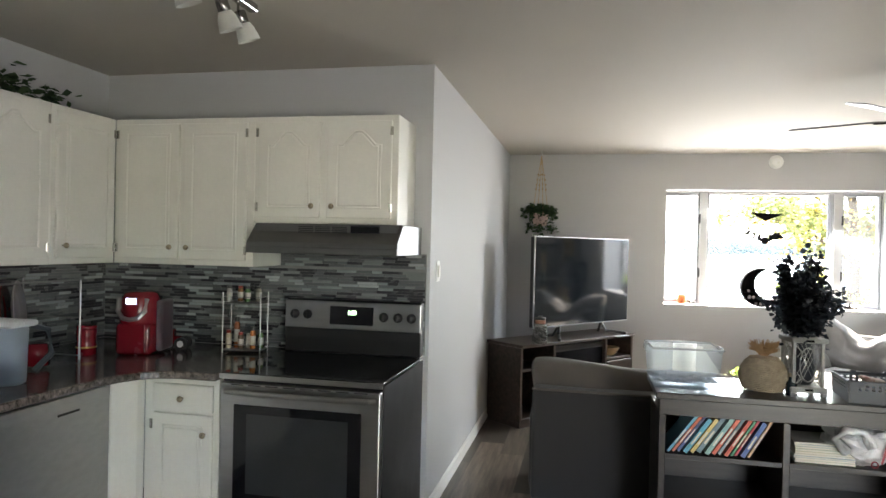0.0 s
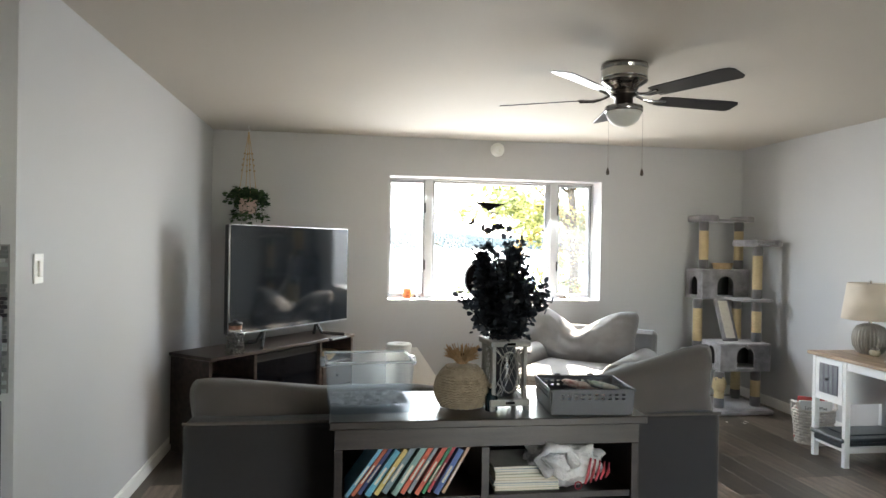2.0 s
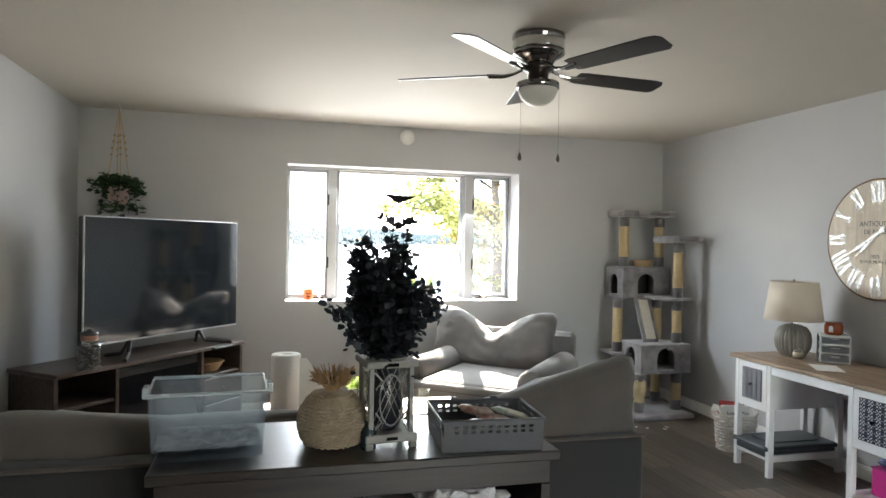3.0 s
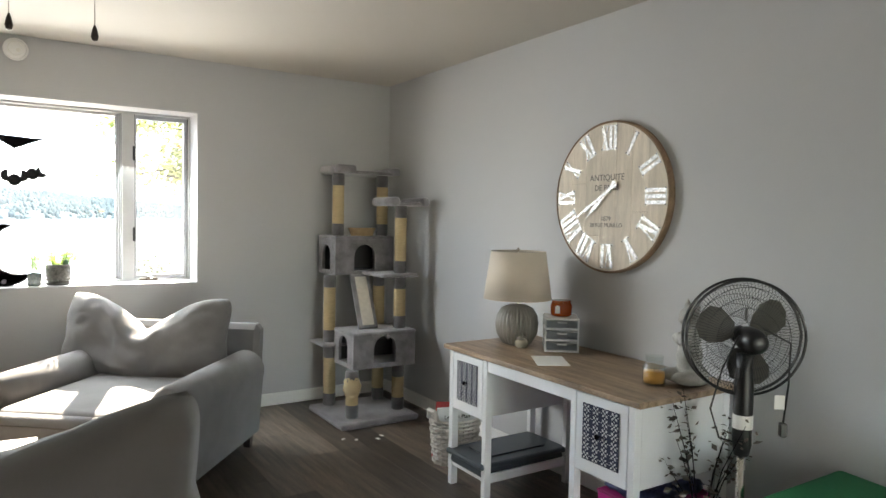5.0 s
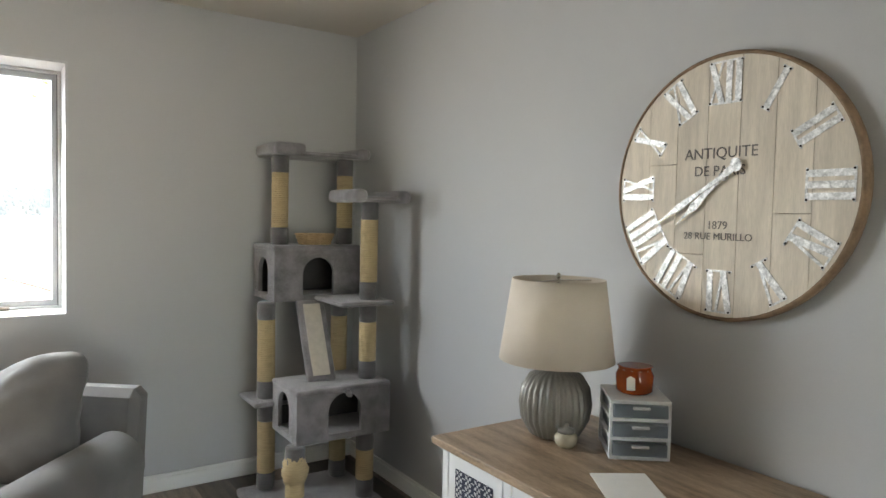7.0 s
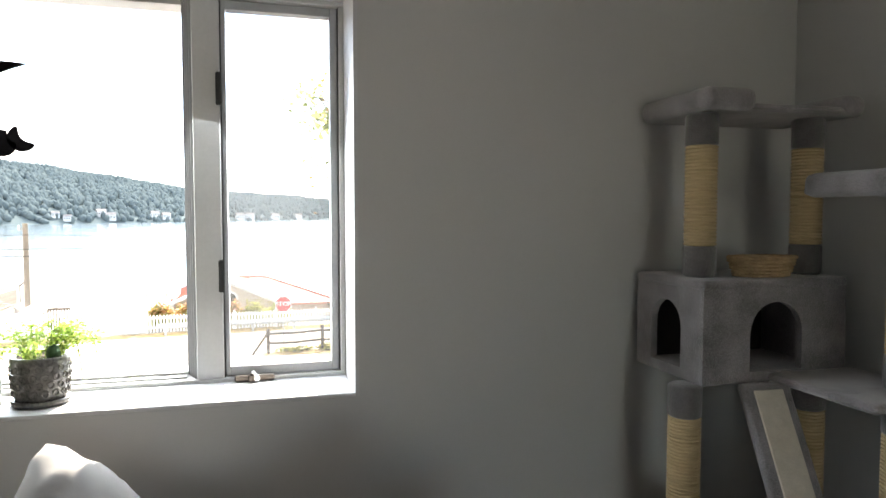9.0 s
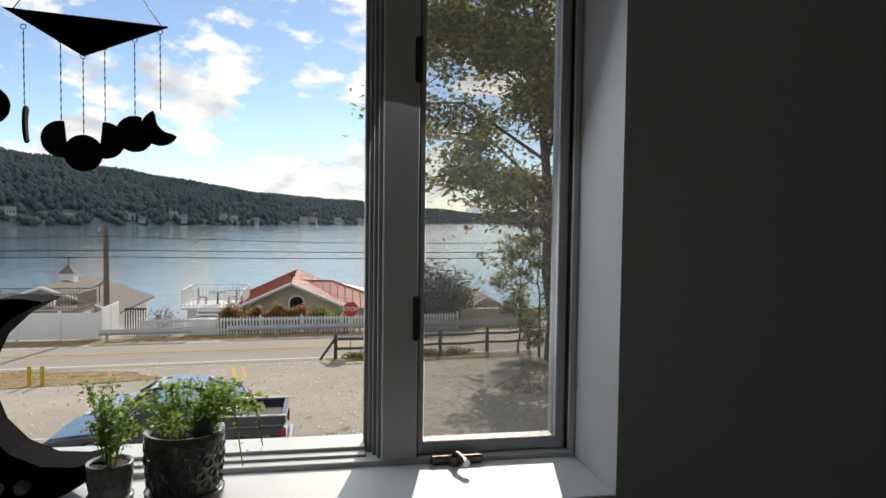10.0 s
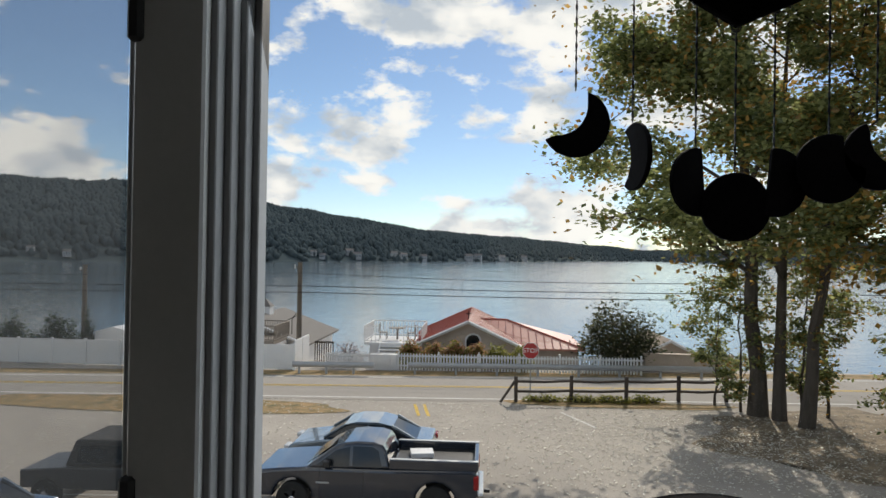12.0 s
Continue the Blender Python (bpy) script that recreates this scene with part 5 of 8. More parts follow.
part("top", D(4.635, 3.215, .735, 5.262, 4.58, .76, .003), M_DESKTOP, dk, "wood-look desk top")
M_PATTERN = mat("navy_pattern_panel", (.018, .022, .05), .35, var=.15, bump=.05)
M_MOTIF = mat("white_motif", (.60, .60, .60), .5, bump=0)
for y0, y1, zb in ((4.20, 4.535, .425), (3.25, 3.60, .40)):
    box_p = part("drawer_box", D(4.668, y0 + .03, zb + .01, 5.24, y1 - .03, .733), M_DESKWHITE, dk)
    front = part("drawer_front", D(4.650, y0 + .035, zb, 4.668, y1 - .035, .728), M_DESKWHITE, dk)
    ya, yb, za, zc = y0 + .075, y1 - .075, zb + .055, .69
    part("panel", D(4.646, ya, za, 4.6505, yb, zc), M_PATTERN, front, "navy panel with a white floral tile pattern")
    bm = bmesh.new()
    nx, nz = 4, 6
    sx, sz = (yb - ya) / nx, (zc - za) / nz
    for i in range(nx):
        for j in range(nz):
            cy, cz = ya + (i + .5) * sx, za + (j + .5) * sz
            for k in range(4):
                a = k * math.pi / 2 + math.pi / 4
                own = P([(.006, 0), (.013, .0048), (.021, 0), (.013, -.0048)], .001)
                put(bm, own, Matrix.Translation((4.6458 - dx, cy - dy, cz)) @ Euler((0, radians(-90), 0)).to_matrix().to_4x4() @ Euler((0, 0, a)).to_matrix().to_4x4())
                own = P([(.016, -.0018), (.022, -.0018), (.022, .0018), (.016, .0018)], .001)
                put(bm, own, Matrix.Translation((4.6458 - dx, cy - dy, cz)) @ Euler((0, radians(-90), 0)).to_matrix().to_4x4() @ Euler((0, 0, a + math.pi / 4)).to_matrix().to_4x4())
            put(bm, P([(.004 * math.cos(q * 1.047), .004 * math.sin(q * 1.047)) for q in range(6)], .001), Matrix.Translation((4.6458 - dx, cy - dy, cz)) @ Euler((0, radians(-90), 0)).to_matrix().to_4x4())
    part("motif", bm, M_MOTIF, front)
    part("knob", L([(.004, 0), (.004, .012), (.010, .016), (.010, .022), (.002, .024)], 12, None, Matrix.Translation((4.646 - dx, (y0 + y1) / 2 - dy, (za + zc) / 2)) @ Euler((0, radians(-90), 0)).to_matrix().to_4x4()), M_SOOT, front)
    for x in (4.65, 5.20):
        for y in (y0, y1 - .032):
            part("leg", D(x, y, 0, x + .04, y + .032, .734), M_DESKWHITE, dk)
    for y in (y0, y1 - .032):
        part("side_rail", D(4.69, y + .006, .10, 5.20, y + .026, .145), M_DESKWHITE, dk)
    part("low_shelf", D(4.66, y0 + .01, .105, 5.23, y1 - .01, .125), M_DESKWHITE, dk)
part("side_panel", D(4.692, 3.253, .40, 5.20, 3.262, .733), M_DESKWHITE, dk)
part("apron", D(4.655, 3.60, .675, 4.675, 4.20, .733), M_DESKWHITE, dk)
part("back_panel", D(5.222, 3.60, .50, 5.236, 4.20, .733), M_DESKWHITE, dk)
M_TUBLID = mat("dark_blue_grey_plastic", (.035, .045, .055), .4, var=.1, bump=.08)
tb = thing("storage_lid", "dark blue-grey plastic storage tub under the desk", "storage bin", (4.93, 4.37, .125))
part("tub", B(-.28, -.15, 0, .27, .15, .045, .012, 2), M_TUBLID, tb)
part("lid", B(-.30, -.165, .045, .29, .165, .075, .012, 2), M_TUBLID, tb)
part("lid_rib", B(-.20, -.09, .075, .19, .09, .083, .006, 1), M_TUBLID, tb)
wb = wicker("white_basket", "white woven basket holding a binder and red folders", (4.87, 4.80, 0), .13, .155, .27, 12, mat("white_wicker", (.60, .57, .53), .85, var=.15, scale=40, bump=.5), .010, .8, 0, True)
bi = thing("binder", "white ring binder titled Lesson Plan Binder", "binder", (4.86, 4.77, .02), -16)
part("cover", B(-.12, -.012, 0, .12, .012, .31, .003, 1), M_DESKWHITE, bi)
part("lettering", put(put(None, text_bm("Lesson Plan", .034, .0005), pose(0, -.0135, .255, 90)), text_bm("Binder", .034, .0005), pose(.02, -.0135, .215, 90)), M_BLACK, bi, "dark letters Lesson Plan Binder")
fo = tagged(part("red_folder", B(-.11, -.006, 0, .11, .006, .33, .002, 1), mat("red_card", (.42, .05, .05), .6, bump=.05)), "red card folder standing in the basket", "folder")
fo.matrix_world = pose(4.845, 4.82, .02, 0, 4, -16)

lp = thing("table_lamp", "table lamp with a ribbed grey ceramic base and cream shade", "lamp", (4.985, 4.385, .76))
M_CERAM = mat("grey_ceramic", (.20, .19, .175), .35, var=.1, scale=12, bump=.05)
part("base", L([(.058, 0), (.080, .01), (.108, .06), (.115, .11), (.108, .16), (.084, .20), (.045, .218), (.02, .222)], 160, None, None, lambda a, k: 1 + (.034 * math.cos(30 * a) if 0 < k < 7 else 0)), M_CERAM, lp, smooth=True)
part("neck", C(0, 0, .22, .255, .012, 14), M_CHROME, lp)
M_SHADE = mat("cream_linen", (.60, .53, .45), .9, var=.05, scale=10, fine=400, bump=.3)
sh = bmesh.new()
for i in range(48):
    a0, a1 = 2 * math.pi * i / 48, 2 * math.pi * (i + 1) / 48
    ro, ri = (.186, .150), (.1835, .1475)
    q = lambda r, a, z: sh.verts.new((r * math.cos(a), r * math.sin(a), z))
    sh.faces.new((q(ro[0], a0, .25), q(ro[0], a1, .25), q(ro[1], a1, .51), q(ro[1], a0, .51)))
    sh.faces.new((q(ri[0], a1, .25), q(ri[0], a0, .25), q(ri[1], a0, .51), q(ri[1], a1, .51)))
    sh.faces.new((q(ro[0], a1, .25), q(ro[0], a0, .25), q(ri[0], a0, .25), q(ri[0], a1, .25)))
    sh.faces.new((q(ro[1], a0, .51), q(ro[1], a1, .51), q(ri[1], a1, .51), q(ri[1], a0, .51)))
bmesh.ops.remove_doubles(sh, verts=sh.verts, dist=.0002)
part("shade", sh, M_SHADE, lp, "cream linen drum shade", smooth=True)
part("spider", T([(-.147, 0, .50), (0, 0, .505), (.147, 0, .50)], .003, 5, T([(0, 0, .25), (0, 0, .525)], .004, 6)), M_CHROME, lp)
part("finial", L([(.004, .51), (.009, .518), (.004, .53)], 10), M_CHROME, lp)
cj = thing("small_jar", "small round glass jar with a lid on the desk", "jar", (4.94, 4.285, .76))
part("jar", L([(.022, 0), (.034, .012), (.036, .03), (.028, .045)], 22), mat("cream_jar", (.40, .36, .28), .25, bump=0), cj, smooth=True)
part("lid", L([(.028, .045), (.026, .055), (.008, .062), (.008, .070), (.002, .073)], 18), M_CERAM, cj, smooth=True)
M_DRAWW = mat("white_plastic", (.70, .71, .72), .4, bump=.03)
M_DRAWC = glassy("drawer_plastic", (.86, .90, .94), .15, 1.3, .5)
du = thing("drawer_unit", "small white three-drawer plastic storage unit", "drawer unit", (5.10, 4.16, .76), -38)
ux, uy, uh = .088, .095, .178
for z in (0, .057, .114, .166):
    part("shelf", B(-ux, -uy, z, ux, uy, z + .010, .001, 1), M_DRAWW, du)
for x in (-ux, ux - .007):
    part("corner_post", B(x, -uy, .01, x + .007, -uy + .02, uh - .012), M_DRAWW, du)
    part("corner_post", B(x, uy - .02, .01, x + .007, uy, uh - .012), M_DRAWW, du)
part("back", B(-ux + .008, uy - .006, .01, ux - .008, uy, .166), M_DRAWW, du)
for z in (.012, .069, .126):
    d_ = part("drawer", B(-ux + .009, -uy - .004, z, ux - .009, uy - .01, z + .038, .002, 1), M_DRAWC, du)
    part("pull", B(-.025, -uy - .014, z + .026, .025, -uy - .004, z + .034, .002, 1), M_DRAWW, d_)
    part("contents", B(-ux + .02, -uy + .02, z + .002, ux - .02, uy - .03, z + .018, .004, 1), mat("drawer_contents", (.20, .18, .17), .8, var=.5, scale=60), d_)
oc = thing("orange_candle", "orange glass candle jar with a paper tag", "candle", (5.11, 4.17, .76 + .176))
M_AMBER = mat("burnt_orange_glass", (.36, .07, .015), .15, var=.1, bump=0)
part("jar", L([(.045, 0), (.055, .008), (.057, .055), (.050, .07), (.050, .08), (.054, .082), (.046, .082)], 30), M_AMBER, oc, smooth=True)
part("tag", P([(0, 0), (.025, 0), (.025, .035), (.0125, .042), (0, .035)], .001, None, pose(-.07, -.03, .02, 80, 0, -40)), M_PAPER, oc)
part("string", T([(.05 * math.cos(i * .5236), .05 * math.sin(i * .5236), .073) for i in range(12)], .0012, 4, closed=True), M_JUTE, oc)
pp = tagged(part("paper_note", P([(-.11, -.07), (.11, -.085), (.12, .07), (-.10, .085)], .0012), M_PAPER), "white sheet of note paper on the desk", "paper")
pp.matrix_world = pose(4.845, 3.95, .7606, 0, 0, 62)
yc = thing("jar_candle", "amber candle in a clear glass jar", "candle", (4.925, 3.395, .76))
part("glass", L([(.044, 0), (.048, .006), (.048, .075), (.034, .09), (.034, .10), (.038, .103), (.038, .12), (.034, .12), (.031, .10), (.031, .09), (.044, .075), (.044, .008)], 30), M_JARGLASS, yc, smooth=True)
part("wax", C(0, 0, .009, .055, .043, 26), mat("amber_wax", (.55, .26, .06), .4, var=.1, bump=0), yc, smooth=True)
part("wick", C(0, 0, .055, .066, .0015, 6), M_BLACK, yc)

# seated cat figure, one plain mesh
M_STONE = mat("cast_stone", (.42, .41, .39), .8, var=.2, scale=22, fine=140, bump=.5, dist=.002)
fg = bmesh.new()


def lump(x, y, z, rx, ry, rz, rot=0):
    own = bmesh.new()
    bmesh.ops.create_icosphere(own, subdivisions=3, radius=1)
    put(fg, own, Matrix.Translation((x, y, z)) @ Euler((0, radians(rot), 0)).to_matrix().to_4x4() @ Matrix.Diagonal((rx, ry, rz, 1)))


lump(0, 0, .115, .055, .052, .088)
lump(0, 0, .20, .048, .045, .05)
lump(-.006, 0, .285, .047, .044, .046)
lump(-.043, 0, .275, .018, .022, .017)
for s in (-1, 1):
    put(fg, L([(.018, 0), (.012, .022), (.002, .046)], 10, None, Matrix.Translation((.006, s * .027, .318))))
    lump(-.045, s * .045, .035, .075, .035, .030, 8)
    lump(-.028, s * .036, .185, .040, .018, .022, 35)
    lump(-.052, s * .012, .195, .014, .014, .03)
    lump(.01, s * .05, .045, .04, .03, .045)
    lump(-.035, s * .018, .293, .006, .008, .004)
lump(0, 0, .022, .085, .085, .022)
me = bpy.data.meshes.new("cat_statue")
fg.to_mesh(me)
fg.free()
me.materials.append(M_STONE)
cs = tagged(new("cat_statue", me), "grey cast stone sitting cat figurine with joined paws", "statue")
rem = cs.modifiers.new("blend", 'REMESH')
rem.mode, rem.voxel_size, rem.use_smooth_shade = 'VOXEL', .006, True
sm = cs.modifiers.new("ease", 'SMOOTH')
sm.iterations, sm.factor = 4, .5
cs.matrix_world = pose(5.06, 3.325, .76, 0, 0, -12)

# large wall clock
ck = thing("wall_clock", "large round planked wall clock with tin Roman numerals", "clock", (EX, 3.985, 1.565), 90)
# local: x runs along the wall (to the south is +x in the picture), z up, -y away from the wall
ck.matrix_world = Matrix.Translation((EX, 3.985, 1.565)) @ Euler((0, 0, radians(-90))).to_matrix().to_4x4()
CR = .392
M_CLKWOOD = mat("pale_plank_wood", (.66, .59, .50), .75, var=.16, scale=4, fine=40, bump=.3, dist=.001, stretch=(9, 1, 1), per=.06)
M_CLKEDGE = mat("worn_brown_edge", (.22, .14, .085), .7, var=.35, scale=12, bump=.3)
M_TIN = mat("galvanised_tin", (.42, .43, .43), .45, .4, var=.4, scale=55, fine=180, bump=.2, c2=(.80, .81, .81))
M_PRINT = mat("faded_grey_print", (.17, .155, .145), .8, var=.2, scale=40)
part("rim", L([(CR - .004, .0), (CR, .004), (CR, .034), (CR - .006, .039), (CR - .012, .039), (CR - .012, .0)], 72, None, pose(0, 0, 0, 90)), M_CLKEDGE, ck, smooth=True)
edges = [-CR, -.265, -.16, -.055, .05, .155, .26, CR]
for a, b in zip(edges, edges[1:]):
    a2, b2 = a + .0009, b - .0009
    rr = CR - .011
    cutz = {-.265: .075, -.16: -.20, .155: -.075, .05: None}.get(a)
    spans = [(-9, 9)] if cutz is None else [(-9, cutz - .0009), (cutz + .0009, 9)]
    for lo, hi in spans:
        pts = []
        for k in range(13):
            x = max(-rr, min(rr, a2 + (b2 - a2) * k / 12))
            pts.append((x, min(hi, math.sqrt(max(0, rr * rr - x * x)))))
        for k in range(13):
            x = max(-rr, min(rr, b2 - (b2 - a2) * k / 12))
            pts.append((x, max(lo, -math.sqrt(max(0, rr * rr - x * x)))))
        clean = [p for i, p in enumerate(pts) if math.dist(p, pts[i - 1]) > 1e-5]
        part("plank", P(clean, .030, None, pose(0, -.006, 0, 90)), M_CLKWOOD, ck)


def numeral(word):
    """A Roman numeral as cut tin strips, upright, about 0.12 high: one mesh a strip, and the width."""
    strips = []
    wd = {'I': .030, 'V': .055, 'X': .050}
    total = sum(wd[c] for c in word)
    x, h = -total / 2, .058

    def bar(xa, za, xb, zb, t):
        strips.append(P([(xa - t / 2, za), (xa + t / 2, za), (xb + t / 2, zb), (xb - t / 2, zb)], .002 + .0002 * len(strips)))
    for c in word:
        m_ = x + wd[c] / 2
        if c == 'I':
            bar(m_, -h, m_, h, .019)
        elif c == 'V':
            bar(m_ - .020, h, m_, -h, .021)
            bar(m_ + .020, h, m_ + .002, -h, .008)
        else:
            bar(m_ - .018, h, m_ + .018, -h, .019)
            bar(m_ + .018, h, m_ - .018, -h, .007)
        x += wd[c]
    strips.append(B(-total / 2, h - .001, 0, total / 2, h + .005, .0018))
    strips.append(B(-total / 2, -h - .005, 0, total / 2, -h + .001, .0018))
    return strips, total


for k, word in enumerate(("XII", "I", "II", "III", "IV", "V", "VI", "VII", "VIII", "IX", "X", "XI")):
    strips, tw = numeral(word)
    ang = radians(-30 * k)
    at = Matrix.Translation((-math.sin(ang) * .305, -.0365, math.cos(ang) * .305)) @ Euler((radians(90), 0, 0)).to_matrix().to_4x4() @ Euler((0, 0, ang)).to_matrix().to_4x4()
    nm = part("numeral", strips[0], M_TIN, ck, at=at)
    for st_ in strips[1:]:
        part("strip", st_, M_TIN, nm)
    for sx in (-1, 1):
        for sz in (-1, 1):
            part("nail", C(sx * (tw / 2 - .006), sz * .058, .002, .004, .003, 8), M_SOOT, nm)
for words, size, z in (("ANTIQUITE", .046, .100), ("DE PARIS", .042, .048), ("1879", .034, -.112), ("28 RUE MURILLO", .030, -.145)):
    part("lettering", put(None, text_bm(words, size, .0006), pose(-.012, -.0368, z, 90)), M_PRINT, ck)
for ang, ln_, w in ((-133, .205, .026), (-122, .275, .022)):
    a = radians(-ang)
    own = P([(-.006, -.05), (.006, -.05), (.010, -.02), (.006, 0), (w * .28, ln_ * .35), (w * .5, ln_ * .62), (w * .2, ln_ * .74), (.001, ln_), (-.001, ln_), (-w * .2, ln_ * .74), (-w * .5, ln_ * .62), (-w * .28, ln_ * .35), (-.006, 0), (-.010, -.02)], .0025)
    put(own, L([(.002, 0), (.016, 0), (.016, .003), (.002, .003)], 14, None, Matrix.Translation((0, -.055, 0))))
    part("clock_hand", put(None, own, Matrix.Translation((.005, -.045 - (.004 if ang == -122 else 0), .03)) @ Euler((radians(90), 0, 0)).to_matrix().to_4x4() @ Euler((0, 0, radians(-ang))).to_matrix().to_4x4()), M_TIN, ck)
part("pin", L([(.012, 0), (.012, .012), (.004, .016)], 14, None, pose(.005, -.036, .03, 90)), M_TIN, ck)

# pedestal fan beside the desk
pf = thing("pedestal_fan", "black pedestal fan with a wire grille", "fan", (4.888, 2.962, 0))
pf.matrix_world = Matrix.Translation((4.888, 2.962, 0)) @ Euler((0, 0, radians(-38))).to_matrix().to_4x4()
part("base", L([(.20, 0), (.205, .01), (.19, .028), (.05, .05), (.03, .07)], 36), M_BLACK, pf, smooth=True)
part("pole", C(0, 0, .06, .66, .016, 16), M_CHROME, pf, smooth=True)
part("sleeve", L([(.026, .60), (.034, .64), (.034, .86), (.028, .92), (.030, .97)], 20), M_BLACK, pf, smooth=True)
part("sticker", C(0, 0, .70, .75, .0352, 20), M_PAPER, pf, "white printed label")
FZ = 1.028
part("motor", L([(.02, -.13), (.036, -.12), (.046, -.08), (.046, -.02), (.04, .0)], 28, None, Matrix.Translation((0, 0, FZ)) @ Euler((radians(-90), 0, 0)).to_matrix().to_4x4()), M_BLACK, pf, smooth=True)
part("knob", C(0, 0, FZ + .065, FZ + .11, .005, 8), M_CHROME, pf)
GR = .208
for yc_, rim_r in ((.0, GR), (.045, GR + .002)):
    part("grille_ring", T([(rim_r * math.cos(i * .1309), yc_, FZ + rim_r * math.sin(i * .1309)) for i in range(48)], .0055, 6, closed=True), M_BLACK, pf)
for face, bulge in ((-1, -.055), (1, .10)):
    bm = bmesh.new()
    n = 96
    for i in range(n):
        a = 2 * math.pi * i / n
        c_, s_ = math.cos(a), math.sin(a)
        y_in = .02 + bulge
        T([(.06 * c_, y_in, FZ + .06 * s_), (.135 * c_, y_in * .9 + .004, FZ + .135 * s_), (.189 * c_, .02 + bulge * .5, FZ + .189 * s_), (GR * c_, .02, FZ + GR * s_)], .0009, 3, bm)
    for r_, yy in ((.06, .02 + bulge), (.11, .02 + bulge * .97), (.148, .02 + bulge * .85), (.184, .02 + bulge * .55)):
        T([(r_ * math.cos(i * .1745), yy, FZ + r_ * math.sin(i * .1745)) for i in range(36)], .0010, 4, bm, closed=True)
    part("grille", bm, M_BLACK, pf)
M_FANBLADE = mat("smoky_plastic", (.085, .082, .072), .35, bump=0)
for k in range(3):
    bm = bmesh.new()
    pts = [(.03, .02), (.06, .058), (.10, .084), (.14, .084), (.168, .058), (.174, .01), (.155, -.036), (.11, -.05), (.05, -.03)]
    P(pts, .003, bm)
    for v in bm.verts:
        v.co.z += v.co.y * .35
    part("blade", bm, M_FANBLADE, pf, at=Matrix.Translation((0, .03, FZ)) @ Euler((radians(90), 0, 0)).to_matrix().to_4x4() @ Euler((0, 0, radians(120 * k + 30))).to_matrix().to_4x4())
part("hub", L([(.03, 0), (.035, .02), (.02, .035)], 20, None, Matrix.Translation((0, .05, FZ)) @ Euler((radians(-90), 0, 0)).to_matrix().to_4x4()), M_BLACK, pf, smooth=True)
part("cord", T([(.02, -.10, FZ + .05), (.12, -.09, FZ + .0), (.13, -.06, FZ - .15), (.12, -.05, FZ - .30)], .0035, 6), M_BLACK, pf)
part("cord", T([(-.05, -.08, FZ + .02), (-.10, -.07, FZ - .10), (-.13, -.05, FZ - .25), (-.09, -.03, FZ - .36), (-.02, -.02, FZ - .38)], .0035, 6), M_BLACK, pf)
part("plug", B(.108, -.062, FZ - .34, .132, -.038, FZ - .29, .004, 1), M_BLACK, pf)
part("tag", B(.085, -.060, FZ - .24, .120, -.058, FZ - .19), M_PAPER, pf, "white paper tag", at=pose(0, 0, 0, 0, 0, 0))

# dried branches in a floor vase, and clutter by the wall
dv = thing("dried_branches", "dried twigs with small leaves in a dark vase", "plant", (4.83, 3.08, 0))
part("vase", L([(.05, 0), (.075, .03), (.08, .15), (.05, .28), (.04, .32), (.05, .34)], 24), M_VASE, dv, smooth=True)
bm, cen = bmesh.new(), []
for k in range(14):
    a, l, u = rb.random() * 6.283, .05 + .12 * rb.random(), .15 + .32 * rb.random()
    T([(0, 0, .25), (l * .5 * math.cos(a), l * .5 * math.sin(a), .30 + u * .6), (l * math.cos(a), l * math.sin(a), .32 + u)], .002, 5, bm, taper=[1.2, 1, .4])
    cen += [(l * q * math.cos(a), l * q * math.sin(a), .32 + u * q, 1) for q in (.6, .75, .9, 1)]
part("twigs", bm, M_SOOT, dv)
leaf_cloud("leaves", cen, 170, .03, (.018, .018, .02), leafy("dried_leaf", (.07, .06, .05), (.20, .17, .15), 6), dv, 12)
M_GREENCLOTH = mat("green_plush_cloth", (.01, .17, .065), .85, var=.15, scale=10, fine=200, bump=.5, dist=.004)
gc = thing("green_ottoman", "emerald green soft storage cube against the wall", "ottoman", (5.02, 2.60, 0))
part("body", B(-.25, -.30, 0, .245, .20, .46, .03, 3), M_GREENCLOTH, gc, smooth=True)
lid_ = B(-.26, -.31, .455, .25, .21, .50, .025, 3)
for v in lid_.verts:
    v.co.z += .06 * (v.co.y + .3) * 1.0
part("lid", lid_, M_GREENCLOTH, gc, smooth=True)
mg = thing("magenta_box", "magenta fabric storage box under the desk", "storage box", (4.98, 3.42, .126))
part("body", B(-.20, -.14, 0, .20, .14, .16, .012, 2), mat("magenta_fabric", (.50, .015, .20), .8, var=.08, scale=20, fine=200, bump=.3), mg)
part("rim", B(-.203, -.143, .150, .203, .143, .162, .004, 1), mat("dark_magenta_trim", (.30, .01, .12), .7, bump=.1), mg)
tp = tagged(part("blue_tarp", soft(.40, .26, .07, seed=31, n=14, bumps=.025, freq=12), mat("navy_yellow_nylon", (.015, .02, .07), .4, var=.4, scale=8, bump=.3, c2=(.05, .06, .14)), smooth=True), "crumpled navy nylon bag on the magenta box", "bag")
tp.matrix_world = pose(4.98, 3.42, .315)
for x, y in ((4.35, 5.35), (4.42, 5.30), (4.55, 5.25), (4.60, 5.30)):
    o = tagged(part("paper_scrap", P([(-.02, -.008), (.015, -.012), (.022, .006), (-.012, .012)], .001), M_PAPER), "tiny white scrap of paper on the floor", "scrap", "paper scraps")
    o.matrix_world = pose(x + .1, y + .12, .0005, 0, 0, 300 * x)


# ---- kitchen ----
CABT, CABB, SHB = 2.18, 1.385, 1.62


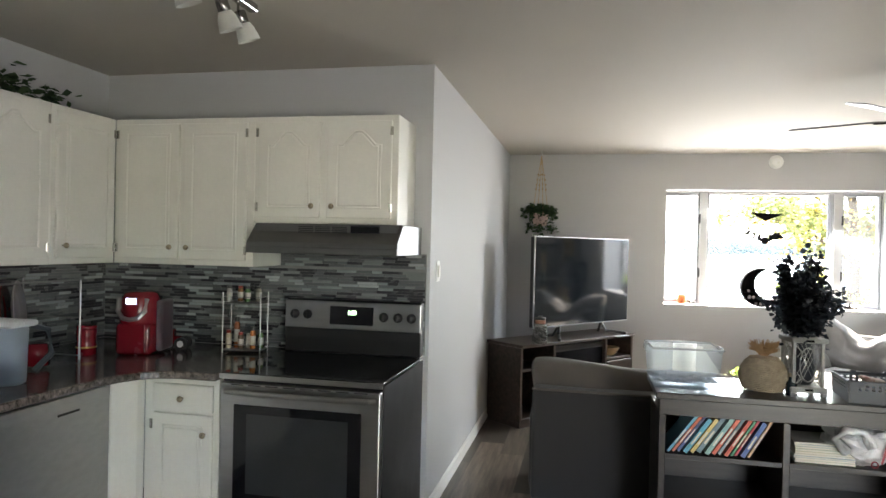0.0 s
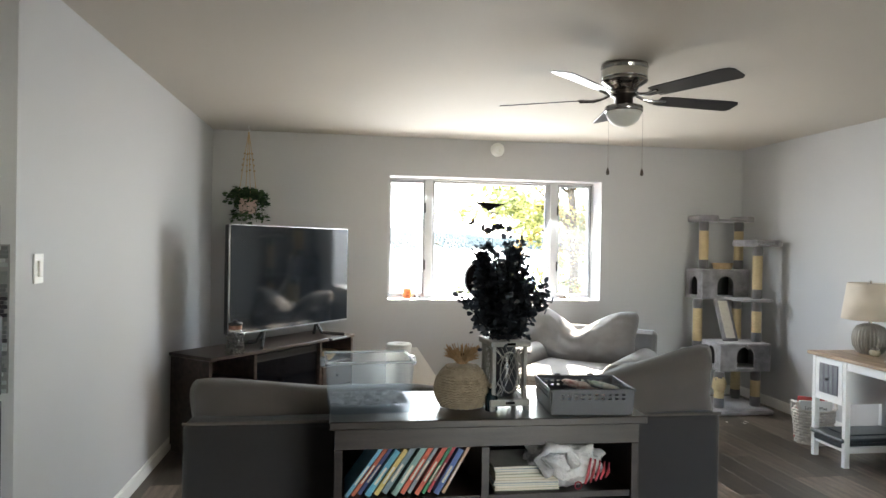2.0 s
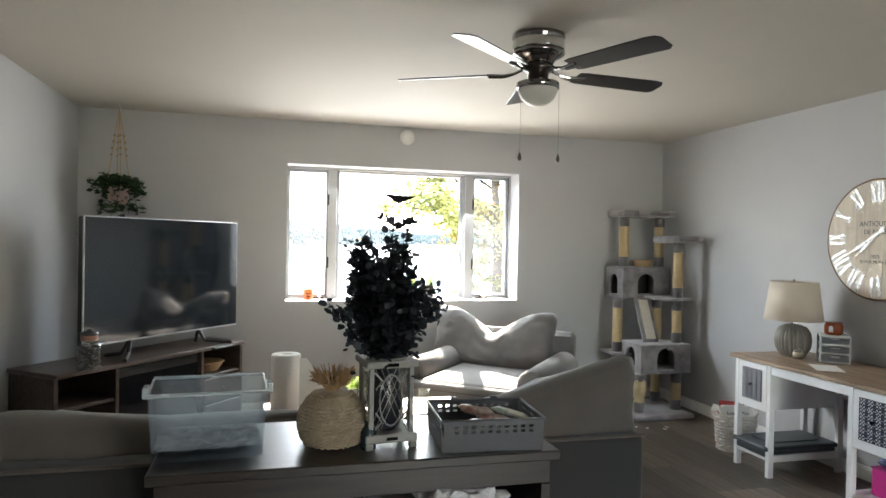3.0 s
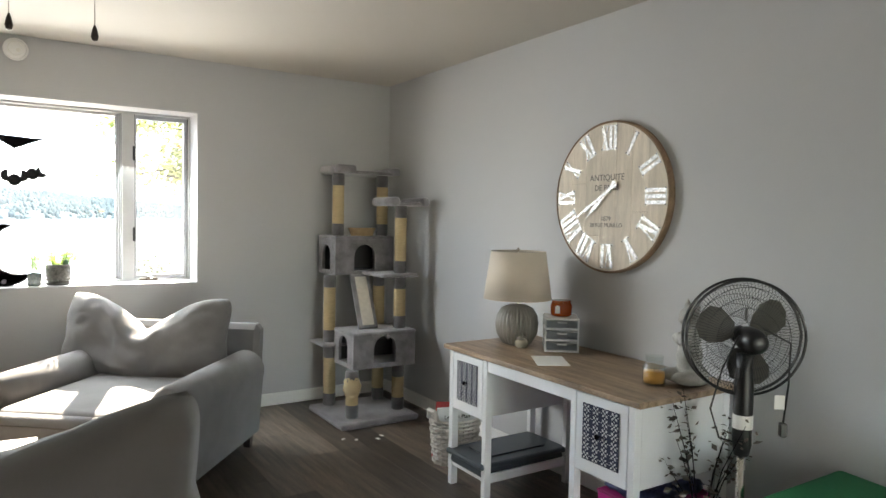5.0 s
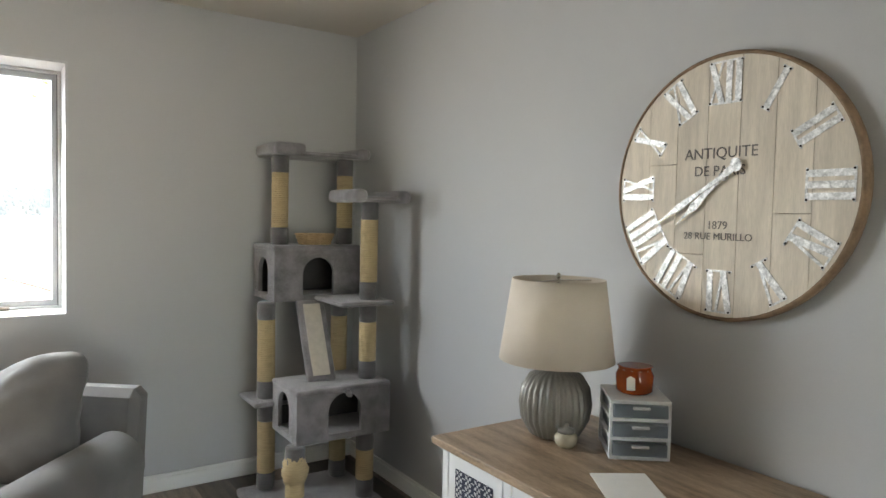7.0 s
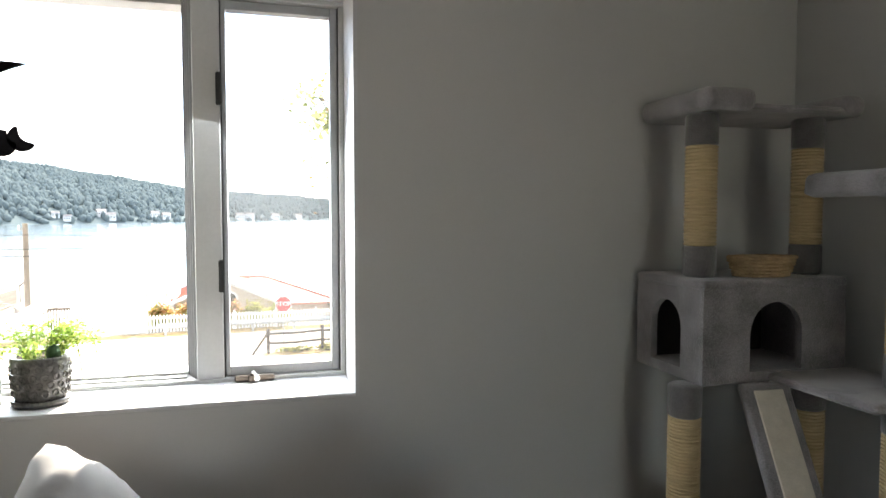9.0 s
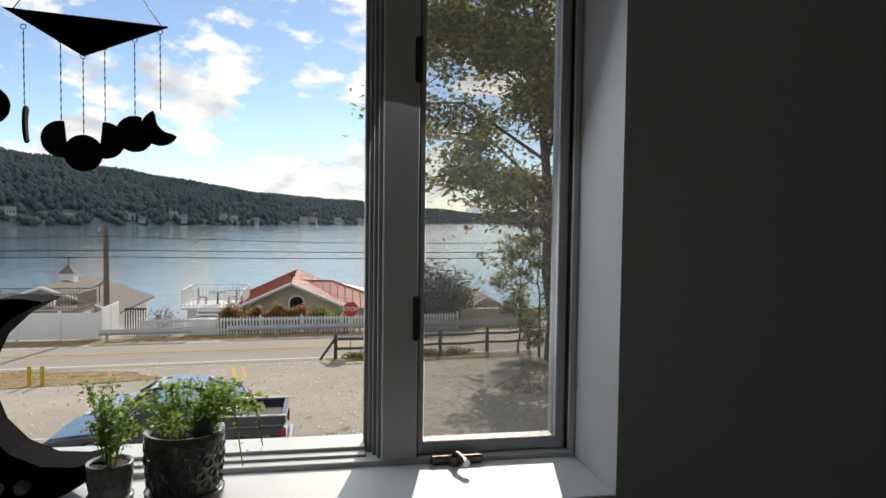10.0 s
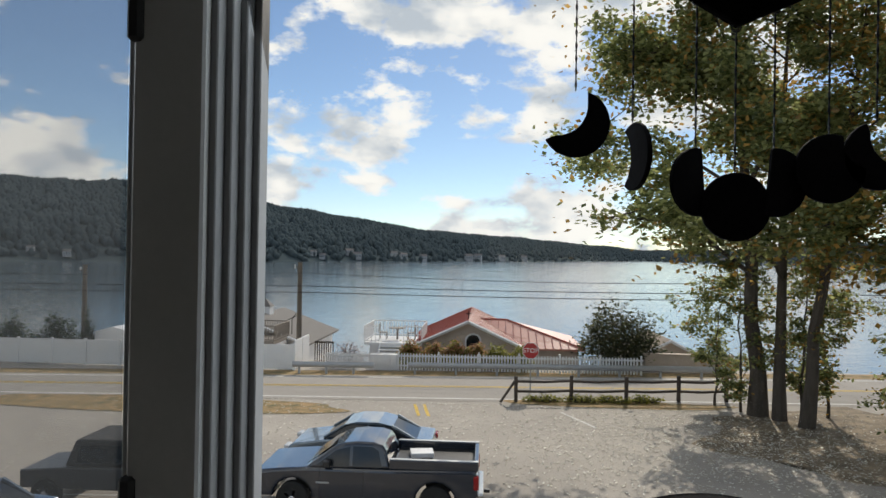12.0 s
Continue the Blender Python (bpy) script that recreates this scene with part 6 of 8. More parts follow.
M_KNOB = mat("antique_brass", (.36, .30, .22), .3, 1.0, var=.15, scale=60, bump=.03)


def knob_on(parent, at):
    part("knob", L([(.005, 0), (.005, .012), (.013, .018), (.015, .024), (.012, .030), (.002, .033)], 16, None, at), M_KNOB, parent, "antique brass knob", smooth=True)


def hinge_on(parent, at):
    bm = L([(.0045, -.022), (.0045, .022)], 8)
    B(-.012, -.002, -.022, .0, .002, .022, .001, 1, bm)
    bmesh.ops.transform(bm, verts=bm.verts, matrix=at)
    part("hinge", bm, M_CHROME, parent)


def cab_door(parent, w, h, cathedral, at, knob, hinge_x):
    """A door in its own plane: x across, z up, -y to the room; raised panel with an arched or straight head."""
    d = part("door", B(0, -.018, 0, w, 0, h, .004, 2), M_CAB, parent, at=at)
    m_, top = .055, h - .055
    if cathedral:
        head = [(w - m_, top - .07), (w - m_ - .03, top - .07), (w / 2 + .055, top - .035), (w / 2 + .02, top - .002), (w / 2, top), (w / 2 - .02, top - .002), (w / 2 - .055, top - .035), (m_ + .03, top - .07), (m_, top - .07)]
    else:
        head = [(w - m_, top), (m_, top)]
    out_ = [(m_, m_), (w - m_, m_)] + head
    part("panel", P([(w / 2 + (x - w / 2) * .9, h / 2 + (z - h / 2) * .955) for x, z in out_], .007, None, pose(0, -.018, 0, 90), .006), M_CAB, d)
    n = len(out_)
    part("moulding", T([(x, -.019, z) for x, z in out_], .0065, 6, closed=True), M_CAB, d)
    if knob:
        knob_on(d, pose(knob[0], -.018, knob[1], 90))
    for z in (.055, h - .055):
        hinge_on(d, pose(hinge_x, -.018, z))
    return d


up = thing("wall_cabinet", "white painted double wall cabinet with brass knobs", "cabinet", (-1.735, 2.44, CABB))
W1 = .845
part("body", B(0, 0, 0, W1, KY - 2.44, CABT - CABB, .003, 1), M_CAB, up)
cab_door(up, .372, .735, False, pose(.035, -.001, .03), (.335, .065), -.004)
cab_door(up, .372, .735, False, pose(.435, -.001, .03), (.037, .065), .376)
sh_ = thing("short_wall_cabinet", "short white wall cabinet with arched doors above the hood", "cabinet", (-.889, 2.44, SHB))
W2 = .792
part("body", B(.001, 0, 0, W2, KY - 2.44, CABT - SHB, .003, 1), M_CAB, sh_)
cab_door(sh_, .345, .50, True, pose(.03, -.001, .03), (.31, .06), -.004)
cab_door(sh_, .345, .50, True, pose(.415, -.001, .03), (.035, .06), .349)
for k in range(4):
    wc = thing("wall_cabinet", "white painted wall cabinet beside the corner", "cabinet")
    y1 = 2.438 - k * .46
    wc.matrix_world = Matrix.Translation((-1.735, y1 - .458, CABB)) @ Euler((0, 0, radians(90))).to_matrix().to_4x4()
    part("body", B(0, 0, 0, .457, 1.735 - 2.06 + .65, CABT - CABB, .003, 1), M_CAB, wc)
    cab_door(wc, .40, .735, k > 0, pose(.028, -.001, .03), (.035, .065), .404)
gp = thing("greenery_garland", "dark green garland lying on top of the cabinets", "garland", (-1.90, 1.75, CABT))
part("stem", T([(0, -.3, .02), (0, .1, .03), (.02, .45, .02)], .006, 5), M_SOOT, gp)
leaf_cloud("leaves", [(0, -.3 + .1 * i, .04 + .03 * (i % 3), 1) for i in range(8)], 260, .06, (.05, .05, .03), M_IVY, gp, 20)

hood = thing("range_hood", "stainless steel range hood above the stove", "range hood", (-.85, 2.29, 1.465))
M_HOOD = mat("hood_steel", (.24, .24, .245), .38, 1.0, var=.06, scale=3, fine=60, bump=.05, stretch=(1, 8, 8))
part("body", P([(0, .03), (.02, .0), (.48, .0), (.48, .153), (.10, .153), (.0, .055)], .80, None, pose(0, 0, 0, 90, 0, 90), .003), M_HOOD, hood)
part("front_lip", B(0, -.008, .0, .80, .03, .034, .004, 1), M_HOOD, hood)
face = part("control_face", B(.02, .058, .100, .78, .094, .150, .002, 1), M_HOOD, hood)
for k in range(3):
    bm = bmesh.new()
    for j in range(4):
        B(.26 + k * .09, .054, .108 + j * .009, .34 + k * .09, .059, .112 + j * .009, bm=bm)
    part("vent_slots", bm, M_BLACK, face)
part("control_strip", B(.54, .054, .106, .69, .059, .144, .001, 1), M_BLACKGLASS, face)

# mosaic of glass and stone strips
M_GROUT = mat("grey_grout", (.20, .20, .20), .9, bump=.2)
sp1 = structure("backsplash", B(KX + .004, KY - .006, .91, -.02, KY, 1.47), M_GROUT, "mosaic backsplash of grey glass and stone strips", "backsplash")
sp2 = structure("backsplash_west", B(KX, .6, .91, KX + .006, KY - .006, 1.385), M_GROUT, "mosaic backsplash of grey glass and stone strips", "backsplash")
strip_mats = [mat("mosaic_strip", c, r, var=.15, scale=14, bump=.05, per=.15) for c, r in (((.045, .045, .05), .25), ((.13, .14, .145), .12), ((.26, .29, .29), .08), ((.075, .08, .085), .3), ((.20, .21, .21), .12), ((.36, .38, .38), .10))]
rs = random.Random(12)
mesh_bank = {}


def strip_mesh(w, m_):
    key = (round(w, 3), m_.name)
    if key not in mesh_bank:
        bm = B(0, -.0045, 0, w, 0, .0145, .0012, 1)
        me = bpy.data.meshes.new("tile_strip")
        bm.to_mesh(me)
        bm.free()
        me.materials.append(m_)
        mesh_bank[key] = me
    return mesh_bank[key]


rest = [bmesh.new() for _ in strip_mats]


def row_of(x0, x1, z, place, single):
    x = x0 - rs.random() * .08
    while x < x1:
        w = rs.choice((.06, .09, .12, .15))
        k = rs.choices(range(6), (5, 4, 2, 4, 3, 1))[0]
        a, b = max(x, x0), min(x + w, x1)
        if b - a > .012:
            full = a == x and b == x + w
            if single and full and a > -.95:
                o = new("tile_strip", strip_mesh(w - .002, strip_mats[k]))
                o.parent = sp1
                o.location = (a, KY - .0062, z)
            else:
                put(rest[k], B(0, -.0045, 0, b - a - .002, 0, .0145), place(a, z))
        x += w


nrow = 35
for j in range(nrow):
    z = .912 + j * .0158
    x1 = -.022
    if z > 1.385 and z + .016 < 1.47:
        row_of(-.885, x1, z, lambda a, z_: Matrix.Translation((a, KY - .0062, z_)), j > 12)
    elif z < 1.37:
        row_of(KX + .008, x1, z, lambda a, z_: Matrix.Translation((a, KY - .0062, z_)), j > 17)
        row_of(1.3, KY - .012, z, lambda a, z_: Matrix.Translation((KX + .0062, a, z_)) @ Euler((0, 0, radians(90))).to_matrix().to_4x4(), False)
for bm, m_ in zip(rest, strip_mats):
    o = part("tile_strips", bm, m_, sp1)
    o["kind"] = "stuff"

# base cabinets and counter
bc = thing("base_cabinet", "white base cabinet with one drawer and one door", "cabinet", (-1.20, 2.0, 0))
part("body", B(0, 0, .10, .392, .76, .875, .003, 1), M_CAB, bc)
part("toe_kick", B(0, .06, 0, .392, .70, .10), M_BLACK, bc)
dr = part("drawer_front", B(.055, -.018, .715, .365, 0, .845, .005, 2), M_CAB, bc)
knob_on(dr, pose(.21, -.018, .78, 90))
cab_door(bc, .31, .585, False, pose(.055, -.001, .12), (.275, .50), -.004)
cf = thing("corner_cabinet", "white curved corner filler between the cabinets", "cabinet", (-1.20, 2.0, 0))
part("panel", P([(0, .0), (-.86, .0), (-.86, -.17), (-.05, -.17), (-.03, -.12), (-.005, -.05)], .775, None, pose(0, 0, .10), .004), M_CAB, cf)
ctr = thing("countertop", "dark speckled granite countertop with a curved inner corner", "countertop", (0, 0, .875))
pts = [(-.805, 1.955), (-.805, 2.77), (KX + .001, 2.77), (KX + .001, .2), (-1.235, .2), (-1.225, 1.35), (-1.205, 1.70), (-1.18, 1.80), (-1.14, 1.88), (-1.08, 1.93), (-1.0, 1.953)]
part("slab", P(pts, .035, None, None, .006), M_GRANITE, ctr)
dw = thing("dishwasher", "stainless steel dishwasher under the counter", "dishwasher", (-1.26, 1.20, 0))
part("body", B(-.60, 0, .10, 0, .61, .868, .003, 1), M_BLACK, dw)
part("door", B(0, .004, .11, .022, .606, .865, .006, 2), M_STEEL, dw)
part("control_strip", B(.022, .01, .815, .026, .60, .862, .001, 1), M_STEEL, dw)
part("vent", B(.0225, .30, .79, .0245, .42, .80), M_BLACK, dw)
bcw = thing("base_cabinet", "white base cabinet beside the dishwasher", "cabinet", (-1.26, .2, 0))
part("body", B(-.60, 0, .10, 0, .99, .874, .003, 1), M_CAB, bcw)
part("toe_kick", B(-.60, 0, 0, -.06, .99, .10), M_BLACK, bcw)

sv = thing("electric_range", "stainless steel electric range with a black glass top", "stove", (-.795, 1.99, 0))
SVW = .78
part("side_panel", B(0, .02, .02, .02, .73, .895, .002, 1), M_BLACK, sv)
part("side_panel", B(SVW - .02, .02, .02, SVW, .73, .895, .002, 1), M_BLACK, sv)
part("body", B(.02, .03, .05, SVW - .02, .72, .89), M_BLACK, sv)
part("cooktop", B(-.004, -.012, .893, SVW + .004, .66, .915, .005, 2), M_BLACKGLASS, sv, "black ceramic glass cooktop")
part("cooktop_trim", B(-.005, -.016, .888, SVW + .005, -.010, .912, .002, 1), M_STEEL, sv)
door = part("oven_door", B(.005, -.018, .26, SVW - .005, .022, .872, .006, 2), M_STEEL, sv)
part("oven_window", B(.075, -.021, .33, SVW - .09, -.017, .775, .002, 1), M_BLACKGLASS, door)
inner = part("inner_window", B(.14, -.0225, .37, SVW - .15, -.0205, .735, .001, 1), mat("oven_window_grey", (.028, .030, .032), .12, bump=0), door)
part("handle", T([(.03, -.02, .835), (.05, -.05, .838), (.20, -.062, .838), (SVW / 2, -.065, .838), (SVW - .20, -.062, .838), (SVW - .05, -.05, .838), (SVW - .03, -.02, .835)], .013, 10), M_STEEL, door)
bm = bmesh.new()
for k in range(8):
    B(.06 + k * .085, -.0195, .862, .12 + k * .085, -.0175, .867, bm=bm)
part("vent_slots", bm, M_BLACK, door)
part("drawer", B(.005, -.012, .06, SVW - .005, .022, .25, .006, 2), M_STEEL, sv)
bg = part("backguard", P([(.66, .915), (.66, 1.0), (.672, 1.20), (.685, 1.208), (.73, 1.208), (.73, .915)], SVW, None, pose(0, 0, 0, 90, 0, 90), .004), M_BLACK, sv)
part("control_panel", put(None, B(.0, -.004, -.075, SVW, .004, .075, .006, 2), pose(0, .662, 1.125, -3)), M_STEEL, bg)
part("display", put(None, B(.265, -.007, -.05, .515, -.003, .05, .003, 1), pose(0, .662, 1.125, -3)), M_BLACKGLASS, bg)
part("display_digits", put(None, text_bm("1:01", .032, .0004), pose(.395, .6535, 1.142, 87)), glow("green_digits", (.35, .8, .35), 1.2), bg)
for x in (.06, .135, .575, .655, .73):
    k_ = part("knob", L([(.026, 0), (.026, .008), (.020, .014), (.018, .026), (.003, .028)], 22, None, pose(x, .657, 1.125, 87)), M_BLACK, bg, "black control knob", smooth=True)
    part("knob_grip", put(None, B(-.004, -.034, -.018, .004, -.024, .018, .002, 1), pose(x, .657, 1.125, -3)), M_BLACK, k_)

# things on the counter
M_REDPL = mat("dark_red_plastic", (.17, .008, .014), .25, var=.08, bump=.02)
km = thing("coffee_maker", "dark red pod coffee maker with a blue display", "coffee maker", (-1.475, 2.33, .91), 12)
part("body", B(-.095, -.10, 0, .095, .14, .17, .03, 4), M_REDPL, km, smooth=True)
part("head", L([(.098, .155), (.104, .18), (.100, .29), (.085, .325), (.05, .335)], 32, None, Matrix.Diagonal((.98, 1.1, 1, 1))), M_REDPL, km, smooth=True)
part("front_panel", B(-.07, -.107, .015, .07, -.097, .165, .008, 2), M_REDPL, km)
part("handle_arch", T([(-.072, -.095, .30), (-.070, -.112, .235), (-.04, -.125, .20), (0, -.13, .192), (.04, -.125, .20), (.070, -.112, .235), (.072, -.095, .30)], .012, 8), M_STEEL, km)
scr = part("display", B(-.03, -.118, .27, .03, -.108, .305, .002, 1), M_BLACK, km)
part("screen_glow", B(-.024, -.1195, .274, .024, -.1178, .301), glow("blue_display", (.35, .45, 1.0), 1.6), scr)
part("reservoir", B(.10, -.05, .02, .135, .10, .29, .015, 3), M_DRAWC, km)
cn = thing("canister", "red metal canister with a yellow band", "canister", (-1.70, 2.20, .91))
part("body", L([(.046, 0), (.050, .005), (.048, .06), (.044, .075), (.048, .09), (.050, .13), (.046, .135)], 28), M_REDPL, cn, smooth=True)
part("band", C(0, 0, .038, .046, .0498, 28), mat("gold_band", (.45, .28, .06), .4, .6, bump=0), cn)
part("lid", C(0, 0, .135, .155, .048, 28, bevel=.004), M_REDPL, cn)
tr = thing("toy_tractor", "red toy tractor with black wheels", "toy", (-1.385, 2.50, .91), 15)
part("body", B(-.035, -.025, .03, .03, .025, .075, .008, 2), M_REDPL, tr)
part("cab", B(-.04, -.028, .07, .0, .028, .115, .008, 2), M_REDPL, tr)
for x, r_ in ((-.03, .022), (.045, .036)):
    for y in (-.036, .036):
        w_ = part("wheel", L([(r_ * .6, -.012), (r_, -.010), (r_, .010), (r_ * .6, .012)], 18, None, pose(x, y, r_, 90)), M_BLACK, tr)
        part("hub", C(0, 0, -.013, .013, r_ * .5, 12), M_DRAWW, w_, at=pose(x, y, r_, 90))
rk = thing("spice_rack", "two-tier chrome wire spice rack", "rack", (-.99, 2.56, .91), 8)
for z in (.012, .27):
    part("tier", B(-.105, -.06, z, .105, .06, z + .008, .002, 1), M_HOOD, rk)
    part("tier_rail", T([(-.105, -.06, z + .035), (.105, -.06, z + .035), (.105, .06, z + .035), (-.105, .06, z + .035)], .0025, 5, closed=True), M_HOOD, rk)
for x in (-.105, .105):
    for y in (-.06, .06):
        part("upright", C(x, y, 0, .33, .004, 8), M_HOOD, rk)
SP = [((.55, .50, .38), (.35, .04, .03)), ((.30, .10, .04), (.05, .05, .05)), ((.12, .09, .06), (.35, .04, .03)), ((.55, .52, .48), (.45, .43, .40)), ((.40, .14, .04), (.05, .05, .05)), ((.10, .16, .06), (.05, .05, .05)), ((.42, .40, .38), (.05, .05, .05)), ((.22, .12, .06), (.35, .04, .03)), ((.10, .20, .08), (.05, .05, .05)), ((.30, .28, .24), (.05, .05, .05))]
for k, (c_, lid_c) in enumerate(SP):
    low = k < 6
    lx = -.085 + .034 * (k if low else (k - 6) * 1.5)
    h_ = (.10, .17, .09, .08, .12, .10, .085, .085, .085, .085)[k]
    loc = Matrix.Translation((-.99, 2.56, .91)) @ Euler((0, 0, radians(8))).to_matrix().to_4x4() @ Vector((lx, -.02 + .03 * (k % 2), .0205 if low else .2785))
    sj = thing("spice_jar", "small spice jar with a coloured cap on the rack", "jar", tuple(loc), group="spice jars")
    part("jar", L([(.013, 0), (.0155, .004), (.0155, h_ * .75), (.011, h_ * .85)], 16), mat("spice_fill", c_, .25, var=.2, bump=0), sj, smooth=True)
    part("label", C(0, 0, h_ * .2, h_ * .6, .0158, 16), mat("spice_label", (.5, .47, .42), .6, var=.2, scale=60, bump=0), sj)
    part("cap", C(0, 0, h_ * .85, h_, .0125, 14), mat("spice_cap", lid_c, .4, bump=0), sj)
dish_ = thing("dish_rack", "chrome dish rack with plates beside the wall", "dish rack", (-1.80, 1.85, .91))
for x in (-.17, .17):
    part("hoop", T([(x, -.28, .0), (x, -.28, .40), (x, .22, .40), (x, .22, .0)], .006, 7), M_HOOD, dish_)
for y in (-.28, -.03, .22):
    part("bar", T([(-.17, y, .02), (.17, y, .02)], .004, 6), M_HOOD, dish_)
    part("bar", T([(-.17, y, .21), (.17, y, .21)], .004, 6), M_HOOD, dish_)
for k, (y, r_, c_, nm) in enumerate(((-.12, .16, (.55, .54, .51), "white"), (-.06, .12, (.22, .03, .03), "dark red"), (.02, .15, (.52, .51, .49), "white"))):
    pl = tagged(part("plate", L([(.002, 0), (r_ * .6, .0), (r_, .02), (r_, .024), (r_ * .6, .006), (.002, .006)], 36), mat("plate_glaze", c_, .2, bump=0), smooth=True), nm + " plate standing in the dish rack", "plate", "plates in the rack")
    pl.matrix_world = pose(-1.80, 1.83 + y, 1.16 + .02 * (k % 2), 0, 84, 35)
rc = tagged(part("red_cup", L([(.03, 0), (.04, .005), (.05, .10), (.047, .10), (.037, .01)], 22, None, None, lambda a, k: 1 + .03 * math.cos(12 * a)), M_REDPL, smooth=True), "ribbed red cup beside the dish rack", "cup")
rc.matrix_world = pose(-1.62, 1.80, 1.03, 180, 0, 0)
pt = thing("water_pitcher", "clear plastic water filter pitcher with a white lid", "pitcher", (-1.50, 1.50, .91))
part("jug", L([(.065, 0), (.078, .01), (.085, .24), (.081, .24), (.073, .012)], 30, None, Matrix.Diagonal((1.15, .85, 1, 1))), M_DRAWC, pt, smooth=True)
part("filter_tray", C(0, 0, .10, .235, .066, 24), M_DRAWW, pt)
part("lid", B(-.105, -.075, .238, .10, .075, .265, .015, 3), M_DRAWW, pt, smooth=True)
part("handle", T([(.07, .05, .24), (.12, .10, .22), (.13, .11, .12), (.09, .06, .05)], .013, 8), M_TUBLID, pt)

# spotlight bar on the ceiling
tl = thing("track_light", "ceiling spotlight bar with frosted glass shades", "ceiling light", (-.55, 1.52, H))
part("bar", B(-.02, -.45, -.035, .02, .25, 0, .006, 2), M_NICKEL, tl)
for y in (-.30, -.02, .12):
    arm_ = part("arm", T([(0, y, -.03), (.0, y, -.075), (.01, y - .01, -.09)], .006, 7), M_NICKEL, tl)
    part("socket", L([(.020, 0), (.024, -.01), (.024, -.05), (.02, -.055)], 18, None, pose(.01, y - .01, -.075, 18, -14, 0)), M_NICKEL, arm_, smooth=True)
    part("glass_shade", L([(.026, -.05), (.036, -.07), (.046, -.12), (.043, -.12), (.030, -.065)], 22, None, pose(.01, y - .01, -.075, 18, -14, 0)), M_FROST, arm_, smooth=True)


# ---- outdoors: parking lot, road, houses, lake and hills ----
G, WATER = -4.95, -9.0
M_ASPH = mat("worn_asphalt", (0.32, 0.288, 0.25), 0.9, var=0.16, scale=0.22, fine=45, bump=0.2, dist=0.006, c2=(0.385, 0.35, 0.305), detail=9)
M_ROAD = mat("road_asphalt", (0.31, 0.285, 0.255), 0.9, var=0.14, scale=0.3, fine=18, bump=0.3, dist=0.008, detail=8)
M_GRASS = mat("dry_lawn", (0.15, 0.16, 0.06), 0.95, var=0.4, scale=2.2, fine=30, bump=0.9, dist=0.03, c2=(0.33, 0.21, 0.10))
M_LITTER = mat("leaf_litter", (0.16, 0.12, 0.075), 0.95, var=0.5, scale=1.4, fine=30, bump=0.6, dist=0.02, c2=(0.24, 0.19, 0.13))
M_WATER = mat("lake_water", (0.115, 0.15, 0.175), 0.10, var=0.1, scale=0.05, fine=0.9, bump=0.22, dist=0.2, stretch=(0.5, 1.4, 1), rvar=0.04)
M_WHITE = mat("white_vinyl", (0.74, 0.74, 0.74), 0.5, var=0.05, scale=2, bump=0.05)
M_MARK = mat("road_paint_white", (0.62, 0.61, 0.58), 0.8, var=0.2, scale=3, fine=40, bump=0.2)
M_YEL = mat("road_paint_yellow", (0.55, 0.36, 0.04), 0.8, var=0.2, scale=3, fine=40, bump=0.2)
M_REDROOF = mat("red_metal_roof", (0.36, 0.075, 0.045), 0.45, var=0.12, scale=0.8, bump=0.05)
# paler copy of the red roof: glancing sky reflection put into the colour
M_ROOFSHEEN = mat("pale_pink_metal_roof", (0.50, 0.22, 0.17), 0.28, var=0.12, scale=0.8, bump=0.05)
M_STUCCO = mat("tan_siding", (0.48, 0.40, 0.33), 0.8, var=0.1, scale=2, bump=0.2)
M_SHINGLE = mat("grey_shingle", (0.16, 0.15, 0.14), 0.9, var=0.25, scale=6, fine=30, bump=0.4, dist=0.01)
M_TANROOF = mat("tan_shingle", (0.25, 0.20, 0.15), 0.9, var=0.2, scale=4, bump=0.3)
M_DECKWOOD = mat("weathered_deck_wood", (0.22, 0.19, 0.16), 0.8, var=0.25, scale=4, bump=0.3)
M_RAILWOOD = mat("dark_rail_wood", (0.07, 0.055, 0.045), 0.85, var=0.3, scale=5, bump=0.3)
M_GALV = mat("galvanised_steel", (0.40, 0.41, 0.42), 0.45, 0.7, var=0.1, scale=2, bump=0.05)
M_POLE = mat("pole_wood", (0.15, 0.125, 0.10), 0.9, var=0.3, scale=3, fine=40, bump=0.4, stretch=(1, 1, .1))
M_BARK = mat("bark", (0.075, 0.062, 0.05), 0.95, var=0.45, scale=5, fine=40, bump=1.0, dist=0.03, stretch=(1, 1, .25))
M_LEAF = leafy("oak_leaf", (0.12, 0.155, 0.055), (0.44, 0.46, 0.19), 0.4)
M_AUT = leafy("autumn_leaf", (0.28, 0.17, 0.04), (0.58, 0.36, 0.10), 0.5)
M_BUSH = leafy("shrub_leaf", (0.05, 0.062, 0.03), (0.11, 0.11, 0.05), 1.0)
M_HEDGE = leafy("hedge_leaf", (0.018, 0.035, 0.015), (0.05, 0.075, 0.03), 1.0)
M_PLUME = leafy("grass_plume", (0.42, 0.22, 0.12), (0.65, 0.40, 0.24), 1.0)
M_BLADE = leafy("ornamental_grass", (0.22, 0.24, 0.05), (0.42, 0.38, 0.10), 1.0)
# distance haze is mixed into this blue-grey woods colour, there is no volume
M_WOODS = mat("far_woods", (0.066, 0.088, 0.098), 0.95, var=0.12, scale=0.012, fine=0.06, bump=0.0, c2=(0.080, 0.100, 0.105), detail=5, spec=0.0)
M_TYRE = mat("tyre_rubber", (0.012, 0.012, 0.012), 0.85, bump=0.2)
M_ALLOY = mat("alloy_wheel", (0.60, 0.60, 0.61), 0.35, 0.35, var=0.05, bump=0)
